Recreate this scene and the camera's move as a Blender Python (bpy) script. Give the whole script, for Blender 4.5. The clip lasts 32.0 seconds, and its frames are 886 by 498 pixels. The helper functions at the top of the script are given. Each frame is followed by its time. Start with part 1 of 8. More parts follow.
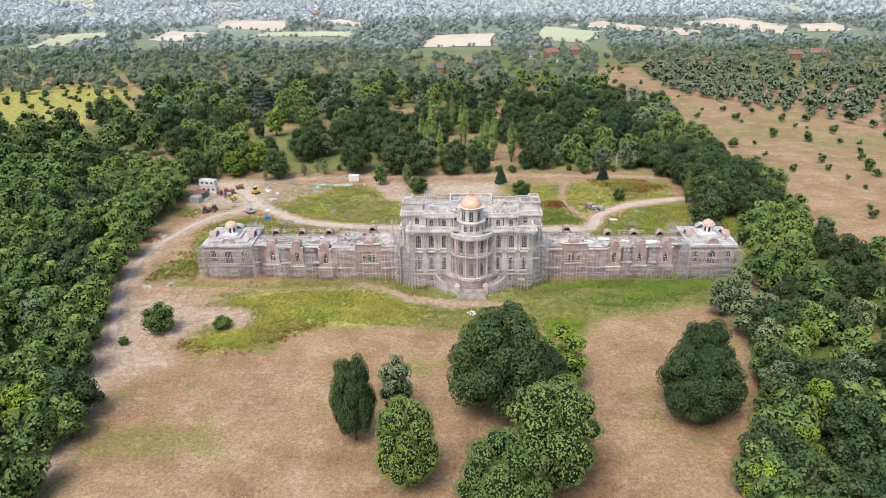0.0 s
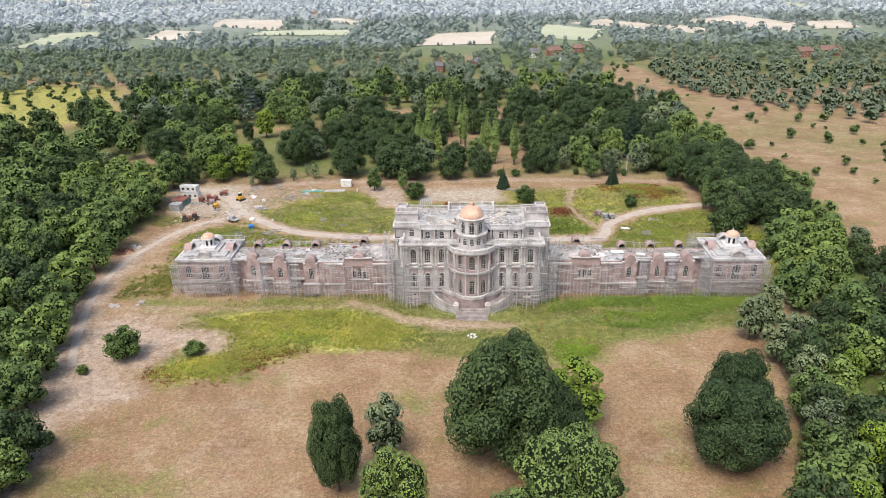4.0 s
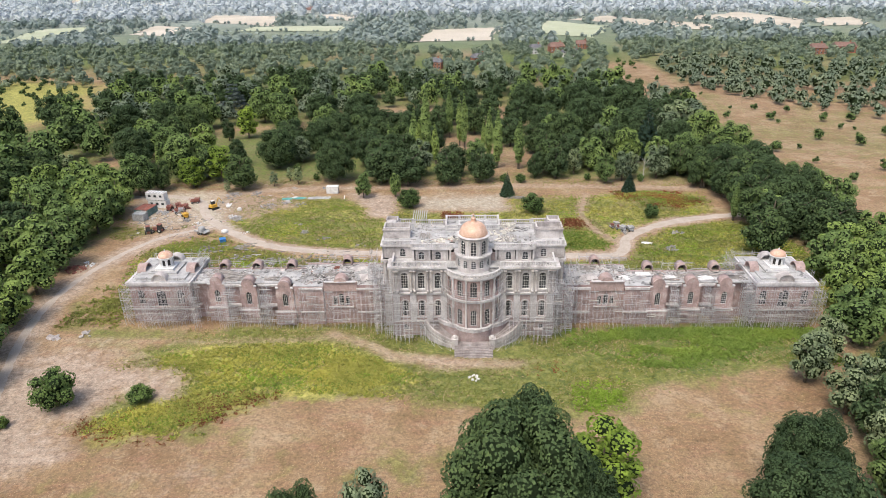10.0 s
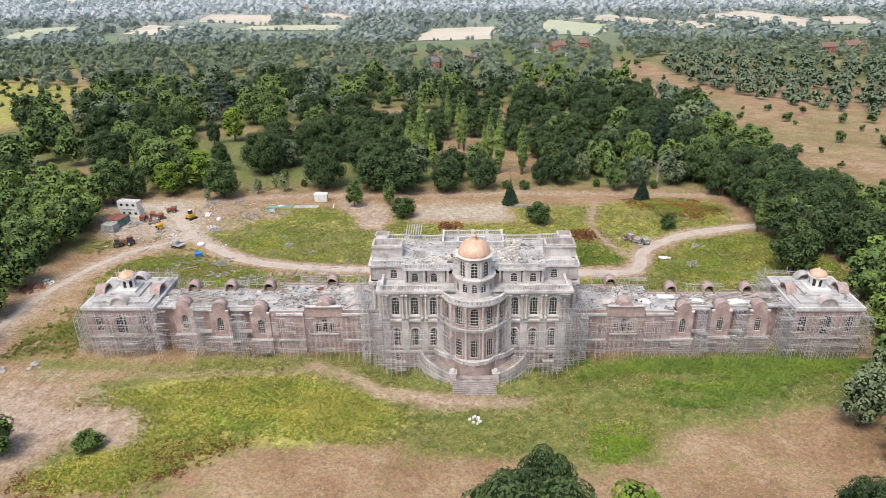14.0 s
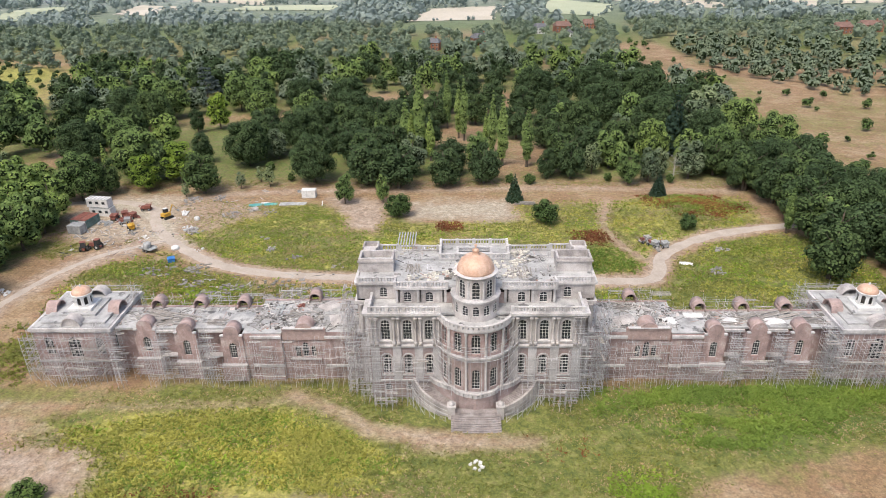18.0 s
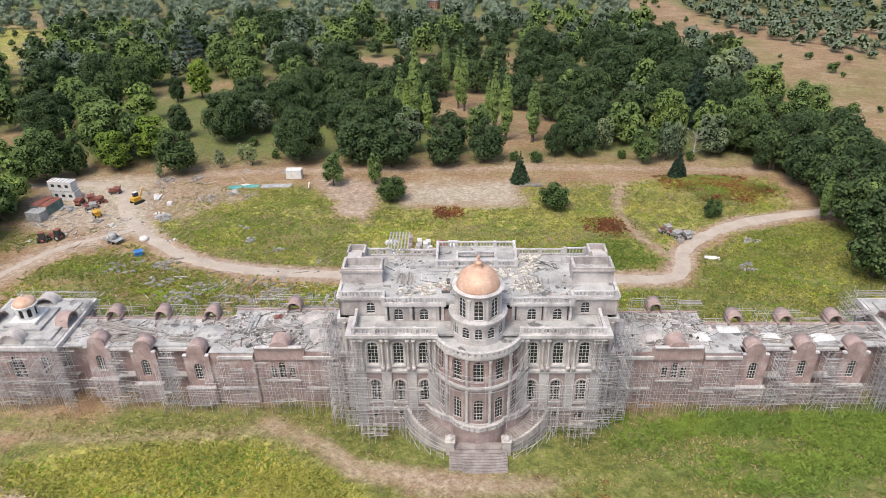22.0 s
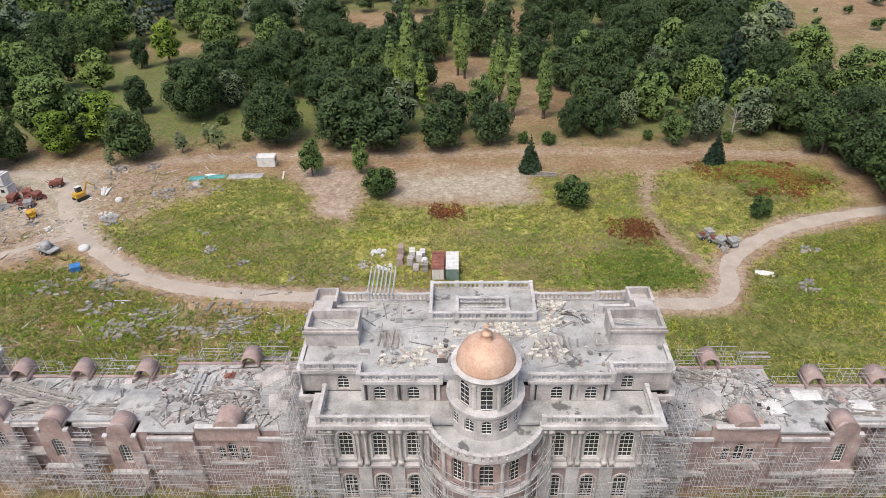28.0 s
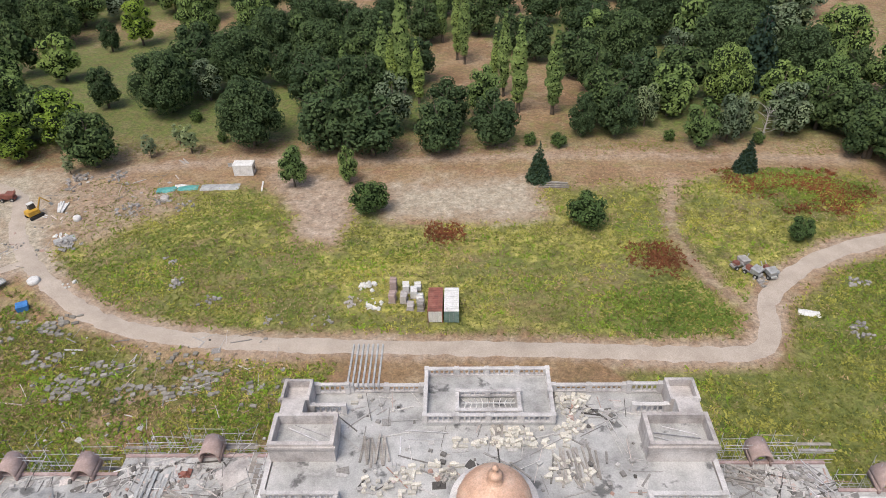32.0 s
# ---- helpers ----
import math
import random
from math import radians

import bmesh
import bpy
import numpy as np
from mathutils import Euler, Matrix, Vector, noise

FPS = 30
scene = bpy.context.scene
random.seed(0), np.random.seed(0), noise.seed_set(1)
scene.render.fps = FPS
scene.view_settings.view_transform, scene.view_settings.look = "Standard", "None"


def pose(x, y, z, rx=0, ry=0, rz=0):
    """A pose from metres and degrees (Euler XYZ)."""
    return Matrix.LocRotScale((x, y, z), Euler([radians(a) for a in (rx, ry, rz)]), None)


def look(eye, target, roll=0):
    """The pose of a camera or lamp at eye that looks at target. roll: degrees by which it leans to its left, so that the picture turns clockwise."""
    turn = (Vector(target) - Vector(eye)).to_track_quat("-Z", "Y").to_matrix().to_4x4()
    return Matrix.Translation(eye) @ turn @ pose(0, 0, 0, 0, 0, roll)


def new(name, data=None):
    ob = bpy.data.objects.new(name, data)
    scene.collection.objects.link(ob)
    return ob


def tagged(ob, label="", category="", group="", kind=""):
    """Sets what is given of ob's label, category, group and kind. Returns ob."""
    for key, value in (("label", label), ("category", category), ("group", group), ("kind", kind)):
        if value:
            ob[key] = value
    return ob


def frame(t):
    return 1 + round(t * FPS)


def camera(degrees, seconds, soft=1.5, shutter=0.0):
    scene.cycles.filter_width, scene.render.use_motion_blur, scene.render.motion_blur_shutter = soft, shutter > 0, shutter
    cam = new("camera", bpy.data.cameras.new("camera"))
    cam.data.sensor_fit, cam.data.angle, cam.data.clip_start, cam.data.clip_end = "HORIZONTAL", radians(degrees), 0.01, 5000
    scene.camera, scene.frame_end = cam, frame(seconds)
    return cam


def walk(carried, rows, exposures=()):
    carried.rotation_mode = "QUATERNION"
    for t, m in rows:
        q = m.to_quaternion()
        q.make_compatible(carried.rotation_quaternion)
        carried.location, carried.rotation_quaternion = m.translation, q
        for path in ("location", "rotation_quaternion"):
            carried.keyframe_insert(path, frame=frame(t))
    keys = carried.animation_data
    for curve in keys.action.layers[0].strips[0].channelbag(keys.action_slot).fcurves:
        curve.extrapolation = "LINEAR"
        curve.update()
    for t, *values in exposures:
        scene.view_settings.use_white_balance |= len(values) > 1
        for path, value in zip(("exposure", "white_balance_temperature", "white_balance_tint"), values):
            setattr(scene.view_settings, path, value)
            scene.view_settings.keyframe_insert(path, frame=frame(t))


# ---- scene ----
cam = camera(64.8, 32.0, soft=0.75)
PATH = [
    (0, (-2.316, -210.426, 98.738), (-2.375, -208.601, 97.922), -0.9),
    (1, (-2.303, -205.083, 97.708), (-2.362, -203.258, 96.891), -1.0),
    (2, (-2.056, -200.41, 96.817), (-2.117, -198.586, 95.999), -1.1),
    (3, (-1.864, -195.32, 95.474), (-1.927, -193.495, 94.658), -1.1),
    (6, (-2.482, -180.738, 92.372), (-2.538, -178.914, 91.553), -0.9),
    (7, (-2.583, -175.859, 91.17), (-2.639, -174.035, 90.351), -1.0),
    (8, (-2.438, -171.011, 89.956), (-2.495, -169.187, 89.137), -0.9),
    (9, (-2.438, -165.885, 88.777), (-2.494, -164.062, 87.957), -1.0),
    (10, (-2.555, -161.358, 87.584), (-2.61, -159.535, 86.764), -0.9),
    (11, (-2.411, -156.387, 86.404), (-2.467, -154.563, 85.585), -0.9),
    (12, (-2.419, -151.525, 85.257), (-2.475, -149.701, 84.438), -0.9),
    (13, (-2.296, -146.404, 84.364), (-2.352, -144.582, 83.542), -1.0),
    (14, (-2.506, -141.576, 83.277), (-2.559, -139.752, 82.458), -0.9),
    (14.5, (-2.252, -139.108, 83.427), (-2.308, -137.285, 82.607), -1.0),
    (16.5, (-2.443, -129.255, 82.017), (-2.497, -127.436, 81.187), -1.0),
    (17, (-2.366, -127.054, 81.725), (-2.421, -125.24, 80.884), -1.0),
    (18, (-2.304, -121.977, 80.934), (-2.359, -120.175, 80.068), -1.0),
    (19, (-2.243, -117.059, 80.594), (-2.298, -115.269, 79.703), -1.1),
    (20, (-2.316, -111.911, 80.34), (-2.371, -110.136, 79.421), -1.1),
    (21, (-2.343, -106.982, 79.885), (-2.398, -105.22, 78.942), -1.1),
    (22, (-2.336, -101.806, 79.637), (-2.391, -100.057, 78.668), -1.1),
    (23, (-2.221, -96.924, 79.338), (-2.278, -95.188, 78.348), -1.3),
    (24, (-2.341, -91.585, 79.072), (-2.397, -89.863, 78.057), -1.3),
    (25, (-2.417, -86.546, 78.428), (-2.471, -84.835, 77.393), -1.3),
    (28, (-2.504, -71.601, 76.886), (-2.559, -69.926, 75.794), -1.4),
    (29, (-2.608, -66.86, 76.285), (-2.662, -65.195, 75.179), -1.4),
    (30.5, (-2.557, -58.103, 76.944), (-2.613, -56.468, 75.794), -1.5),
    (31, (-2.534, -55.202, 77.192), (-2.59, -53.575, 76.03), -1.6),
    (32, (-2.507, -49.915, 78.144), (-2.563, -48.306, 76.957), -1.7),
]
walk(cam, [(t, look(eye, target, roll)) for t, eye, target, roll in PATH], exposures=((0.0, 0.48), (12.0, 0.41), (22.0, 0.33), (32.0, 0.12)))


# ---------- world, sun, exposure ----------
world = bpy.data.worlds.new("overcast_sky")
scene.world = world
world.use_nodes = True
wn = world.node_tree.nodes
wl = world.node_tree.links
sky = wn.new("ShaderNodeTexSky")
sky.sky_type = 'NISHITA'
sky.sun_disc = False
sky.sun_elevation = radians(61)
sky.sun_rotation = radians(210)
sky.air_density, sky.dust_density, sky.ozone_density = 1.0, 4.0, 0.6
wn["Background"].inputs["Strength"].default_value = 0.15
wl.new(sky.outputs[0], wn["Background"].inputs[0])
sun = new("sun", bpy.data.lights.new("sun", 'SUN'))
sun.data.energy, sun.data.angle, sun.data.color = 1.75, radians(28), (1.0, 0.945, 0.86)
sun.matrix_world = look((-41, -71, 150), (0, 0, 0))


# ---------- materials ----------
def material(name, rough=0.85, metal=0.0):
    m = bpy.data.materials.new(name)
    m.use_nodes = True
    nt = m.node_tree
    bs = nt.nodes["Principled BSDF"]
    bs.inputs["Roughness"].default_value = rough
    bs.inputs["Metallic"].default_value = metal
    return m, nt, bs


def node(nt, kind, **values):
    n = nt.nodes.new(kind)
    for k, v in values.items():
        n.inputs[k.replace("_", " ")].default_value = v
    return n


def noise_node(nt, scale, detail=4.0, rough=0.55, coords="Object", stretch=(1, 1, 1)):
    tc = nt.nodes.new("ShaderNodeTexCoord")
    mp = nt.nodes.new("ShaderNodeMapping")
    mp.inputs["Scale"].default_value = stretch
    nz = node(nt, "ShaderNodeTexNoise", Scale=scale, Detail=detail, Roughness=rough)
    nt.links.new(tc.outputs[coords], mp.inputs[0])
    nt.links.new(mp.outputs[0], nz.inputs["Vector"])
    return nz.outputs["Fac"]


def ramp(nt, fac, stops):
    r = nt.nodes.new("ShaderNodeValToRGB")
    e = r.color_ramp.elements
    while len(e) < len(stops):
        e.new(0.5)
    for el, (p, c) in zip(e, stops):
        el.position, el.color = p, (*c, 1)
    nt.links.new(fac, r.inputs[0])
    return r.outputs[0]


def mix(nt, a, b, fac, mode='MIX'):
    n = nt.nodes.new("ShaderNodeMix")
    n.data_type, n.blend_type = 'RGBA', mode
    for sock, v in ((n.inputs[0], fac), (n.inputs[6], a), (n.inputs[7], b)):
        if isinstance(v, (int, float)):
            sock.default_value = v
        elif isinstance(v, tuple):
            sock.default_value = (*v, 1)
        else:
            nt.links.new(v, sock)
    return n.outputs[2]


def bump(nt, bs, height, strength=0.4, distance=0.1):
    b = node(nt, "ShaderNodeBump", Strength=strength, Distance=distance)
    nt.links.new(height, b.inputs["Height"])
    nt.links.new(b.outputs[0], bs.inputs["Normal"])


def stained(name, base, dark, light, scale=0.35, rough=0.9, metal=0.0, streak=True, piece=0.0, puddles=False):
    """A weathered surface: broad blotches, run-down streaks and fine grain over a base colour."""
    m, nt, bs = material(name, rough, metal)
    broad = noise_node(nt, scale, 5, 0.6)
    col = ramp(nt, broad, [(0.28, dark), (0.5, base), (0.72, light)])
    if puddles:
        pd = noise_node(nt, 0.42, 4, 0.55)
        col = mix(nt, col, (0.07, 0.07, 0.07), ramp(nt, pd, [(0.60, (0, 0, 0)), (0.66, (0.75, 0.75, 0.75))]))
        ps = noise_node(nt, 0.3, 5, 0.6, stretch=(1, 1.7, 1))
        col = mix(nt, col, (0.52, 0.51, 0.50), ramp(nt, ps, [(0.60, (0, 0, 0)), (0.68, (0.7, 0.7, 0.7))]))
    if streak:
        st = noise_node(nt, 1.3, 3, 0.6, stretch=(1, 1, 0.12))
        col = mix(nt, col, dark, ramp(nt, st, [(0.52, (0, 0, 0)), (0.75, (0.55, 0.55, 0.55))]))
    fine = noise_node(nt, 6.0, 6, 0.7)
    col = mix(nt, col, ramp(nt, fine, [(0.3, (0.55, 0.55, 0.55)), (0.7, (1.25, 1.25, 1.25))]), 0.55, 'MULTIPLY')
    if piece:
        oi = nt.nodes.new("ShaderNodeObjectInfo")
        col = mix(nt, col, ramp(nt, oi.outputs["Random"], [(0, (1 - piece,) * 3), (1, (1 + piece,) * 3)]), 1.0, 'MULTIPLY')
    nt.links.new(col, bs.inputs["Base Color"])
    bump(nt, bs, fine, 0.35, 0.06)
    return m


def leaf_material(name, dark, mid, light, trans=0.12, clumps=True):
    """Foliage: every spray its own tone, broken up by clumps, with each tree a little different."""
    m, nt, bs = material(name, 0.75)
    geo = nt.nodes.new("ShaderNodeNewGeometry")
    col = ramp(nt, geo.outputs["Random Per Island"], [(0, tuple((a + 2 * b) / 3 for a, b in zip(dark, mid))), (0.5, mid), (1, tuple((a + 1.4 * b) / 2.4 for a, b in zip(light, mid)))])
    if clumps:
        oi = nt.nodes.new("ShaderNodeObjectInfo")
        tone = ramp(nt, oi.outputs["Random"], [(0, (0.74, 0.78, 0.80)), (0.5, (1, 1, 1)), (1, (1.30, 1.24, 1.02))])
        col = mix(nt, col, tone, 1.0, 'MULTIPLY')
        tuft = noise_node(nt, 0.9, 4, 0.65)
        col = mix(nt, col, ramp(nt, tuft, [(0.34, (0.70, 0.72, 0.72)), (0.5, (1, 1, 1)), (0.66, (1.30, 1.26, 1.18))]), 1.0, 'MULTIPLY')
    broad = noise_node(nt, 0.075, 2, 0.4)
    col = mix(nt, col, ramp(nt, broad, [(0.35, (0.82, 0.85, 0.85)), (0.5, (1, 1, 1)), (0.65, (1.18, 1.14, 1.04))]), 1.0, 'MULTIPLY')
    nt.links.new(col, bs.inputs["Base Color"])
    bs.inputs["Specular IOR Level"].default_value = 0.2
    if trans:
        tr = nt.nodes.new("ShaderNodeBsdfTranslucent")
        nt.links.new(col, tr.inputs[0])
        mx = nt.nodes.new("ShaderNodeMixShader")
        mx.inputs[0].default_value = trans
        nt.links.new(bs.outputs[0], mx.inputs[1])
        nt.links.new(tr.outputs[0], mx.inputs[2])
        nt.links.new(mx.outputs[0], nt.nodes["Material Output"].inputs[0])
    return m


STONE = stained("pale_stone", (0.515, 0.475, 0.455), (0.26, 0.235, 0.225), (0.67, 0.635, 0.615))
TRIM = stained("pale_dressed_stone", (0.585, 0.56, 0.55), (0.34, 0.32, 0.315), (0.72, 0.70, 0.69))
PINK = stained("pink_render", (0.41, 0.315, 0.295), (0.27, 0.22, 0.21), (0.51, 0.43, 0.41), 0.5)
BRICKPINK = stained("pink_brick_render", (0.425, 0.305, 0.285), (0.25, 0.195, 0.185), (0.60, 0.52, 0.50), 0.45)
TERRA = stained("terracotta_render", (0.43, 0.315, 0.285), (0.30, 0.235, 0.225), (0.53, 0.43, 0.405), 0.6)
CONCRETE = stained("roof_concrete", (0.435, 0.43, 0.42), (0.25, 0.245, 0.24), (0.58, 0.57, 0.56), 0.35, streak=False, puddles=True)
WHITE = stained("white_paint", (0.74, 0.73, 0.71), (0.55, 0.54, 0.52), (0.80, 0.79, 0.78), 0.8)
# near-black: painted shade for unlit interiors and vault backs; also the iron downpipes
DARK = stained("recess_shade_and_iron", (0.05, 0.045, 0.042), (0.03, 0.03, 0.03), (0.08, 0.07, 0.065))
STEEL = stained("galvanised_tube", (0.55, 0.54, 0.55), (0.36, 0.34, 0.34), (0.68, 0.68, 0.69), 1.2, 0.6, 0.15, streak=False, piece=0.25)
BOARD = stained("weathered_board", (0.34, 0.31, 0.28), (0.20, 0.18, 0.16), (0.45, 0.42, 0.39), 0.9, piece=0.25)
COPPER = stained("copper_dome", (0.70, 0.455, 0.33), (0.56, 0.34, 0.235), (0.80, 0.59, 0.46), 0.6, 0.5, 0.12)
RUST = stained("rusty_red_steel", (0.28, 0.10, 0.075), (0.15, 0.07, 0.05), (0.36, 0.17, 0.13), 0.8, 0.7)
GREENSTEEL = stained("faded_green_steel", (0.17, 0.27, 0.25), (0.10, 0.15, 0.14), (0.26, 0.34, 0.32), 0.8, 0.6)
GREYSTEEL = stained("grey_sheet_steel", (0.40, 0.41, 0.41), (0.25, 0.24, 0.23), (0.52, 0.52, 0.52), 0.8, 0.6)
YELLOW = stained("yellow_plant_paint", (0.62, 0.36, 0.04), (0.40, 0.22, 0.04), (0.70, 0.45, 0.08), 1.0, 0.5)
BLUE = stained("blue_plastic", (0.05, 0.22, 0.55), (0.04, 0.13, 0.35), (0.10, 0.30, 0.62), 1.0, 0.5)
TEAL = stained("teal_sheet", (0.10, 0.36, 0.33), (0.06, 0.22, 0.21), (0.20, 0.44, 0.42), 1.0, 0.6)
RUBBER = stained("black_rubber", (0.03, 0.03, 0.03), (0.02, 0.02, 0.02), (0.05, 0.05, 0.05), 1.0, 0.8)
BARK = stained("bark", (0.12, 0.095, 0.07), (0.06, 0.05, 0.04), (0.18, 0.15, 0.12), 0.8)
DEADWOOD = stained("bleached_wood", (0.42, 0.39, 0.36), (0.25, 0.23, 0.2), (0.5, 0.48, 0.45), 0.8)
BRICKRED = stained("brick_red", (0.33, 0.14, 0.09), (0.22, 0.10, 0.07), (0.40, 0.2, 0.14), 0.7)
CREAMSTONE = stained("cream_cut_stone", (0.68, 0.645, 0.57), (0.48, 0.44, 0.37), (0.78, 0.75, 0.69), 1.2, piece=0.22)
SLABSTONE = stained("mossy_grey_slab", (0.29, 0.27, 0.24), (0.17, 0.16, 0.13), (0.40, 0.375, 0.34), 0.9, piece=0.3)
RUBBLE = stained("rubble_grey", (0.36, 0.34, 0.32), (0.2, 0.19, 0.18), (0.5, 0.48, 0.46), 0.8, piece=0.3)

debris_m, nt, bs = material("mixed_builders_debris", 0.9)
geo_d = nt.nodes.new("ShaderNodeNewGeometry")
col = ramp(nt, geo_d.outputs["Random Per Island"], [(0, (0.06, 0.055, 0.05)), (0.25, (0.24, 0.225, 0.21)), (0.6, (0.46, 0.445, 0.43)), (0.88, (0.58, 0.56, 0.54)), (0.92, (0.40, 0.25, 0.2)), (1, (0.76, 0.75, 0.73))])
col = mix(nt, col, ramp(nt, noise_node(nt, 5.0, 4, 0.6), [(0.3, (0.7, 0.7, 0.7)), (0.7, (1.2, 1.2, 1.2))]), 1.0, 'MULTIPLY')
nt.links.new(col, bs.inputs["Base Color"])
DEBRIS = debris_m

glass_m, nt, bs = material("window_glass", 0.08)
bs.inputs["Base Color"].default_value = (0.035, 0.04, 0.045, 1)
bs.inputs["Specular IOR Level"].default_value = 0.6
GLASS = glass_m

# Crown cores: near-black green, the shade between leaf clumps put into colour.
CROWN_SHADE = stained("crown_core_shade", (0.03, 0.046, 0.02), (0.02, 0.032, 0.014), (0.042, 0.062, 0.028), 0.8)
CROWN_SHADE.node_tree.nodes["Principled BSDF"].inputs["Specular IOR Level"].default_value = 0.05
LEAF_OAK = leaf_material("oak_leaves", (0.036, 0.065, 0.028), (0.064, 0.103, 0.042), (0.116, 0.163, 0.066), 0.14)
LEAF_LIME = leaf_material("lime_leaves", (0.118, 0.184, 0.058), (0.182, 0.264, 0.085), (0.262, 0.35, 0.122), 0.24)
LEAF_BRIGHT = leaf_material("bright_leaves", (0.15, 0.24, 0.035), (0.25, 0.36, 0.055), (0.36, 0.46, 0.09), 0.3)
LEAF_SILVER = leaf_material("willow_leaves", (0.125, 0.17, 0.10), (0.20, 0.255, 0.15), (0.29, 0.345, 0.215), 0.2)
LEAF_POPLAR = leaf_material("poplar_leaves", (0.15, 0.215, 0.065), (0.235, 0.32, 0.10), (0.33, 0.42, 0.15), 0.25)
# Next three: leaf colours greyed and blued with distance, haze put into the colour.
LEAF_FAR = leaf_material("haze_greyed_country_leaves", (0.115, 0.155, 0.115), (0.17, 0.22, 0.165), (0.235, 0.29, 0.22), 0.2)
LEAF_MIST = leaf_material("blue_green_haze_leaves", (0.20, 0.25, 0.23), (0.26, 0.315, 0.295), (0.33, 0.385, 0.36), 0.2, clumps=False)
LEAF_HAZE = leaf_material("blue_grey_haze_leaves", (0.42, 0.47, 0.50), (0.50, 0.55, 0.58), (0.58, 0.63, 0.66), 0.2, clumps=False)
LEAF_FRESH = leaf_material("fresh_nettle_leaves", (0.16, 0.26, 0.03), (0.24, 0.36, 0.045), (0.34, 0.46, 0.08), 0.3, clumps=False)
LEAF_BUSH = leaf_material("bush_leaves", (0.055, 0.095, 0.03), (0.10, 0.16, 0.048), (0.17, 0.24, 0.08), 0.2)
LEAF_PINE = leaf_material("conifer_needles", (0.019, 0.041, 0.027), (0.035, 0.066, 0.043), (0.058, 0.097, 0.062), 0.1)
LEAF_CEDAR = leaf_material("cedar_needles", (0.049, 0.068, 0.062), (0.087, 0.112, 0.106), (0.136, 0.165, 0.163), 0.1)
LEAF_RUST = leaf_material("rust_dock_stems", (0.13, 0.042, 0.018), (0.21, 0.075, 0.034), (0.27, 0.125, 0.055), 0.1, clumps=False)
LEAF_WEED = leaf_material("meadow_weeds", (0.295, 0.305, 0.068), (0.415, 0.405, 0.095), (0.53, 0.495, 0.147), 0.3, clumps=False)
LEAF_NETTLE = leaf_material("nettle_leaves", (0.12, 0.19, 0.035), (0.195, 0.28, 0.055), (0.29, 0.37, 0.09), 0.3, clumps=False)
LEAF_STRAW = leaf_material("straw_grass", (0.36, 0.26, 0.15), (0.48, 0.36, 0.22), (0.6, 0.48, 0.31), 0.3, clumps=False)
LEAF_GRASS = leaf_material("rough_grass", (0.148, 0.172, 0.042), (0.228, 0.248, 0.065), (0.325, 0.318, 0.112), 0.3, clumps=False)


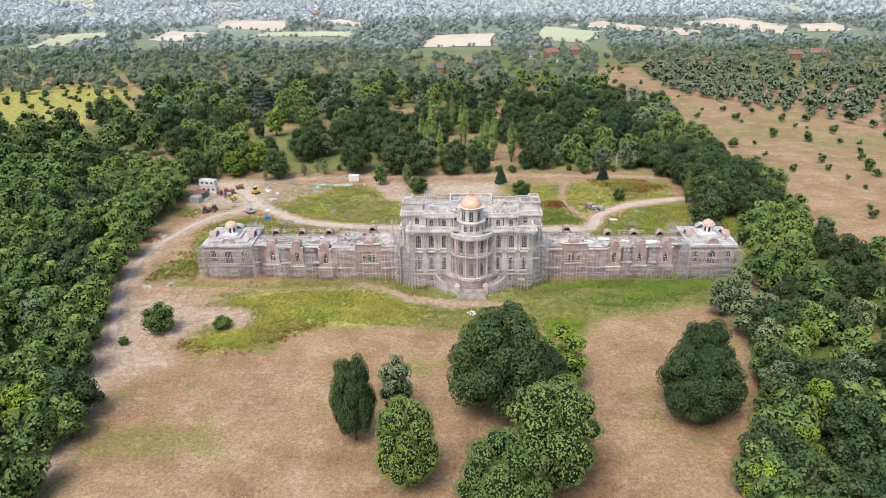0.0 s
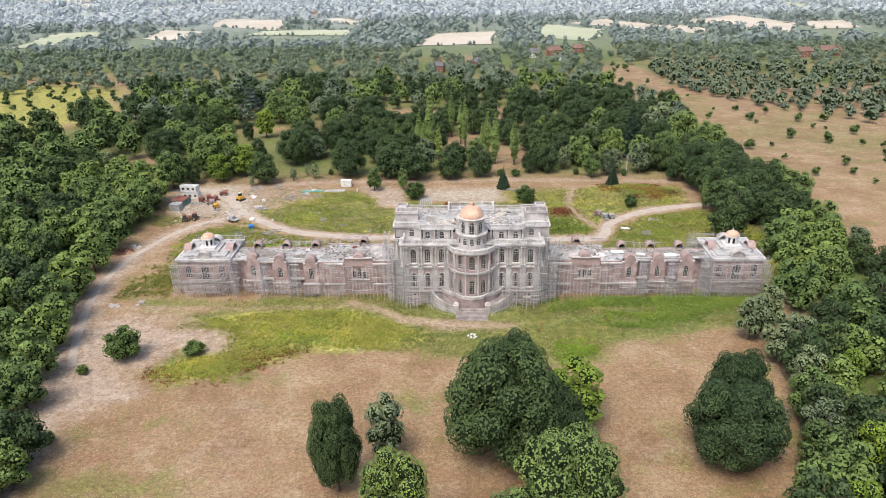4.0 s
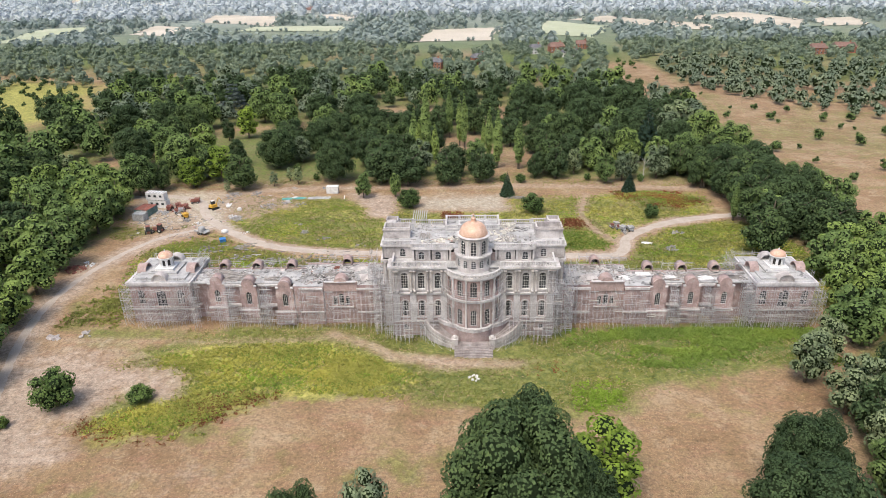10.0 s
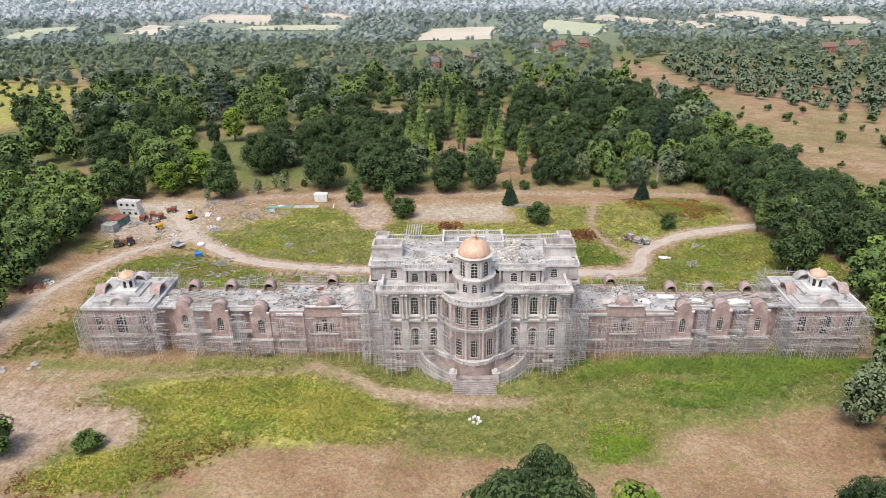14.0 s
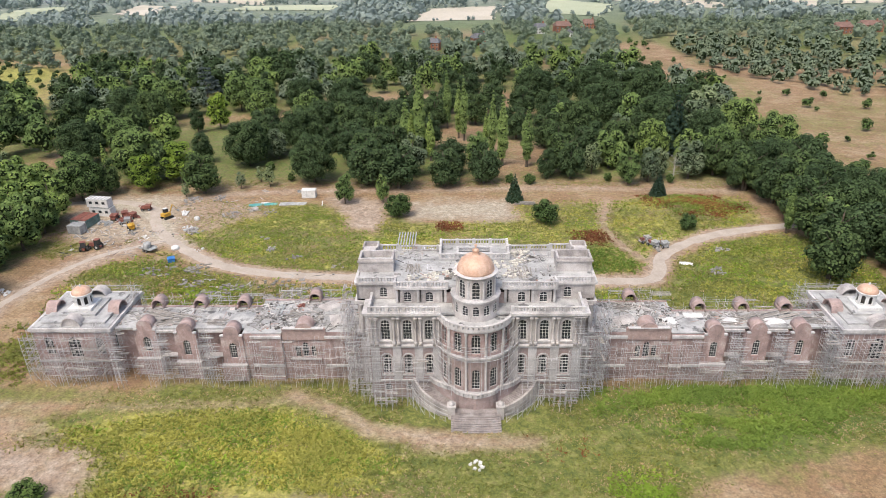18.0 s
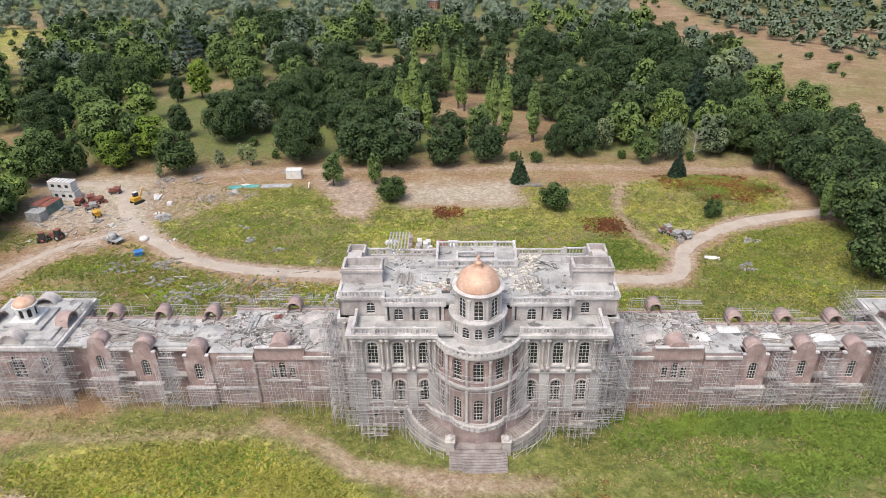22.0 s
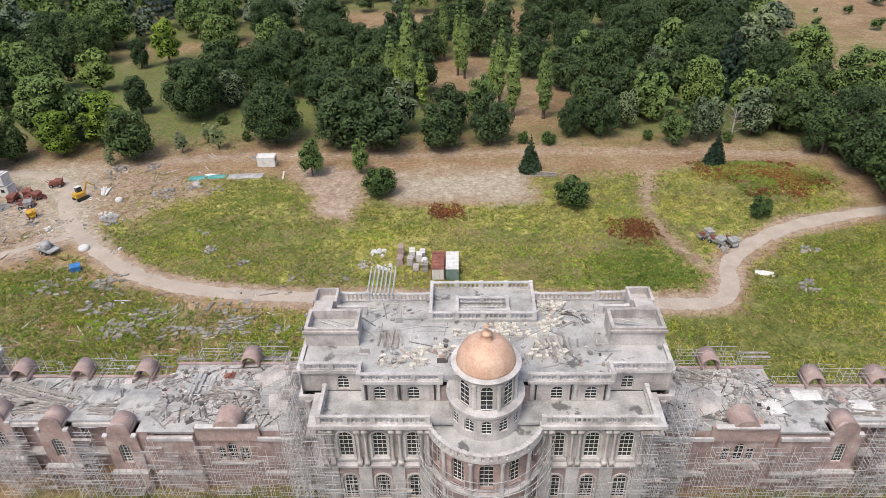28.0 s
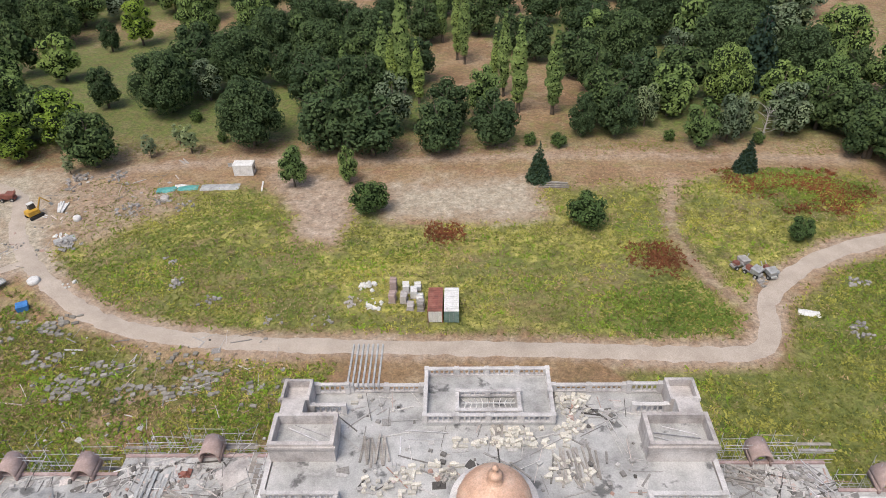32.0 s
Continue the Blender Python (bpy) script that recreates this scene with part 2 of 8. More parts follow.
# ---------- mesh building ----------
class Mesh:
    """Collects vertices and faces, then becomes one mesh object."""

    def __init__(self):
        self.v, self.f = [], []

    def add(self, verts, faces):
        n = len(self.v)
        self.v.extend(verts)
        self.f.extend([tuple(i + n for i in f) for f in faces])
        return self

    def box(self, x0, x1, y0, y1, z0, z1):
        x0, x1 = min(x0, x1), max(x0, x1)
        y0, y1 = min(y0, y1), max(y0, y1)
        v = [(x, y, z) for z in (z0, z1) for x, y in ((x0, y0), (x1, y0), (x1, y1), (x0, y1))]
        return self.add(v, [(3, 2, 1, 0), (4, 5, 6, 7), (0, 1, 5, 4), (1, 2, 6, 5), (2, 3, 7, 6), (3, 0, 4, 7)])

    def block(self, c, size, rot=0.0, tilt=0.0, taper=1.0):
        """A box about its middle, turned by rot round z, tilted, with its top drawn in by taper."""
        m = Matrix.Translation(c) @ Matrix.Rotation(rot, 4, 'Z') @ Matrix.Rotation(tilt, 4, 'X')
        a, b, h = size[0] / 2, size[1] / 2, size[2] / 2
        v = []
        for z, k in ((-h, 1.0), (h, taper)):
            v += [tuple(m @ Vector((x * a * k, y * b * k, z))) for x, y in ((-1, -1), (1, -1), (1, 1), (-1, 1))]
        return self.add(v, [(3, 2, 1, 0), (4, 5, 6, 7), (0, 1, 5, 4), (1, 2, 6, 5), (2, 3, 7, 6), (3, 0, 4, 7)])

    def lathe(self, cx, cy, profile, n=24, a0=0.0, a1=2 * math.pi, cap=True):
        full = abs(a1 - a0 - 2 * math.pi) < 1e-6
        k = n if full else n + 1
        v = []
        for r, z in profile:
            for i in range(k):
                a = a0 + (a1 - a0) * i / n
                v.append((cx + r * math.cos(a), cy + r * math.sin(a), z))
        f = []
        for j in range(len(profile) - 1):
            for i in range(n):
                p, q = j * k + i, j * k + (i + 1) % k
                f.append((p, q, q + k, p + k))
        if cap and full:
            f.append(tuple(reversed(range(k))))
            f.append(tuple(range((len(profile) - 1) * k, len(profile) * k)))
        return self.add(v, f)

    def tube(self, p, q, r, n=4, r2=None):
        p, q = Vector(p), Vector(q)
        d = (q - p).normalized()
        u = d.orthogonal().normalized()
        w = d.cross(u)
        v = []
        for c, rr in ((p, r), (q, r if r2 is None else r2)):
            for i in range(n):
                a = 2 * math.pi * i / n
                v.append(tuple(c + u * (rr * math.cos(a)) + w * (rr * math.sin(a))))
        f = [(i, (i + 1) % n, n + (i + 1) % n, n + i) for i in range(n)]
        f += [tuple(reversed(range(n))), tuple(range(n, 2 * n))]
        return self.add(v, f)

    def vault(self, cx, y0, y1, z, r, thick=0.25, n=12, axis='Y'):
        """A barrel shell, half a tube lying along an axis, open at both ends."""
        v = []
        for y in (y0, y1):
            for rr in (r, r - thick):
                for i in range(n + 1):
                    a = math.pi * i / n
                    v.append((cx + rr * math.cos(a), y, z + rr * math.sin(a)))
        k = n + 1
        f = []
        for i in range(n):
            f.append((i, i + 1, 2 * k + i + 1, 2 * k + i))
            f.append((k + i, 3 * k + i, 3 * k + i + 1, k + i + 1))
            f.append((i, k + i, k + i + 1, i + 1))
            f.append((2 * k + i, 2 * k + i + 1, 3 * k + i + 1, 3 * k + i))
        f += [(0, 2 * k, 3 * k, k), (n, k + n, 3 * k + n, 2 * k + n)]
        if axis == 'X':
            v = [(cx + (y - (y0 + y1) / 2), (y0 + y1) / 2 + (x - cx), zz) for x, y, zz in v]
        return self.add(v, f)

    def half_disc(self, cx, y0, y1, z, r, n=12):
        """A solid half-round slab."""
        v = [(cx + r * math.cos(math.pi * i / n), y, z + r * math.sin(math.pi * i / n)) for y in (y0, y1) for i in range(n + 1)]
        k = n + 1
        f = [tuple(range(k)), tuple(reversed(range(k, 2 * k)))]
        f += [(i, k + i, k + i + 1, i + 1) for i in range(n)] + [(n, k + n, k, 0)]
        return self.add(v, f)

    def data(self, name, mat, smooth=False):
        me = bpy.data.meshes.new(name)
        me.from_pydata(self.v, [], self.f)
        bm = bmesh.new()
        bm.from_mesh(me)
        bmesh.ops.recalc_face_normals(bm, faces=bm.faces)
        bm.to_mesh(me)
        bm.free()
        me.materials.append(mat)
        if smooth:
            me.shade_smooth()
        return me

    def split(self, name, mat, parent, label=""):
        """Each connected piece becomes a part of its own."""
        root = list(range(len(self.v)))

        def find(i):
            while root[i] != i:
                root[i] = root[root[i]]
                i = root[i]
            return i
        for f in self.f:
            for i in f[1:]:
                root[find(i)] = find(f[0])
        groups = {}
        for f in self.f:
            groups.setdefault(find(f[0]), []).append(f)
        for faces in groups.values():
            used = sorted({i for f in faces for i in f})
            at = {i: n for n, i in enumerate(used)}
            m = Mesh()
            m.v, m.f = [self.v[i] for i in used], [tuple(at[i] for i in f) for f in faces]
            m.make(name, mat, parent, label)

    def make(self, name, mat, parent=None, label="", smooth=False, at=None):
        ob = new(name, self.data(name, mat, smooth))
        if parent is not None:
            ob.parent = parent
        if at is not None:
            ob.matrix_basis = at
        if label:
            ob["label"] = label
        return ob


def share(name, data, parent, at, label=""):
    """One more object on a mesh that exists already."""
    ob = new(name, data)
    ob.parent = parent
    ob.matrix_basis = at
    if label:
        ob["label"] = label
    return ob


def thing(name, label, category, group="", kind="", at=None):
    ob = new(name)
    if at is not None:
        ob.matrix_basis = at
    return tagged(ob, label, category, group, kind)


# ---------- lie of the land ----------
def bumpz(x, y, cx, cy, rx, ry, h):
    return h * math.exp(-((x - cx) / rx) ** 2 - ((y - cy) / ry) ** 2)


def ground_z(x, y):
    z = 0.0
    if y > 95:
        z -= 0.045 * (min(y, 700) - 95) * min(1.0, (y - 95) / 60)
    if y > 700:
        z += 9 * math.sin(x * 0.0021 + 1.0) * math.sin(y * 0.0016) * min(1.0, (y - 700) / 700)
        z -= 0.03 * (min(y, 2600) - 700)
    z += bumpz(x, y, 31, 41, 10, 6, 1.8) + bumpz(x, y, 61, 72, 13, 10, 2.2) + bumpz(x, y, -52, 60, 20, 12, 1.2)
    z += bumpz(x, y, 36, 52, 9, 6, 0.9)
    return z


# ---------- zones of the grounds, as outlines in metres ----------
MEADOW = [(-80, -52), (-83, -27), (-72, -17), (-60, -13), (-20, -11), (22, -12), (84, -9), (78, -29), (55, -33), (38, -38),
          (31, -47), (22, -49), (-1, -47), (-17, -43), (-39, -42), (-52, -48), (-58, -54), (-72, -57)]
YELLOW_WEEDS = [(-77, -52), (-70, -43), (-62, -40), (-73, -27), (-60, -21), (-36, -21), (-20, -27), (-12, -36), (-22, -42), (-40, -41), (-53, -47), (-60, -54), (-70, -56)]
WEED_EDGE = [(-79, -53), (-71, -47), (-61, -44), (-52, -42), (-40, -39), (-40, -43), (-53, -49), (-60, -56), (-71, -58)]
LUSH_RIGHT = [(21, -13), (84, -9), (79, -27), (60, -29), (42, -31), (34, -26), (22, -22)]
LUSH_SPOT = [(20, -37), (31, -35), (31, -46), (21, -48)]
BARE_LEFT = [(-112, -31), (-93, -25), (-78, -29), (-64, -34), (-63, -42), (-74, -43), (-84, -52), (-78, -61), (-90, -72), (-104, -62)]
BACK_LAWN = [(-88, 47), (-66, 35), (-40, 30), (45, 27), (52, 47), (84, 60), (86, 84), (44, 80), (14, 80), (13, 66), (-16, 66), (-24, 80), (-44, 79), (-66, 79), (-80, 70)]
BACK_GREEN = [(-79, 52), (-62, 38), (-30, 34), (-28, 56), (-38, 71), (-46, 79), (-58, 76), (-66, 64)]
BEHIND_WINGS_L = [(-98, 10), (-60, 4), (-22, 6), (-22, 26), (-50, 30), (-72, 38), (-86, 44), (-104, 32)]
BEHIND_WINGS_R = [(22, 6), (100, -6), (100, 40), (86, 57), (62, 50), (50, 36), (46, 26), (22, 25)]
SANDY = [(-45, 84), (-26, 83), (-25, 66), (-27, 57), (-32, 59), (-39, 73)]
GRAVEL = [(-19, 81), (12, 81), (14, 67), (4, 65), (-17, 67)]
YARD = [(-122, 86), (-92, 88), (-84, 70), (-88, 56), (-100, 50), (-116, 56), (-122, 70)]
APRON = [(-118.1, 83.3), (-99.4, 84.7), (-92.5, 73.8), (-82.9, 56.3), (-75.8, 48.5), (-87.5, 51.0), (-95.0, 64.8), (-111.0, 74.1)]
YARD_SPOIL = [(-92, 84), (-66, 82), (-58, 70), (-74, 56), (-86, 62)]
RUST_A = [(52, 84), (78, 84), (82, 74), (74, 64), (62, 66), (54, 76)]
RUST_B = [(-10.2, 62), (-9.5, 65), (-3, 65), (-2, 62.5), (-4.8, 57), (-6.5, 56), (-8.2, 57.5)]
RUST_C = [(27, 57), (36, 57), (40, 48), (35, 45), (30, 50)]
RIGHT_MEADOW = [(100, 330), (116, 320), (124, 470), (155, 470), (140, 330), (181, 240), (228, 170), (330, 130), (330, 20), (140, 30), (124, 86), (124, 112), (118, 160), (128, 206), (130, 240)]
YELLOW_FIELD = [(-397, 340), (-376, 400), (-272, 361), (-238, 276), (-233, 231), (-254, 184), (-300, 195), (-400, 230)]
LAWN_POPLAR = [(-10.0, 179.0), (2.0, 181.0), (10.0, 159.0), (24.0, 146.0), (34.0, 132.0), (28.0, 112.0), (13.0, 108.0), (7.0, 124.0), (2.0, 126.0), (-3.0, 115.0), (-6.0, 131.0)]
CLEARING_LEFT = [(-126, 163), (-106, 162), (-98, 138), (-92, 118), (-116, 140)]
CLEARING_MID = [(-92, 112), (-62, 114), (-60, 96), (-92, 90)]
CLEARING_FAR = [(-66, 212), (-66, 246), (16, 252), (44, 236), (40, 214)]

WOOD_LEFT = [(-84, -107), (-88, -86), (-94, -68), (-106, -42), (-117, -15), (-122, 12), (-121, 37), (-121, 58), (-120, 75), (-124, 98), (-420, 120), (-420, -240), (-66, -240), (-74, -150)]
WOOD_RIGHT = [(49, -150), (50, -114), (51, -101), (58, -90), (67, -71), (71, -56), (79, -30), (91, -14), (103, 8), (103, 31), (98, 55), (92, 72), (92, 92), (100, 110), (116, 112), (122, 86), (124, 58), (121, 36), (128, 8), (150, -14), (300, -60), (300, -240), (50, -240)]
WOOD_BACK = [(-420, 120), (-130, 100), (-80, 106), (0, 106), (90, 98), (118, 110), (112, 150), (124, 206), (138, 300), (98, 330), (-420, 340)]
GROVE = [(-158, 108), (-120, 84), (-90, 84), (0, 90), (90, 84), (112, 92), (114, 160), (92, 196), (50, 214), (-60, 212), (-150, 190)]

ROAD_MAIN = [(-130, 80), (-112, 82), (-98, 76), (-91, 62), (-80, 49), (-66, 38), (-53, 33), (-38, 31), (-19, 30), (14, 29), (32, 28), (43, 28.5), (47, 34), (48.5, 40), (55, 47), (66, 54), (81, 59), (96, 62)]
ROAD_LOOP = [(-98, 77), (-91, 83), (-71, 89), (-52, 91), (-20, 90), (20, 92), (60, 90), (84, 88)]
TRACK_LEFT = [(-90, -100), (-94, -60), (-98, -49), (-103, -37), (-109, -19), (-112, -2), (-111, 14), (-106.5, 30), (-100, 42), (-92, 48), (-84, 53)]
PATH_UP = [(47, 36), (41, 44), (38.5, 52), (38, 63), (41, 74), (43, 82)]
PATH_FRONT = [(-34, -17), (-29, -18.8), (-23, -22.3), (-18.8, -26.3), (-13.2, -27.5), (-7.7, -28.5), (3, -29.9), (10, -29)]
PATH_WING = [(-105, -20), (-82, -20), (-62, -20), (-43, -19.5), (-34, -17.5)]


def signed(px, py, poly):
    """Distance to an outline, positive inside."""
    p = np.array(poly, float)
    q = np.roll(p, -1, 0)
    best = np.full(px.shape, 1e9)
    inside = np.zeros(px.shape, bool)
    for (x0, y0), (x1, y1) in zip(p, q):
        dx, dy = x1 - x0, y1 - y0
        t = np.clip(((px - x0) * dx + (py - y0) * dy) / (dx * dx + dy * dy), 0, 1)
        best = np.minimum(best, np.hypot(px - x0 - t * dx, py - y0 - t * dy))
        cross = ((y0 > py) != (y1 > py)) & (px < x0 + (py - y0) * dx / (dy if abs(dy) > 1e-9 else 1e-9))
        inside ^= cross
    return np.where(inside, best, -best)


def along(px, py, line):
    """Distance to an open line."""
    best = np.full(px.shape, 1e9)
    for (x0, y0), (x1, y1) in zip(line[:-1], line[1:]):
        dx, dy = x1 - x0, y1 - y0
        t = np.clip(((px - x0) * dx + (py - y0) * dy) / (dx * dx + dy * dy), 0, 1)
        best = np.minimum(best, np.hypot(px - x0 - t * dx, py - y0 - t * dy))
    return best


WAVES = np.random.RandomState(5).uniform(-1, 1, (14, 4))


def wobble(px, py, size):
    """A cheap smooth noise of about one unit."""
    out = np.zeros(px.shape)
    for n, (a, b, c, d) in enumerate(WAVES):
        k = (0.5 + 0.35 * n) / size
        out += np.sin(px * k * a * 3 + c * 9 + 1.7 * np.sin(py * k * 1.3 + n)) * np.sin(py * k * b * 3 + d * 9) / (1 + 0.25 * n)
    return out * 0.55


def soft(d, edge):
    return np.clip(d / edge * 0.5 + 0.5, 0, 1)


def axis(lo, a, b, hi, step, grow=1.16):
    mid = list(np.arange(a, b + 0.01, step))
    left, right, s = [], [], step
    x = a
    while x > lo:
        s *= grow
        x -= s
        left.append(max(x, lo))
    s, x = step, mid[-1]
    while x < hi:
        s *= grow
        x += s
        right.append(min(x, hi))
    return np.array(left[::-1] + mid + right)


gx = axis(-4500, -135, 135, 4500, 1.25)
gy = axis(-1500, -150, 125, 4700, 1.25)
GX, GY = np.meshgrid(gx, gy)
GZ = np.array([ground_z(x, y) for x, y in zip(GX.ravel(), GY.ravel())]).reshape(GX.shape)
near = np.clip(1 - np.maximum(np.abs(GX) / 160, np.abs(GY) / 170), 0, 1)
GZ += np.minimum(near * 6, 1) * (0.10 * wobble(GX, GY, 6.0) + 0.05 * wobble(GX + 30, GY, 2.0))
w1 = wobble(GX, GY, 7.0) * 2.2
w2 = wobble(GX + 70, GY - 20, 3.0) * 1.2
ww = w1 + w2
green = 0.9 * soft(signed(GX, GY, MEADOW) + ww, 5)
green = np.maximum(green, 0.8 * soft(signed(GX, GY, BACK_LAWN) + ww, 5) * (0.55 + 0.45 * soft(wobble(GX - 21, GY + 14, 4.0) + 0.3, 0.8)))
green = np.maximum(green, 0.8 * soft(signed(GX, GY, BEHIND_WINGS_L) + ww, 5) * (0.2 + 0.8 * soft(wobble(GX + 17, GY + 44, 4.0) + 0.3, 0.8)))
green = np.maximum(green, 0.95 * soft(signed(GX, GY, BEHIND_WINGS_R) + ww, 5))
green = np.maximum(green, 0.5 * soft(signed(GX, GY, RIGHT_MEADOW), 10) * soft(wobble(GX + 50, GY, 22.0) + 0.2, 1.0))
green = np.maximum(green, 0.42 * (GY > 86) * (GY < 215) * soft(wobble(GX + 11, GY - 30, 8.0) + 0.35, 1.0))
green = np.maximum(green, 0.75 * soft(signed(GX, GY, [(-94, -23), (-56, -20), (-56, -13), (-94, -14)]) + ww, 4))
lush = 0.8 * soft(signed(GX, GY, LUSH_RIGHT) + 1.6 * ww, 7) * soft(wobble(GX - 15, GY + 5, 5.0) + 0.25, 0.9)
lush = np.maximum(lush, 0.3 * soft(signed(GX, GY, LUSH_SPOT) + 1.5 * ww, 5))
lush = np.maximum(lush, 0.3 * soft(signed(GX, GY, BACK_GREEN) + ww, 6) * soft(wobble(GX + 31, GY - 12, 5.0) + 0.2, 0.9))
lush = np.maximum(lush, 0.3 * soft(signed(GX, GY, [(20, 34), (45, 30), (40, 42), (20, 42)]) + 2 * ww, 7) * soft(wobble(GX - 4, GY + 25, 4.0) + 0.2, 0.9))
yel = soft(signed(GX, GY, YELLOW_WEEDS) + ww, 4)
yel = np.maximum(yel, soft(signed(GX, GY, YELLOW_FIELD) + 3 * ww, 20))
yel = np.maximum(yel, 0.65 * soft(signed(GX, GY, BACK_LAWN) + ww, 5) * soft(wobble(GX, GY + 9, 9.0), 0.5))
green = np.maximum(green, 0.55 * soft(wobble(GX + 200, GY, 16.0) - 0.55, 0.6) * (np.hypot(GX, GY) < 400))
bare = 0.95 * soft(signed(GX, GY, BARE_LEFT) + ww, 5)
for zone, k in ((SANDY, 0.9), (YARD, 0.6), (APRON, 1.0), (YARD_SPOIL, 0.5), (GRAVEL, 0.7)):
    bare = np.maximum(bare, k * soft(signed(GX, GY, zone) + 0.6 * ww, 3))
for line, half, k in ((ROAD_MAIN, 2.3, 1.0), (ROAD_LOOP, 2.5, 0.7), (TRACK_LEFT, 4.5, 0.8), (PATH_UP, 1.2, 0.7), (PATH_FRONT, 1.3, 0.8), (PATH_WING, 1.0, 0.5)):
    bare = np.maximum(bare, k * soft(half - along(GX, GY, line) + 0.35 * ww, 2.5))
trod = np.maximum(np.abs(GX) - 12, np.abs(GY + 30) * 2.2 - 4)
bare = np.maximum(bare, 0.55 * soft(-trod + ww, 4))
bare = np.maximum(bare, 0.5 * soft(wobble(GX - 40, GY + 80, 12.0) - 0.8, 0.8) * (GY < -45))
bare = np.maximum(bare, 0.3 * soft(signed(GX, GY, [(-125, 88), (90, 88), (95, 100), (-125, 102)]) + ww, 6))
shade = np.maximum(soft(signed(GX, GY, WOOD_LEFT) + ww, 6), soft(signed(GX, GY, WOOD_RIGHT) + ww - 3, 6))
shade = np.maximum(shade, 0.8 * soft(signed(GX, GY, WOOD_BACK) + ww, 8))
shade = np.maximum(shade, (GY > 330) * soft(wobble(GX, GY, 60.0) + 0.3 + np.clip((GY - 450) / 200, 0, 1.5), 1.0))
for zone in (GROVE, LAWN_POPLAR, CLEARING_LEFT, CLEARING_MID, CLEARING_FAR, RIGHT_MEADOW, YELLOW_FIELD):
    shade *= 1 - soft(signed(GX, GY, zone) + 4 + 0.5 * ww, 8)
shade = np.maximum(shade, 0.85 * soft(signed(GX, GY, GROVE) - 6 + 2 * ww, 12) * (1 - soft(signed(GX, GY, LAWN_POPLAR) + 3, 6)))
lush = np.maximum(lush, 0.75 * shade)
rust = soft(signed(GX, GY, RUST_A) + 1.8 * ww, 7) * 0.8 * soft(wobble(GX + 8, GY - 3, 4.0) + 0.25, 0.8)
rust = np.maximum(rust, 0.7 * soft(signed(GX, GY, RUST_B) + 1.2 * ww, 4))
rust = np.maximum(rust, 0.55 * soft(signed(GX, GY, WEED_EDGE) + 1.2 * ww, 4) * soft(wobble(GX + 3, GY, 4.0) + 0.2, 0.8))
rust = np.maximum(rust, 0.45 * soft(signed(GX, GY, RUST_C) + 0.8 * ww, 3))
gravel = np.maximum(np.maximum(0.5 * soft(signed(GX, GY, YARD) + 1.2 * ww, 6), 0.75 * soft(signed(GX, GY, GRAVEL) + 0.9 * ww, 5)), 0.9 * soft(signed(GX, GY, APRON) + 0.5 * ww, 2.5))
for zone, k in (([(-14, -130), (34, -130), (30, -86), (12, -78), (-8, -84)], 0.45), ([(38, -100), (66, -96), (62, -70), (44, -70)], 0.3), ([(-36, -98), (-10, -108), (-12, -78), (-32, -80)], 0.3)):
    rust = np.maximum(rust, k * soft(signed(GX, GY, zone) + 2.0 * ww, 9))
# weight of the haze tint, growing with distance
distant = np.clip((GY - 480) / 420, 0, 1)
green *= 1 - bare
yel *= 1 - bare
lush *= 1 - bare

ny, nx = GX.shape
idx = np.arange(ny * nx).reshape(ny, nx)
quads = np.stack([idx[:-1, :-1], idx[:-1, 1:], idx[1:, 1:], idx[1:, :-1]], -1).reshape(-1, 4)


def fast_mesh(name, verts, quads, mats, smooth=False, index=None):
    me = bpy.data.meshes.new(name)
    me.vertices.add(len(verts))
    me.vertices.foreach_set("co", np.asarray(verts, np.float32).ravel())
    me.loops.add(quads.size)
    me.loops.foreach_set("vertex_index", quads.ravel().astype(np.int32))
    me.polygons.add(len(quads))
    me.polygons.foreach_set("loop_start", np.arange(0, quads.size, 4, dtype=np.int32))
    for m in mats:
        me.materials.append(m)
    if index is not None:
        me.polygons.foreach_set("material_index", index.astype(np.int32))
    me.update(calc_edges=True)
    if smooth:
        me.shade_smooth()
    elif index is not None:
        me.polygons.foreach_set("use_smooth", index.astype(bool))
    return me


gm, nt, bs = material("dry_grassland", 0.95)
at = nt.nodes.new("ShaderNodeVertexColor")
at.layer_name = "cover"
at2 = nt.nodes.new("ShaderNodeVertexColor")
at2.layer_name = "cover_more"
sep, sep2 = nt.nodes.new("ShaderNodeSeparateColor"), nt.nodes.new("ShaderNodeSeparateColor")
nt.links.new(at.outputs[0], sep.inputs[0])
nt.links.new(at2.outputs[0], sep2.inputs[0])
n_big = noise_node(nt, 0.06, 5, 0.6)
n_mid = noise_node(nt, 0.45, 6, 0.65)
n_fine = noise_node(nt, 2.6, 6, 0.75)
n_row = noise_node(nt, 0.22, 6, 0.7, stretch=(0.5, 1.3, 1))


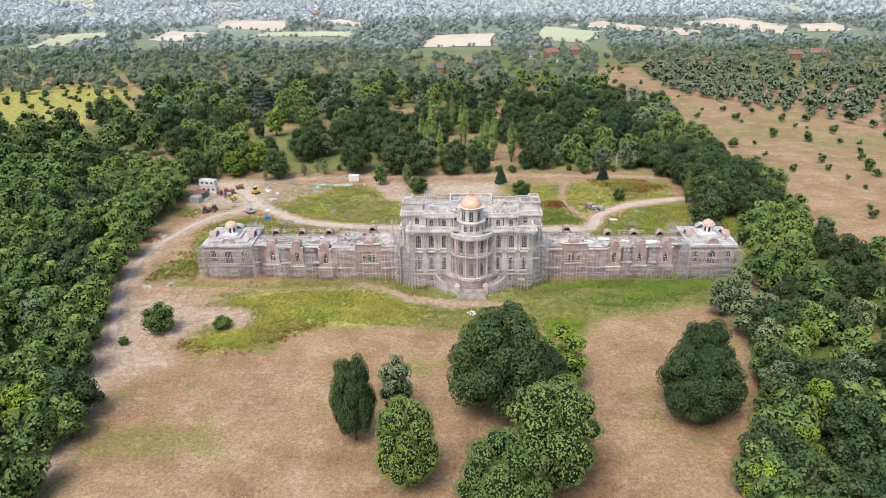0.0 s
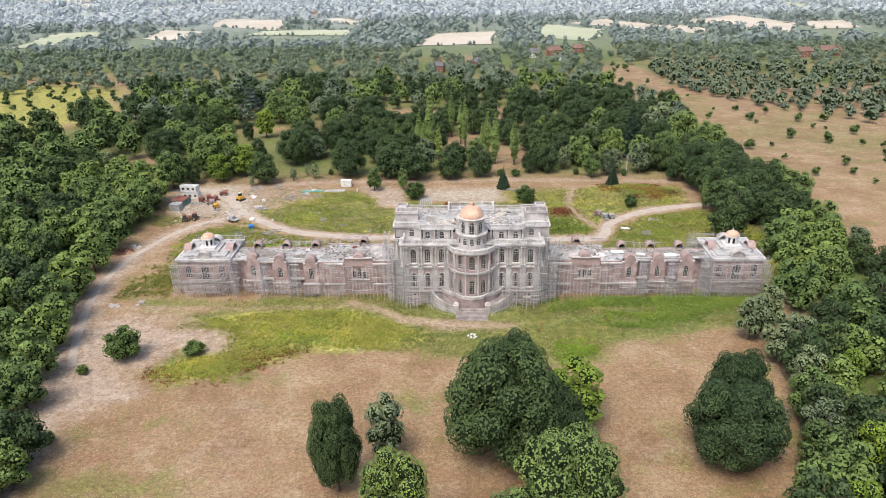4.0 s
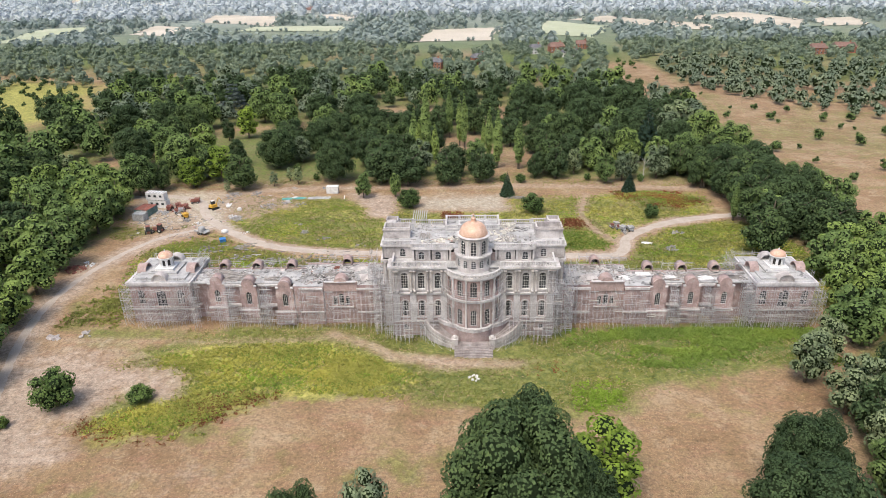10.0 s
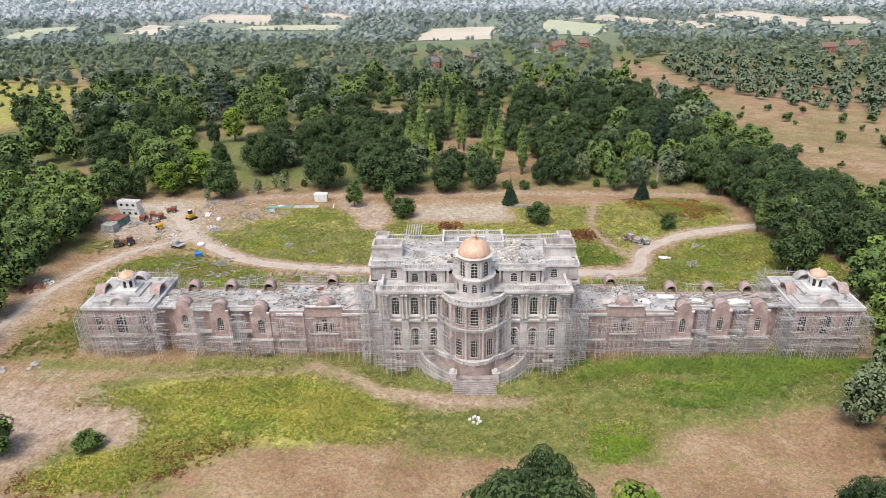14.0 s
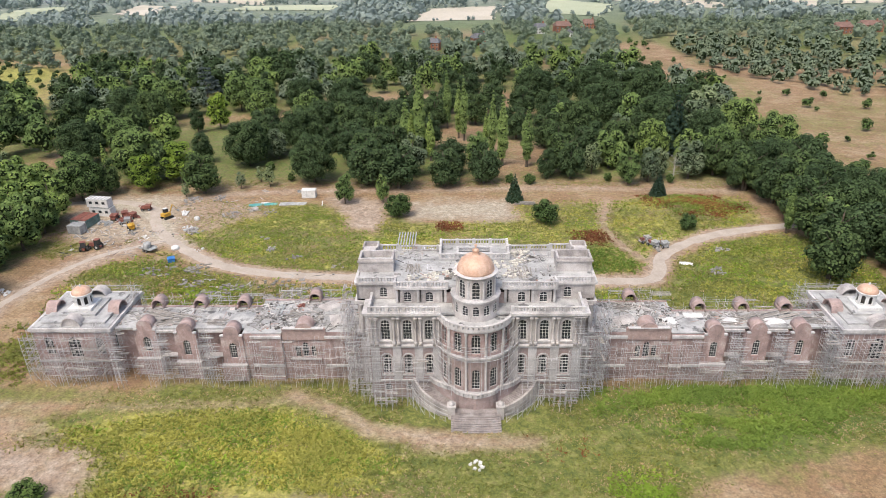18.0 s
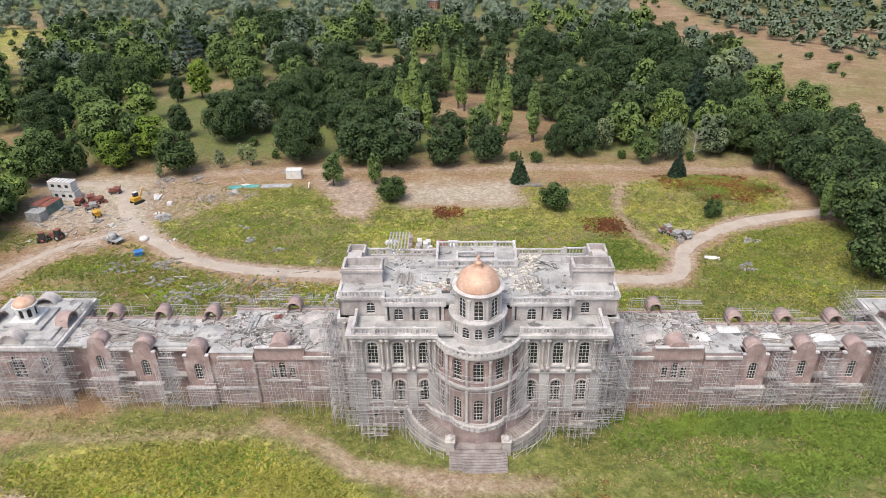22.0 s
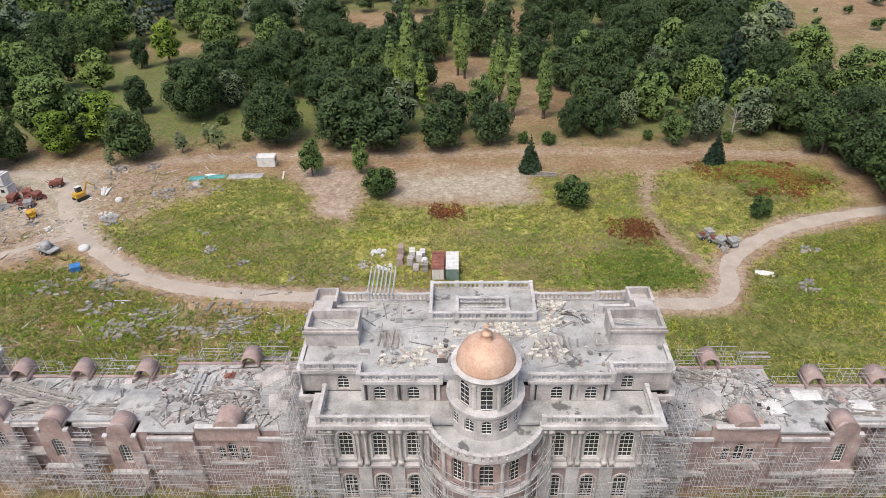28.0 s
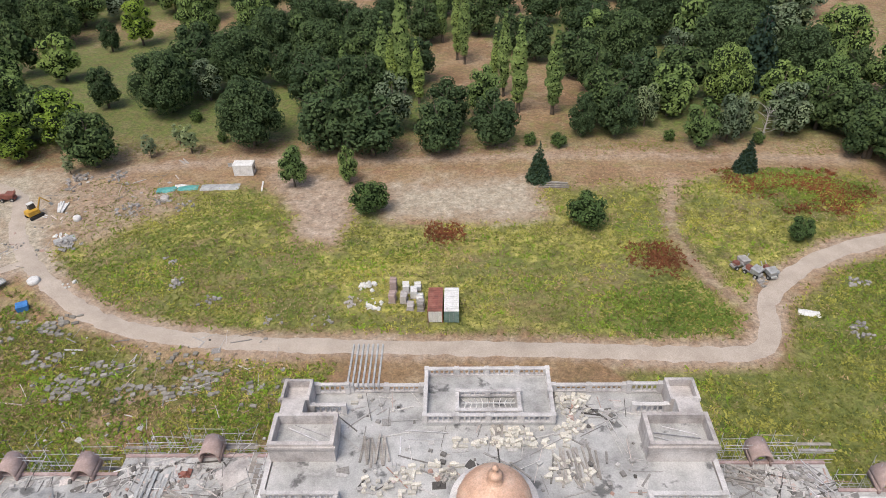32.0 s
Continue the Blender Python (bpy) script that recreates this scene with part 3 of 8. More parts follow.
def masked(weight, contrast=2.2):
    """A cover's weight broken up by noise, so that its border is ragged."""
    m1 = nt.nodes.new("ShaderNodeMath")
    m1.operation = 'MULTIPLY_ADD'
    nt.links.new(weight, m1.inputs[0])
    m1.inputs[1].default_value = 1.0 + contrast * 0.5
    m2 = nt.nodes.new("ShaderNodeMath")
    m2.operation = 'MULTIPLY_ADD'
    nt.links.new(n_mid, m2.inputs[0])
    m2.inputs[1].default_value = contrast
    m2.inputs[2].default_value = -contrast * 0.75
    nt.links.new(m2.outputs[0], m1.inputs[2])
    m1.use_clamp = True
    m3 = nt.nodes.new("ShaderNodeMath")
    m3.operation = 'MULTIPLY'
    m3.use_clamp = True
    nt.links.new(m1.outputs[0], m3.inputs[0])
    gate = nt.nodes.new("ShaderNodeMath")
    gate.operation = 'MULTIPLY'
    gate.use_clamp = True
    nt.links.new(weight, gate.inputs[0])
    gate.inputs[1].default_value = 5.0
    nt.links.new(gate.outputs[0], m3.inputs[1])
    return m3.outputs[0]


n_patch = noise_node(nt, 0.16, 5, 0.7)
n_speck = noise_node(nt, 1.1, 5, 0.8)
col = ramp(nt, n_big, [(0.3, (0.215, 0.13, 0.066)), (0.5, (0.305, 0.203, 0.112)), (0.7, (0.385, 0.28, 0.172))])
col = mix(nt, col, (0.31, 0.165, 0.11), ramp(nt, n_row, [(0.48, (0, 0, 0)), (0.72, (0.7, 0.7, 0.7))]))
col = mix(nt, col, (0.43, 0.335, 0.22), ramp(nt, n_patch, [(0.52, (0, 0, 0)), (0.68, (0.65, 0.65, 0.65))]))
col = mix(nt, col, (0.20, 0.155, 0.07), ramp(nt, n_patch, [(0.32, (0.55, 0.55, 0.55)), (0.46, (0, 0, 0))]))
col = mix(nt, col, ramp(nt, n_mid, [(0.35, (0.09, 0.118, 0.027)), (0.5, (0.165, 0.182, 0.043)), (0.68, (0.275, 0.255, 0.092))]), masked(sep.outputs[0]))
col = mix(nt, col, ramp(nt, n_mid, [(0.35, (0.07, 0.115, 0.023)), (0.6, (0.12, 0.178, 0.034)), (0.75, (0.18, 0.22, 0.055))]), masked(sep2.outputs[0], 1.4))
col = mix(nt, col, ramp(nt, n_mid, [(0.35, (0.20, 0.215, 0.05)), (0.52, (0.345, 0.325, 0.078)), (0.68, (0.46, 0.41, 0.128))]), masked(sep.outputs[1], 1.6))
col = mix(nt, col, ramp(nt, n_mid, [(0.35, (0.32, 0.235, 0.175)), (0.6, (0.45, 0.355, 0.275)), (0.75, (0.53, 0.44, 0.36))]), masked(sep.outputs[2], 1.2))
col = mix(nt, col, ramp(nt, n_mid, [(0.35, (0.10, 0.045, 0.02)), (0.65, (0.19, 0.085, 0.04))]), masked(sep2.outputs[1], 1.6))
col = mix(nt, col, ramp(nt, n_mid, [(0.35, (0.37, 0.32, 0.24)), (0.65, (0.49, 0.43, 0.34))]), masked(sep2.outputs[2], 0.8))
# far ground paled towards blue-grey: distance haze painted into the ground colour
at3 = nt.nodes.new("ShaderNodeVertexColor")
at3.layer_name = "haze_tint"
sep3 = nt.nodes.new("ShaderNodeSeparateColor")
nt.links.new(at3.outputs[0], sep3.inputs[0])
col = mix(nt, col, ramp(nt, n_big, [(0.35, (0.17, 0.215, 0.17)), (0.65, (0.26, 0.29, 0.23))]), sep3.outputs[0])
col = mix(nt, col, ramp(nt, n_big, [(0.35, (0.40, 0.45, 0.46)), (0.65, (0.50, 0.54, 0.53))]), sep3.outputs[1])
col = mix(nt, col, ramp(nt, n_speck, [(0.34, (0.5, 0.52, 0.5)), (0.5, (1, 1, 1)), (0.66, (1.42, 1.4, 1.34))]), 0.8, 'MULTIPLY')
col = mix(nt, col, ramp(nt, n_fine, [(0.3, (0.62, 0.62, 0.62)), (0.7, (1.3, 1.3, 1.3))]), 0.9, 'MULTIPLY')
nt.links.new(col, bs.inputs["Base Color"])
bump(nt, bs, n_fine, 0.6, 0.25)

gme = fast_mesh("ground", np.stack([GX.ravel(), GY.ravel(), GZ.ravel()], -1), quads, [gm], True)
for lname, chans in (("cover", (green, yel, bare)), ("cover_more", (lush, rust, gravel)), ("haze_tint", (distant, np.clip((GY - 900) / 500, 0, 1), distant * 0))):
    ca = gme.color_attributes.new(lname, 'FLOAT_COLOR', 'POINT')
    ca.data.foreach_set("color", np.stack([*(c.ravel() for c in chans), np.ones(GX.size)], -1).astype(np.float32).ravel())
ground = tagged(new("ground", gme), "dry brown grassland with green and yellow weedy patches", "ground", kind="structure")

# ---------- roads and tracks ----------
DIRT = stained("pale_dirt_road", (0.47, 0.40, 0.335), (0.40, 0.335, 0.275), (0.54, 0.47, 0.40), 0.25, 0.95, streak=False)


def smooth_line(line, step=1.5):
    p = np.array(line, float)
    out = []
    for i in range(len(p) - 1):
        p0, p1, p2, p3 = p[max(i - 1, 0)], p[i], p[i + 1], p[min(i + 2, len(p) - 1)]
        n = max(2, int(np.hypot(*(p2 - p1)) / step))
        for t in np.linspace(0, 1, n, endpoint=False):
            out.append(0.5 * (2 * p1 + (p2 - p0) * t + (2 * p0 - 5 * p1 + 4 * p2 - p3) * t * t + (3 * p1 - p0 - 3 * p2 + p3) * t ** 3))
    out.append(p[-1])
    return np.array(out)


def near_ground(x, y):
    """Height of the ground sheet at a place, by its own grid."""
    i = int(np.clip(np.searchsorted(gx, x) - 1, 0, len(gx) - 2))
    j = int(np.clip(np.searchsorted(gy, y) - 1, 0, len(gy) - 2))
    u, v = (x - gx[i]) / (gx[i + 1] - gx[i]), (y - gy[j]) / (gy[j + 1] - gy[j])
    return float(GZ[j, i] * (1 - u) * (1 - v) + GZ[j, i + 1] * u * (1 - v) + GZ[j + 1, i] * (1 - u) * v + GZ[j + 1, i + 1] * u * v)


def ribbon(name, line, width, label, lift=0.07):
    c = smooth_line(line)
    d = np.gradient(c, axis=0)
    d /= np.hypot(d[:, 0], d[:, 1])[:, None]
    nrm = np.stack([-d[:, 1], d[:, 0]], -1)
    rs = np.random.RandomState(len(line))
    across = np.array([-1, -0.75, -0.4, -0.15, 0.15, 0.4, 0.75, 1.0])
    drop = np.array([-0.10, 0.0, -0.02, 0.03, 0.03, -0.02, 0.0, -0.10])
    v = []
    for p, n in zip(c, nrm):
        k = width / 2 * (1 + rs.uniform(-0.16, 0.16))
        for a, z in zip(across, drop):
            q = p + n * a * k
            v.append((q[0], q[1], near_ground(*q) + lift + z))
    m = len(across)
    i = np.arange(len(c) * m).reshape(len(c), m)
    f = np.stack([i[:-1, 1:], i[:-1, :-1], i[1:, :-1], i[1:, 1:]], -1).reshape(-1, 4)
    return tagged(new(name, fast_mesh(name, np.array(v), f, [DIRT], True)), label, "road", kind="structure")


ribbon("road", ROAD_MAIN, 3.5, "pale dirt road curving behind the mansion")
ribbon("track", TRACK_LEFT[2:], 2.2, "worn dirt track along the woodland edge")


# ---------- rough grass and weeds ----------
def tufts(name, poly, count, lo, hi, mat, label, seed, patch=0.0, avoid=True, spread=1.1, blades=3):
    """Leaning blades in clumps over an outline, denser in patches."""
    rs = np.random.RandomState(seed)
    p = np.array(poly, float)
    a, b = p.min(0), p.max(0)
    n = count * 6
    X, Y = rs.uniform(a[0], b[0], n), rs.uniform(a[1], b[1], n)
    ok = signed(X, Y, poly) + 3.0 * wobble(X, Y, 5.0) + rs.uniform(-5, 1.5, n) > 0
    if patch:
        ok &= wobble(X + seed * 13, Y - seed * 7, 5.0) + rs.uniform(-0.5, 0.5, n) > patch - 0.5
    if avoid:
        for line, half in ((ROAD_MAIN, 2.6), (TRACK_LEFT, 3.0), (PATH_UP, 0.8), (PATH_FRONT, 1.3)):
            ok &= along(X, Y, line) > half
        ok &= ~((np.abs(X) < 22) & (Y > -18) & (Y < 10)) & ~((np.abs(X) < 86) & (Y > -14) & (Y < 5)) & ~((np.abs(X) < 13) & (Y > -27) & (Y < -14))
    X, Y = X[ok], Y[ok]
    sparse = bare[np.clip(np.searchsorted(gy, Y), 0, len(gy) - 1), np.clip(np.searchsorted(gx, X), 0, len(gx) - 1)]
    ok = rs.uniform(0.05, 0.6, len(X)) > sparse
    X, Y = X[ok][:count], Y[ok][:count]
    m = len(X)
    Z = np.array([near_ground(x, y) for x, y in zip(X, Y)])
    vs = []
    for k in range(blades):
        ang = rs.uniform(0, 6.28, m)
        h = rs.uniform(lo, hi, m)
        w = h * rs.uniform(0.35, 0.7, m)
        lx, ly = rs.normal(0, spread, m) * h, rs.normal(0, spread, m) * h
        ox, oy = X + rs.normal(0, hi * 0.5, m), Y + rs.normal(0, hi * 0.5, m)
        cx, cy = np.cos(ang) * w, np.sin(ang) * w
        z0, z1 = Z - 0.05, Z + h
        vs.append(np.stack([np.stack([ox - cx, oy - cy, z0], -1), np.stack([ox + cx, oy + cy, z0], -1), np.stack([ox + cx * 0.7 + lx, oy + cy * 0.7 + ly, z1], -1), np.stack([ox - cx * 0.7 + lx, oy - cy * 0.7 + ly, z1 - 0.1 * h], -1)], 1).reshape(-1, 3))
    v = np.concatenate(vs)
    me = fast_mesh(name, v, np.arange(len(v)).reshape(-1, 4), [mat])
    return tagged(new(name, me), label, "grass", kind="stuff")


tufts("weeds", YELLOW_WEEDS, 10336, 0.13, 0.36, LEAF_WEED, "yellow-flowering weeds in the front meadow", 1, 0.2)
tufts("weeds", YELLOW_WEEDS, 3498, 0.11, 0.32, LEAF_NETTLE, "green weeds among the yellow ones", 2, 0.55)
tufts("rough_grass", MEADOW, 11132, 0.09, 0.24, LEAF_GRASS, "rough yellow-green meadow grass", 3, 0.3)
tufts("nettles", LUSH_RIGHT, 9541, 0.15, 0.38, LEAF_NETTLE, "lush green nettles before the wing", 4, 0.45)
tufts("nettles", LUSH_SPOT, 800, 0.14, 0.36, LEAF_FRESH, "bright green nettle patch", 5, 0.3)
tufts("rough_grass", BACK_LAWN, 14312, 0.09, 0.24, LEAF_GRASS, "rough grass of the rear lawn", 6, 0.25)
tufts("weeds", BACK_LAWN, 4200, 0.11, 0.32, LEAF_WEED, "yellowing weeds of the rear lawn", 7, 0.7)
tufts("nettles", BACK_GREEN, 3975, 0.09, 0.22, LEAF_NETTLE, "green weeds on the rear mound", 8, 0.35)
tufts("nettles", [(20, 34), (46, 30), (44, 40), (36, 44), (20, 43)], 1300, 0.17, 0.36, LEAF_NETTLE, "tall green weeds on the mound", 9, 0.3)
tufts("rough_grass", BEHIND_WINGS_L, 6000, 0.11, 0.28, LEAF_GRASS, "rough grass behind the wing", 10, 0.35)
tufts("weeds", BEHIND_WINGS_L, 3000, 0.11, 0.3, LEAF_WEED, "yellowing weeds behind the wing", 48, 0.5)
tufts("nettles", BEHIND_WINGS_L, 1900, 0.13, 0.36, LEAF_NETTLE, "nettles behind the wing", 11, 0.55)
tufts("rough_grass", BEHIND_WINGS_R, 9541, 0.11, 0.28, LEAF_GRASS, "rough green grass beyond the wing", 12, 0.25)
tufts("weeds", BEHIND_WINGS_R, 5565, 0.11, 0.32, LEAF_WEED, "yellow-green weeds beyond the wing", 13, 0.45)
tufts("dock_weeds", RUST_A, 2900, 0.15, 0.36, LEAF_RUST, "rust-brown dock stems on the mound", 14, 0.35)
tufts("nettles", RUST_A, 2600, 0.15, 0.36, LEAF_NETTLE, "dark green weeds on the mound", 15, 0.35)
tufts("dock_weeds", RUST_B, 300, 0.15, 0.36, LEAF_RUST, "patch of rust-red dock stems", 16)
tufts("dock_weeds", RUST_C, 585, 0.15, 0.36, LEAF_RUST, "rust-brown dock stems", 17)
tufts("dock_weeds", [(8, -28), (20, -27), (20, -33), (8, -34)], 75, 0.11, 0.28, LEAF_RUST, "brown tussocks in the trodden grass", 18, 0.6)
tufts("straw_grass", [(-100, -52), (-40, -46), (70, -38), (74, -60), (56, -120), (-84, -120)], 14312, 0.04, 0.11, LEAF_STRAW, "dry straw-coloured grass of the front field", 19, 0.3)
tufts("dock_weeds", WEED_EDGE, 1500, 0.12, 0.3, LEAF_RUST, "rust-brown dock stems edging the weeds", 31, 0.4)
tufts("straw_grass", MEADOW, 6361, 0.07, 0.20, LEAF_STRAW, "dry stalks in the meadow", 20, 0.6)
tufts("nettles", BACK_LAWN, 2600, 0.12, 0.34, LEAF_FRESH, "bright green clumps in the rear lawn", 41, 0.95)
tufts("straw_grass", BACK_LAWN, 4200, 0.08, 0.22, LEAF_STRAW, "dry straw patches in the rear lawn", 42, 0.75)
tufts("nettles", BEHIND_WINGS_L, 2200, 0.14, 0.36, LEAF_FRESH, "bright green clumps behind the wing", 43, 0.9)
tufts("straw_grass", BEHIND_WINGS_L, 3200, 0.08, 0.24, LEAF_STRAW, "dry straw patches behind the wing", 44, 0.7)
tufts("nettles", BEHIND_WINGS_R, 2400, 0.14, 0.34, LEAF_FRESH, "bright green clumps beyond the wing", 45, 0.95)
tufts("straw_grass", BEHIND_WINGS_R, 2200, 0.08, 0.24, LEAF_STRAW, "dry straw patches beyond the wing", 46, 0.85)
tufts("nettles", YELLOW_WEEDS, 1800, 0.14, 0.36, LEAF_FRESH, "fresh green clumps among the yellow weeds", 47, 0.9)
tufts("weeds", [(-104, -10), (-88, -14), (-88, 6), (-100, 12)], 1300, 0.15, 0.4, LEAF_GRASS, "tall weeds beside the end pavilion", 21, 0.4)

tufts("rough_grass", [(-120, 92), (-60, 93), (20, 91), (85, 90), (90, 98), (-120, 104)], 4770, 0.07, 0.20, LEAF_GRASS, "rough grass along the wood's edge", 22, 0.6)
tufts("rough_grass", [(-118, 40), (-86, 46), (-84, 58), (-94, 66), (-112, 58), (-122, 60)], 4134, 0.07, 0.20, LEAF_GRASS, "patchy grass of the yard", 23, 0.5)
tufts("rough_grass", YARD_SPOIL, 2385, 0.07, 0.20, LEAF_GRASS, "patchy grass on the spoil ground", 24, 0.5)


# ---------- trees ----------
def cube_sphere(n):
    """Quads of a unit ball."""
    v, f = [], []
    for ax in range(3):
        for s in (-1, 1):
            base = len(v)
            for i in range(n + 1):
                for j in range(n + 1):
                    p = np.zeros(3)
                    p[ax] = s
                    p[(ax + 1) % 3] = (2 * i / n - 1) * s
                    p[(ax + 2) % 3] = 2 * j / n - 1
                    v.append(p / np.linalg.norm(p))
            for i in range(n):
                for j in range(n):
                    a = base + i * (n + 1) + j
                    f.append((a, a + n + 1, a + n + 2, a + 1))
    return np.array(v), np.array(f)


BALL2_V, BALL2_F = cube_sphere(2)


def crown_arrays(lobes, count, size, seed, core=0.74, squash=0.9, ball=None, rough=0.42, subs=10, relief=0.30):
    """Leaf sprays all over the lobes of a crown, raised into small clumps, round inner core balls."""
    rs = np.random.RandomState(seed)
    lobes = np.array(lobes, float)
    bv, bf = ball or (BALL2_V, BALL2_F)
    vs, fs, n = [], [], 0
    for cx, cy, cz, r in lobes:
        jit = 1 + rs.uniform(-0.13, 0.13, (len(bv), 1))
        p = bv * jit * r * core * [1, 1, squash] + [cx, cy, cz]
        vs.append(p)
        fs.append(bf + n)
        n += len(p)
    flat = [1, 1, squash]
    clump = rs.normal(size=(len(lobes), subs, 3))
    clump /= np.linalg.norm(clump, axis=2)[:, :, None]
    m = count * 7
    w = lobes[:, 3] ** 2
    pick = rs.choice(len(lobes), m, p=w / w.sum())
    d = rs.normal(size=(m, 3)) + [0, 0, 0.3]
    d /= np.linalg.norm(d, axis=1)[:, None]
    near = np.einsum("mi,msi->ms", d, clump[pick])
    best = near.argmax(1)
    swell = np.clip((near.max(1) - 0.62) / 0.38, 0, 1)
    r = lobes[pick, 3] * (0.84 + relief * swell ** 0.7 + rs.uniform(-0.04, 0.04, m))
    p = lobes[pick, :3] + d * r[:, None] * flat
    ok = rs.uniform(0, 1, m) < 0.55 + 0.45 * swell
    for k, (cx, cy, cz, rr) in enumerate(lobes):
        ok &= (np.linalg.norm((p - [cx, cy, cz]) / flat, axis=1) > 0.86 * rr) | (pick == k)
    lift = d - 0.75 * (clump[pick, best] * near.max(1)[:, None] - d)
    p, d = p[ok][:count], lift[ok][:count]
    m = len(p)
    nrm = d + [0, 0, 0.3] + rough * rs.normal(size=(m, 3))
    nrm /= np.linalg.norm(nrm, axis=1)[:, None]
    t = np.cross(nrm, rs.normal(size=(m, 3)))
    t /= np.linalg.norm(t, axis=1)[:, None]
    b = np.cross(nrm, t)
    s = size * rs.uniform(0.6, 1.3, m)[:, None]
    asp = rs.uniform(0.5, 1.0, m)[:, None]
    q = np.stack([p - t * s - b * s * asp * 0.4, p + t * s * 0.2 - b * s * asp, p + t * s + b * s * asp * 0.3, p - t * s * 0.3 + b * s * asp], 1).reshape(-1, 3)
    vs.append(q)
    fs.append(np.arange(4 * m).reshape(m, 4) + n)
    ncore = sum(len(x) for x in fs[:-1])
    f = np.concatenate(fs)
    return np.concatenate(vs), f, (np.arange(len(f)) < ncore).astype(int)


def broad_lobes(seed, h=13.0, rad=5.6, n=15, low=0.03, fat=1.0):
    """An egg-shaped crown from low * h up to h and rad wide, broadest below its middle."""
    rs = np.random.RandomState(seed)
    zc = h * (0.42 + 0.4 * low)
    up, down = h - zc, zc - low * h
    out = [(0, 0, zc, rad * 0.62)]
    for i in range(n):
        v = -0.88 + 1.84 * (i + 0.5) / n
        a = 2.39996 * i + rs.uniform(-0.4, 0.4)
        r = rad * rs.uniform(0.26, 0.40) * fat
        k = math.sqrt(max(0.0, 1 - v * v)) * rs.uniform(0.88, 1.06)
        z = zc + v * ((up if v > 0 else down) - r * 0.9) * rs.uniform(0.95, 1.05)
        out.append((math.cos(a) * k * (rad - r * 1.06), math.sin(a) * k * (rad - r * 1.06), z, r))
    return out


def column_lobes(seed, h=22.0, rad=1.7):
    rs = np.random.RandomState(seed)
    out = []
    for i in range(16):
        u = i / 15
        r = rad * (0.42 + 0.52 * math.sin(math.pi * min(1, 0.12 + 0.78 * u))) * (1 - 0.75 * max(0, u - 0.45) / 0.55)
        out.append((rs.uniform(-0.3, 0.3), rs.uniform(-0.3, 0.3), h * (0.15 + 0.84 * u), r))
    return out


def conifer_lobes(seed, h=8.0, rad=2.3):
    """Whorls of short boughs, drawn in to a point."""
    out = []
    for i in range(13):
        u = i / 12
        ring = rad * (1 - u) * 0.72
        k = max(1, int(9 * (1 - u)))
        for n in range(k):
            a = n * 2 * math.pi / k + i * 0.7
            out.append((ring * math.cos(a), ring * math.sin(a), h * (0.08 + 0.90 * u) - 0.12 * ring, rad * (1 - u) * 0.27 + 0.10))
        out.append((0, 0, h * (0.08 + 0.88 * u), rad * (1 - u) * 0.5 + 0.08))
    return out


def cedar_lobes(seed, h=19.0):
    rs = np.random.RandomState(seed)
    out = []
    for i in range(7):
        u = i / 6
        for k in range(6 - i // 2):
            a = k * 1.1 + i * 0.7
            d = (8.5 * (1 - 0.75 * u)) * rs.uniform(0.55, 1)
            out.append((d * math.cos(a), d * math.sin(a), h * (0.3 + 0.68 * u), 2.3 * (1 - 0.45 * u)))
    return out


def trunk_data(name, h, r, seed, limbs=5, mat=None, reach=2.6, fork=0.35):
    rs = np.random.RandomState(seed)
    m = Mesh()
    m.lathe(0, 0, [(r * 1.5, -0.4), (r * 1.05, 0.5), (r * 0.85, h * 0.35), (r * 0.5, h * 0.62), (r * 0.2, h * 0.85)], 8)
    for i in range(limbs):
        a = 2 * math.pi * i / limbs + rs.uniform(-0.4, 0.4)
        z = h * (fork + 0.3 * i / limbs)
        e = (math.cos(a) * reach, math.sin(a) * reach, z + h * 0.2)
        m.tube((0, 0, z), e, r * 0.42, 6, r * 0.15)
        m.tube(e, (e[0] * 1.4 + rs.uniform(-.5, .5), e[1] * 1.4 + rs.uniform(-.5, .5), e[2] + h * 0.12), r * 0.16, 5, r * 0.05)
    return m.data(name, mat or BARK, True)


KINDS = {}


def kind(key, crowns, trunk, name, label, category="tree"):
    KINDS[key] = (crowns, trunk, name, label, category)


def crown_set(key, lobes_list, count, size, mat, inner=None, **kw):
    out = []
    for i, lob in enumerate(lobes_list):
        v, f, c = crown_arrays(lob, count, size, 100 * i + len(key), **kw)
        out.append(fast_mesh("crown", v, f, [mat, inner or CROWN_SHADE], index=c))
    return out


T_OAK = trunk_data("trunk", 13, 0.42, 1)
T_LIME = trunk_data("trunk", 12, 0.3, 2)
T_POP = trunk_data("trunk", 21, 0.35, 3, 3, reach=0.8)
T_PINE = trunk_data("trunk", 8, 0.18, 4, 3, reach=0.7)
T_BUSH = trunk_data("trunk", 3.2, 0.12, 5, 5, reach=0.8, fork=0.1)
kind("oak", crown_set("oak", [broad_lobes(s) for s in (1, 2, 3, 4)], 2400, 0.29, LEAF_OAK), T_OAK, "oak_tree", "dark green oak tree with a dense rounded crown")
kind("lime", crown_set("lime", [broad_lobes(s, 13, 5.0, 14) for s in (11, 12, 13)], 2400, 0.28, LEAF_LIME), T_LIME, "lime_tree", "mid-green broadleaf tree with a bushy crown")
kind("bright", crown_set("bright", [broad_lobes(s, 14, 4.6, 14) for s in (21,)], 3400, 0.22, LEAF_BRIGHT), T_LIME, "maple_tree", "bright yellow-green leafy tree")
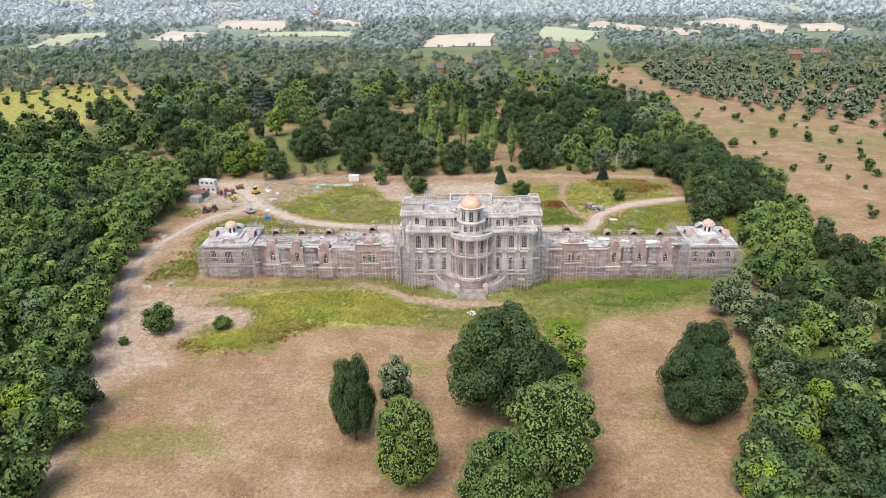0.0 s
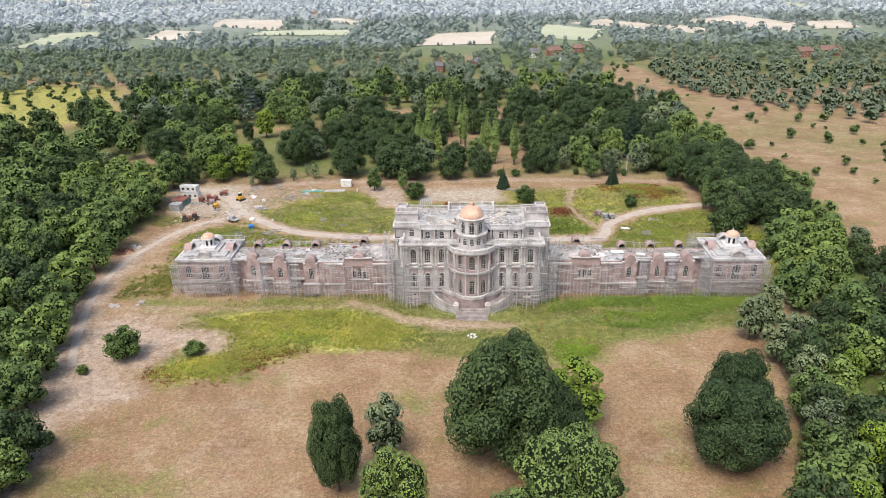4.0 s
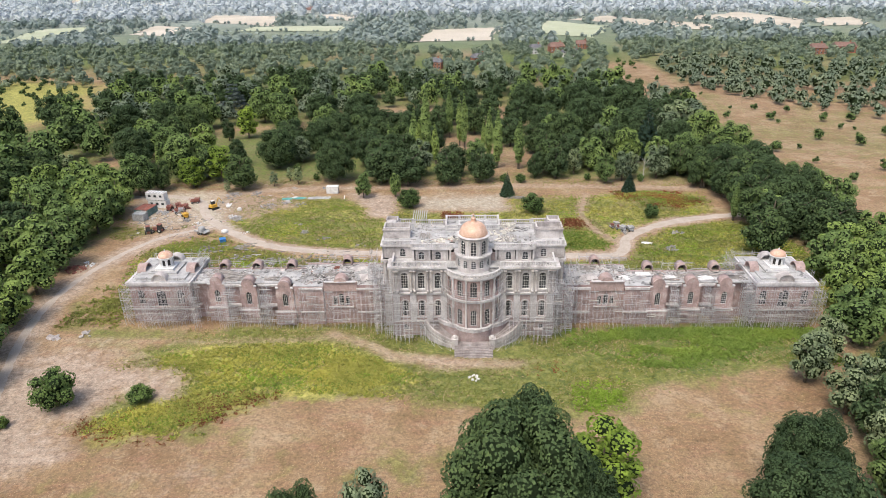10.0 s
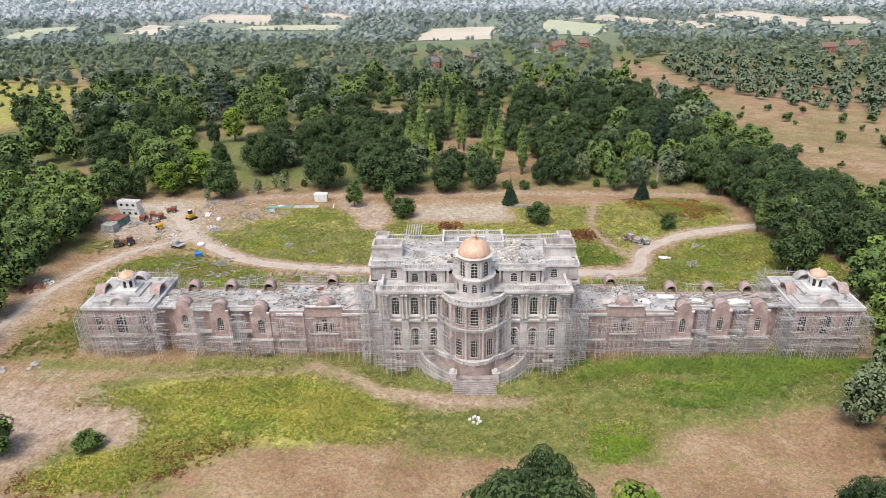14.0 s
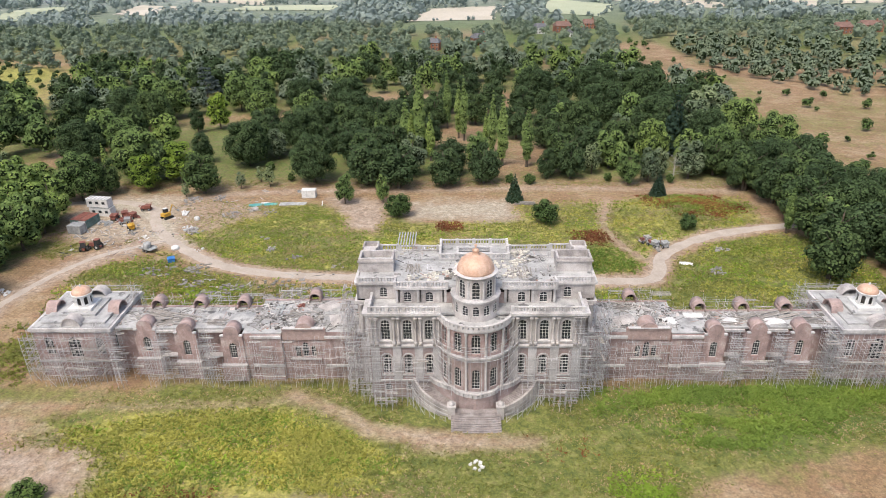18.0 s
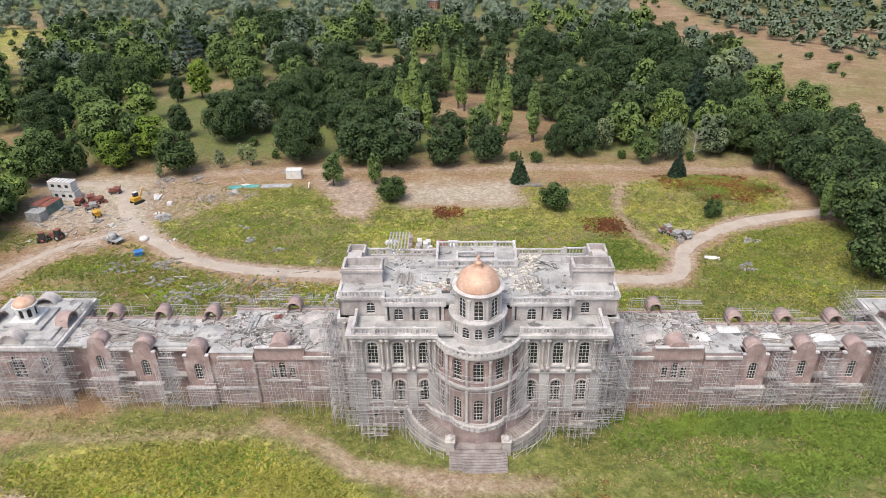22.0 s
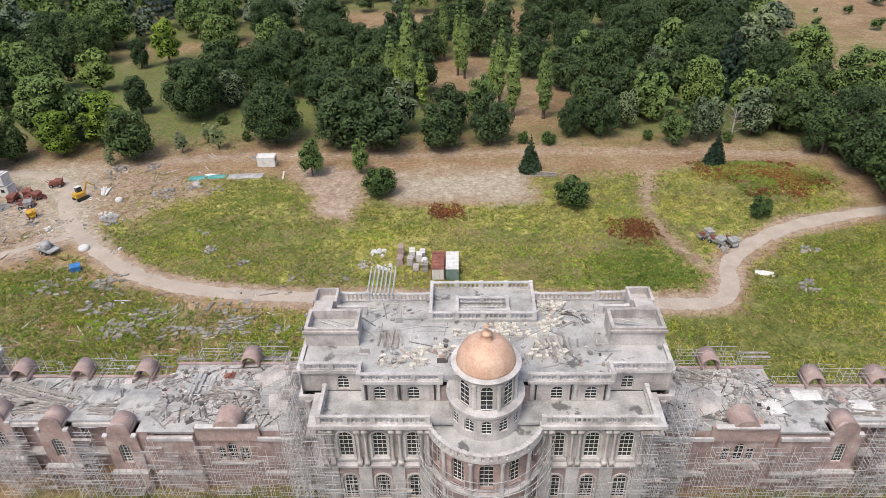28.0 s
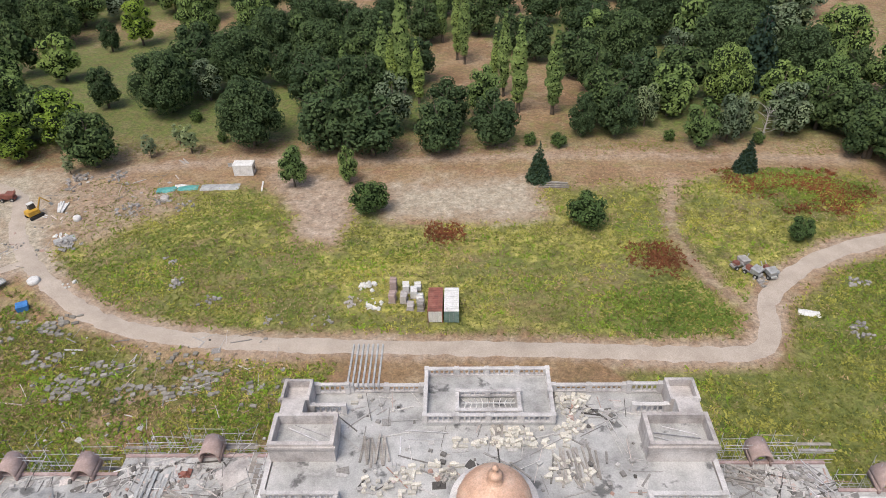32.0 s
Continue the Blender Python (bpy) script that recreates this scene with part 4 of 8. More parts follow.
kind("silver", crown_set("silver", [broad_lobes(s, 13, 4.6, 14, low=0.06) for s in (31, 32)], 2300, 0.24, LEAF_SILVER), T_LIME, "willow_tree", "pale grey-green willow tree with feathery crown")
kind("poplar", crown_set("poplar", [column_lobes(s) for s in (41, 42)], 3000, 0.21, LEAF_POPLAR, relief=0.2), T_POP, "poplar_tree", "tall narrow columnar poplar tree")
kind("pine", crown_set("pine", [conifer_lobes(51)], 2200, 0.16, LEAF_PINE, core=0.7), T_PINE, "fir_tree", "small dark conical fir tree in the grass")
kind("cedar", crown_set("cedar", [cedar_lobes(61)], 1800, 0.5, LEAF_CEDAR, squash=0.25), T_OAK, "cedar_tree", "grey-green cedar with flat layered branches")
kind("bush", crown_set("bush", [broad_lobes(s, 3.6, 2.0, 12, low=0.03) for s in (71, 72)], 1500, 0.11, LEAF_BUSH), T_BUSH, "bush", "rounded green bush in the grass", "bush")
kind("sapling", crown_set("sapling", [broad_lobes(s, 6.5, 1.9, 12, low=0.15) for s in (81, 82)], 600, 0.2, LEAF_SILVER, core=0.4), T_BUSH, "sapling", "thin pale young tree", "tree")
kind("grand", crown_set("grand", [broad_lobes(s, 16, 8.2, 28, low=0.05, fat=0.88) for s in (91, 92)], 7000, 0.23, LEAF_OAK), T_OAK, "oak_tree", "large spreading oak in full dark leaf")
kind("grandlime", crown_set("grandlime", [broad_lobes(s, 15, 6.6, 26, low=0.05, fat=0.88) for s in (95, 96)], 5600, 0.22, LEAF_LIME), T_LIME, "lime_tree", "large rounded tree with fresh green leaves")
kind("fieldoak", crown_set("fieldoak", [broad_lobes(s, 16, 8.2, 36, low=0.04, fat=0.86) for s in (191, 192, 193)], 15000, 0.165, LEAF_OAK, relief=0.24, core=0.74), T_OAK, "oak_tree", "large spreading oak in full dark leaf")
kind("fieldlime", crown_set("fieldlime", [broad_lobes(s, 15, 6.6, 34, low=0.04, fat=0.86) for s in (195, 196)], 11000, 0.15, LEAF_LIME, relief=0.24, core=0.74), T_LIME, "lime_tree", "large rounded tree with fresh green leaves")
SPAN = {"fieldoak": (16, 8.2), "fieldlime": (15, 6.6), "grand": (16, 8.2), "grandlime": (15, 6.6), "oak": (13, 5.6), "lime": (13, 5.0), "silver": (13, 4.6), "bush": (3.6, 2.0), "poplar": (21.5, 1.7)}
TREES = []


def plant(key, x, y, scale=1.0, turn=None, wide=1.0, group="", sink=0.05):
    crowns, trunk, name, label, category = KINDS[key]
    n = len(TREES)
    turn = (n * 2.399) % 6.283 if turn is None else turn
    at = Matrix.Translation((x, y, near_ground(x, y) - sink)) @ Matrix.Rotation(turn, 4, 'Z') @ Matrix.Diagonal((scale * wide, scale * wide, scale, 1))
    e = thing(name, label, category, group, at=at)
    share("crown", crowns[n % len(crowns)], e, Matrix())
    share("trunk", trunk, e, Matrix())
    TREES.append((x, y))
    return e


def specimen(key, x, y, radius, height, turn=None):
    """A lone tree of a given spread and height."""
    h, r = SPAN[key]
    plant(key, x, y, height / h, turn, radius / r * h / height)


# lone trees of the front field
specimen("fieldoak", 5.6, -80.3, 12.4, 26.2, 0.4)
specimen("fieldoak", 15.2, -80.5, 6.8, 17.5, 2.0)
specimen("fieldoak", 7.5, -72.0, 8.0, 24.0, 4.0)
plant("bright", 20.5, -70.5, 1.2, 1.9, 1.25)
specimen("fieldlime", 14.8, -102.6, 9.7, 24.6, 2.2)
specimen("fieldlime", 4.2, -115.4, 8.7, 21.8, 4.4)
specimen("fieldlime", -13.5, -103.8, 6.8, 21.0, 5.1)
specimen("fieldoak", -25.6, -90.2, 5.2, 21.7, 1.2)
specimen("silver", -17.6, -81.1, 4.4, 15.7, 2.0)
specimen("fieldoak", 49.5, -81.4, 9.9, 18.4, 2.9)
specimen("fieldoak", 54.2, -70.0, 7.1, 18.1, 0.9)
specimen("bush", -86.2, -45.1, 5.0, 8.9, 0.3)
specimen("bush", -69.5, -43.2, 3.0, 3.7, 1.3)
plant("bush", -93.5, -52, 0.75)
plant("bush", -88, -77, 0.8)
for x, y in ((6, -93), (9, -97), (4, -97)):
    plant("bush", x, y, 0.45)
# trees round the rear lawn
plant("lime", -38.6, 79.2, 0.83, 0.7, 0.82)
plant("lime", -26.9, 80.3, 0.74, 2.4, 0.62)
plant("bush", -21.1, 69.0, 2.15)
plant("pine", 14, 81, 1.2)
plant("bush", 21.7, 63.5, 2.15)
plant("pine", 58.5, 82.5, 1.15)
plant("bush", 60.5, 57.5, 1.4)
for x, y, k in ((-75, 93, 1.0), (-66, 95, 1.2), (-70, 99, 0.9)):
    plant("sapling", x, y, k)
# the poplars round the small lawn in the wood
for x, y, h, w in ((-17.4, 123.1, 34.4, 5.0), (-22.7, 127.1, 22.6, 5.1), (-20.6, 124.4, 19.4, 3.5), (-13.6, 121.7, 17.6, 3.8), (-8.5, 175.7, 26.0, 4.2), (-3.6, 158.2, 23.4, 4.0), (-1.3, 153.9, 26.0, 3.9), (8.8, 126.2, 24.2, 3.9), (12.0, 115.0, 24.6, 4.9), (6.7, 131.0, 17.0, 2.8), (20.5, 113.7, 22.2, 4.9), (-32.8, 123.5, 17.6, 3.5), (87.1, 56.0, 13.6, 3.2), (93, 122, 19, 3.4), (-118, 92, 16, 3.4)):
    plant("poplar", x, y, h / 21.5, wide=w / 3.6 * 21.5 / h, group="poplars in the wood")
plant("cedar", -132, 231, 1.0)


def grove(key, big, places, group="rear wood"):
    """Trees of one kind; wide crowns grow less in height than in breadth."""
    for x, y, k in places:
        k *= 1.04 if group == "rear wood" else 1.0
        tall = 0.55 + 0.47 * k
        plant(big if k > 1.45 and big else key, x, y, tall * (0.86 if k > 1.45 and big else 1.0), None, k / tall * (0.80 if k > 1.45 and big else 1.0), group)


# the rear wood, tree by tree
grove("oak", "grand", ((-117, 89, 0.80), (-104, 104, 1.10), (-138, 179, 1.55), (-117, 172, 0.63), (-97, 122, 0.78), (-79, 118, 1.53), (-86, 89, 1.13), (-140, 120, 1.56), (-169, 177, 1.61), (-152, 183, 1.71), (-82, 154, 1.27), (-64, 136, 1.61), (-52, 99, 1.44), (-34, 96, 1.33), (-23, 93, 1.30), (-8, 94, 1.07), (5, 97, 1.05), (-48, 168, 1.68), (-34, 122, 1.08), (-13, 189, 1.16), (-15, 139, 1.03)))
grove("oak", "grand", ((37, 180, 1.40), (33, 221, 1.91), (43, 144, 1.72), (58, 175, 2.01), (34, 101, 0.89), (26, 101, 0.61), (87, 89, 1.07), (73, 144, 1.83), (94, 92, 1.43), (110, 99, 1.38), (80, 207, 2.07), (63, 221, 2.13), (-76, 205, 1.67), (-55, 202, 1.74), (-60, 160, 1.4), (-42, 143, 1.5), (-40, 118, 1.2), (-28, 140, 1.3), (-30, 158, 1.5), (83, 165, 1.8), (54, 122, 1.3), (88, 130, 1.5)))
grove("lime", "grandlime", ((-123, 83, 1.6), (-112, 102, 1.9), (-147, 150, 1.42), (-119, 144, 1.22), (-139, 201, 2.0), (-98, 206, 1.84), (-111, 217, 1.68), (49, 112, 1.18), (52, 95, 0.81), (65, 119, 1.43), (86, 109, 1.48), (104, 144, 1.88), (108, 118, 1.8), (-90, 182, 1.6), (-70, 180, 1.5), (-128, 128, 1.5), (76, 112, 1.1), (40, 162, 1.2)))
grove("silver", None, ((42, 106, 0.72), (59, 97, 0.83), (73, 100, 1.16), (100, 172, 1.84), (63, 100, 0.7), (92, 158, 1.5)))
grove("bush", None, ((20, 96, 1.1), (13.5, 97, 0.9), (-60, 100, 0.7), (-92, 100, 0.9), (-70, 112, 0.9), (66, 96, 0.8), (46, 98, 0.8)), "")
grove("oak", None, ((-14, 176, 1.1), (4, 183, 1.2), (13, 167, 1.1), (20, 156, 1.1), (30, 141, 1.2), (33, 127, 1.0), (26, 196, 1.3), (12, 209, 1.3), (-18, 134, 1), (-27, 123, 1.1), (-41, 124, 1.3), (-35, 109, 1.2), (-8, 208, 1.2), (38, 167, 1.4), (44, 149, 1.4), (43, 120, 1.2), (32, 108, 1.15), (1, 231, 1.3), (-26, 198, 1.3), (-38, 170, 1.4), (-51, 170, 1.4)))
grove("oak", None, ((88, 89, 1.3), (92, 78, 1.2), (94, 69, 1.15), (94, 62, 1.3), (93, 51, 1.3), (93, 41, 1.3), (101, 54, 1.4), (98, 81, 1.4), (102, 73, 1.5), (109, 73, 1.4), (98, 93, 1.3), (88, 98, 1.2), (108, 93, 1.4), (82, 103, 1), (77, 104, 0.8), (86, 29, 1.2)), "woodland trees")
plant("bright", -109, 178, 1.2, wide=1.05)
plant("bright", -97, 99, 1.1, wide=1.2)
plant("bright", -106, 92, 0.95, wide=1.2)
plant("pine", 76, 130, 3.2, wide=0.9)
plant("sapling", -91, 86, 0.8)

# ---------- woods ----------
# edge of the wood west of the field, and the young trees east of it
grove("lime", "grandlime", ((-92, -95, 1.1), (-88, -108, 1.2), (-96, -82, 1.0), (-99, -66, 1.1), (-103, -54, 1.15), (-107, -40, 1.2), (-112, -28, 1.25), (-115, -12, 1.3), (-118, 4, 1.3), (-120, 20, 1.35), (-124, 36, 1.3), (-84, -121, 1.2), (-80, -134, 1.2), (-104, -74, 1.25), (-110, -60, 1.2)), "woodland trees")
grove("lime", "grandlime", ((66, -90, 1.05), (82, -88, 1.2), (78, -64, 0.95), (92, -64, 1.1), (58, -124, 1.1), (88, -52, 1.1), (96, -30, 1.0), (72, -134, 1.2), (63, -97, 0.9), (54, -112, 1.0)), "woodland trees")
grove("silver", None, ((86, -75, 1.0), (70, -36, 1.0), (73, -47, 1.1), (77, -29, 0.9)), "woodland trees")
grove("oak", None, ((70, -74, 0.95), (83, -49, 1.0), (88, -38, 1.0), (60, -108, 1.15), (68, -118, 1.2), (90, -100, 1.2), (76, -94, 1.2), (70, -108, 1.25), (84, -102, 1.3), (62, -116, 1.1), (77, -122, 1.3), (90, -90, 1.3), (88, -114, 1.3), (76, -78, 1.0), (66, -128, 1.2), (98, -72, 1.3), (94, -50, 1.2)), "woodland trees")
grove("lime", "grandlime", ((95, 50, 1.1), (93, 64, 1.2), (99, 8, 1.2), (104, 20, 1.3)), "woodland trees")
grove("oak", "grand", ((100, 42, 1.3), (103, 54, 1.5), (101, 68, 1.5), (95, 77, 1.3), (104, 80, 1.4), (106, 34, 1.4), (110, 62, 1.5)), "woodland trees")
grove("lime", "grandlime", ((88, -20, 1.4), (99, -13, 1.5), (96, -34, 1.4), (97, 12, 1.4), (107, 6, 1.5), (93, -4, 1.1)), "woodland trees")
grove("lime", None, ((53, -106, 1.0), (52, -116, 1.05), (60, -94, 0.95), (70, -68, 0.95), (57, -122, 1.1)), "woodland trees")
grove("oak", None, ((57, -100, 1.05), (65, -86, 1.0), (75, -54, 1.0), (50, -124, 1.1), (60, -112, 1.15)), "woodland trees")
grove("silver", None, ((68, -78, 0.95), (73, -60, 0.95), (78, -44, 0.9)), "woodland trees")
grove("bright", None, ((52, -111, 0.75), (73, -86, 0.85), (64, -100, 0.8), (82, -60, 0.7), (-98, -90, 0.9)), "woodland trees")


def inside(x, y, poly):
    return signed(np.array([x]), np.array([y]), poly)[0] > 0


def scatter(poly, spacing, seed, holes=(), box=None, keep=1.0):
    rs = np.random.RandomState(seed)
    p = np.array(poly)
    lo, hi = p.min(0), p.max(0)
    xs = np.arange(lo[0], hi[0], spacing)
    ys = np.arange(lo[1], hi[1], spacing * 0.87)
    X, Y = np.meshgrid(xs, ys)
    X = X + (np.arange(len(ys))[:, None] % 2) * spacing / 2
    X = (X + rs.uniform(-0.36, 0.36, X.shape) * spacing).ravel()
    Y = (Y + rs.uniform(-0.36, 0.36, Y.shape) * spacing).ravel()
    ok = signed(X, Y, poly) > 0
    for h in holes:
        ok &= signed(X, Y, h) < -5.5
    if TREES:
        t = np.array(TREES)
        for x, y in t:
            ok &= np.hypot(X - x, Y - y) > spacing * 0.62
    ok &= rs.uniform(0, 1, len(X)) < keep
    return np.stack([X[ok], Y[ok]], -1)


HOLES = (GROVE, LAWN_POPLAR, CLEARING_LEFT, CLEARING_MID, CLEARING_FAR, RIGHT_MEADOW, YELLOW_FIELD)
pts = np.concatenate([scatter(WOOD_LEFT, 10.0, 1, HOLES), scatter(WOOD_RIGHT, 12.0, 2, HOLES), scatter(WOOD_BACK, 16.0, 3, HOLES, keep=0.9)])
pts = pts[np.abs(pts[:, 0]) < 150 + 0.8 * (pts[:, 1] + 210)]
fill = scatter(GROVE, 13.0, 5, (LAWN_POPLAR, CLEARING_LEFT, CLEARING_MID), keep=0.38)
pts = np.concatenate([pts, fill[(fill[:, 1] > 104) & (fill[:, 1] < 172)]])
# trees that can be told apart stand near the lawns; the rest of the wood is one mass
gap = np.minimum(np.maximum(np.abs(pts[:, 0]) - 100, 0) + np.maximum(pts[:, 1] - 100, 0) * 1.4 + np.maximum(-110 - pts[:, 1], 0) * 2, 1e6)
order = np.argsort(gap)
near_pts, far_pts = pts[order[:210]], pts[order[210:]]
rs = np.random.RandomState(9)
for x, y in near_pts:
    right = x > 60 and y < 10
    key = rs.choice(["oak", "lime", "silver"], p=[0.5, 0.4, 0.1] if right else ([0.13, 0.8, 0.07] if x < -85 else [0.5, 0.36, 0.14]))
    big = 1.0 + 0.04 * (x < -90)
    plant(key, float(x), float(y), float(rs.uniform(0.85, 1.3) * big), float(rs.uniform(0, 6.28)), group="woodland trees")


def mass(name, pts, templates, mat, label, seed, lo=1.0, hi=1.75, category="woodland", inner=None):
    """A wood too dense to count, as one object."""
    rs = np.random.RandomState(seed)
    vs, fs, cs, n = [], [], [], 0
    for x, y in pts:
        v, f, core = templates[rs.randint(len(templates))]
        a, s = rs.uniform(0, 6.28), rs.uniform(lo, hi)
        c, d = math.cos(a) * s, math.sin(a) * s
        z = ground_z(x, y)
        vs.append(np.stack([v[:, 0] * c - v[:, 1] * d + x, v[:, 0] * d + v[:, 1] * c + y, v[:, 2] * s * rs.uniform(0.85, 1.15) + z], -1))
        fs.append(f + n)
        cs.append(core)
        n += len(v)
    me = fast_mesh(name, np.concatenate(vs), np.concatenate(fs), [mat, inner or CROWN_SHADE], index=np.concatenate(cs))
    return tagged(new(name, me), label, category, kind="stuff")


mid_t = [crown_arrays(broad_lobes(s, 12, 5.4, 7, low=0.1), 800, 0.37, s, ball=(BALL2_V, BALL2_F)) for s in (1, 2, 3, 4, 5)]
far_t = [crown_arrays([(0, 0, 5.6, 5.2)], 30, 1.7, s, ball=(BALL2_V, BALL2_F)) for s in (6, 7, 8, 9)]
hedge_t = [crown_arrays(broad_lobes(s, 11, 5.6, 3, low=0.08, fat=1.3), 110, 0.85, s, ball=(BALL2_V, BALL2_F)) for s in (16, 17, 18, 19)]
rs = np.random.RandomState(31)
pick = rs.uniform(0, 1, len(far_pts))
deep = far_pts[:, 1] > 185
mass("woodland", far_pts[~deep & (pick < 0.3)], mid_t, LEAF_OAK, "dense dark green deciduous woodland", 1, 1.0, 1.7)
mass("woodland", far_pts[~deep & (pick >= 0.3)], mid_t, LEAF_LIME, "fresh green deciduous woodland", 2, 1.0, 1.8)
mass("woodland", far_pts[deep & (pick < 0.45)], mid_t, LEAF_OAK, "dark trees deep in the wood", 14, 1.0, 1.7)
mass("woodland", far_pts[deep & (pick >= 0.45) & (pick < 0.8)], mid_t, LEAF_LIME, "mid-green trees deep in the wood", 15, 1.0, 1.7)
# leaves greyed here as haze
mass("woodland", far_pts[deep & (pick >= 0.8)], mid_t, LEAF_FAR, "trees deep in the wood, greyed for haze", 16, 0.9, 1.7)
# hedges, scrub and woods of the far country
FAR_WOOD = [(-1100, 340), (110, 335), (150, 400), (330, 330), (420, 160), (420, 40), (1100, 40), (1500, 1000), (1700, 2600), (-1700, 2600), (-1500, 700)]
FIELDS = [
    [(-586, 703), (-496, 803), (-555, 977), (-637, 938)],
    [(-449, 813), (-372, 775), (-377, 906), (-479, 957)],
    [(-431, 1013), (-283, 913), (-297, 1087), (-455, 1176)],
    [(-315, 838), (-159, 821), (-158, 898), (-308, 907)],
    [(-263, 1082), (-167, 967), (-150, 1030), (-233, 1141)],
    [(-62, 682), (30, 693), (52, 845), (-42, 823)],
    [(90, 770), (155, 707), (199, 845), (123, 939)],
    [(159, 944), (311, 775), (340, 845), (222, 999)],
    [(333, 951), (427, 784), (488, 889), (451, 1047)],
    [(499, 917), (477, 811), (547, 827), (577, 937)],
    [(561, 1453), (610, 1127), (673, 1223), (688, 1539)],
    [(133, 1459), (199, 1446), (234, 1647), (163, 1664)],
    [(-1016, 1651), (-941, 1757), (-1059, 1985), (-1098, 1932)],
    [(-839, 1295), (-740, 1395), (-816, 1566), (-894, 1499)],
    [(-877, 1158), (-862, 1224), (-944, 1378), (-948, 1297)],
    [(-737, 1509), (-644, 1532), (-722, 1710), (-783, 1673)],
]
frs = np.random.RandomState(3)
for gxx in range(-1500, 1501, 300):
    for gyy in range(1750, 3300, 210):
        if frs.uniform() < 0.3:
            cx, cy, a, b = gxx + frs.uniform(-60, 60), gyy + frs.uniform(-40, 40), frs.uniform(60, 110), frs.uniform(45, 85)
            FIELDS.append([(cx - a, cy - b), (cx + a, cy - b + frs.uniform(-30, 30)), (cx + a * 0.9, cy + b), (cx - a * 1.1, cy + b + frs.uniform(-30, 30))])
# open ground runs on before each field, so that hedges do not hide it
BEFORE = [[(x, y - (125 if y < np.mean([q[1] for q in poly]) else 0)) for x, y in poly] for poly in FIELDS]
SCRUB = [(160, 470), (420, 400), (420, 130), (345, 130), (240, 175), (190, 240), (150, 330)]
far = scatter(FAR_WOOD, 17.0, 11, tuple(BEFORE) + (RIGHT_MEADOW, SCRUB), keep=0.8)
far = far[(far[:, 1] < 800) | (rs.uniform(0, 1, len(far)) < 0.62)]
far = far[np.abs(far[:, 0]) < 60 + 0.66 * (far[:, 1] + 210)]
sel = rs.uniform(0, 1, len(far)) < 0.5
closer = far[:, 1] < 620
rows = []
for poly in FIELDS:
    for (xa, ya), (xb, yb) in zip(poly, poly[1:] + poly[:1]):
        n = int(math.hypot(xb - xa, yb - ya) / 9)
        rows += [(xa + (xb - xa) * i / n + rs.uniform(-4, 4), ya + (yb - ya) * i / n + rs.uniform(-4, 4)) for i in range(n) if rs.uniform() < 0.6]
rows = np.array(rows)
# farther masses take paler, bluer leaves: aerial haze in their base colour
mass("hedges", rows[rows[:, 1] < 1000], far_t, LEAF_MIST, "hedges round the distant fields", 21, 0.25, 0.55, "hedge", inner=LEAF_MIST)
mass("hedges", rows[rows[:, 1] >= 1000], far_t, LEAF_HAZE, "hedges round the fields on the horizon", 22, 0.3, 0.7, "hedge", inner=LEAF_HAZE)
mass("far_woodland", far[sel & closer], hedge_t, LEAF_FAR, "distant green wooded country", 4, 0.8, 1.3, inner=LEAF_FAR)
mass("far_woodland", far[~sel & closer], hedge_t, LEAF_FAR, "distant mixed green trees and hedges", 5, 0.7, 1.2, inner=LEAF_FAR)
mass("far_woodland", far[~closer & (far[:, 1] < 1000)], far_t, LEAF_MIST, "distant wooded country, tinted blue-green for haze", 6, 0.8, 1.4, inner=LEAF_MIST)
mass("far_woodland", far[far[:, 1] >= 1000], far_t, LEAF_HAZE, "wooded hills on the horizon, haze-tinted blue-grey", 7, 1.0, 1.8, inner=LEAF_HAZE)
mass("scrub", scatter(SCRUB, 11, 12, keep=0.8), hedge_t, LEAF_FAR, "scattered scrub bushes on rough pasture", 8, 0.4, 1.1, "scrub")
mass("scrub", scatter(RIGHT_MEADOW, 15, 13, keep=0.45), hedge_t, LEAF_BUSH, "scattered hawthorn bushes on dry pasture", 9, 0.25, 0.65, "scrub")
mass("scrub", scatter(YELLOW_FIELD, 14, 14, keep=0.6), hedge_t, LEAF_OAK, "scattered bushes in a yellow field", 10, 0.3, 0.6, "scrub")

# ripe and green field colours, both lightened to stand for haze
PALE = stained("hazed_ripe_field", (0.56, 0.50, 0.40), (0.46, 0.41, 0.32), (0.64, 0.58, 0.49), 0.01, 0.95, streak=False)
PASTURE = stained("hazed_green_field", (0.44, 0.47, 0.32), (0.37, 0.40, 0.26), (0.52, 0.54, 0.40), 0.01, 0.95, streak=False)
for n, poly in enumerate(FIELDS):
    p = np.array(poly, float)
    c = p.mean(0)
    k = 9
    v, f = [], []
    for i in range(k):
        for j in range(k):
            u, w = i / (k - 1), j / (k - 1)
            q = p[0] * (1 - u) * (1 - w) + p[1] * u * (1 - w) + p[2] * u * w + p[min(3, len(p) - 1)] * (1 - u) * w
            if i in (0, k - 1) or j in (0, k - 1):
                q = q + frs.uniform(-7, 7, 2)
            v.append((q[0], q[1], near_ground(*q) + 0.6))
    i = np.arange(k * k).reshape(k, k)
    f = np.stack([i[:-1, :-1], i[1:, :-1], i[1:, 1:], i[:-1, 1:]], -1).reshape(-1, 4)
    tagged(new("field", fast_mesh("field", np.array(v), f, [PASTURE if n in (0, 3, 6, 10, 13) else PALE], True)), "distant harvested pale field between hedges", "field", kind="structure")


# ---------- houses among the trees ----------
ROOF_TILE = stained("red_roof_tiles", (0.22, 0.13, 0.105), (0.15, 0.09, 0.075), (0.28, 0.18, 0.145), 0.5)
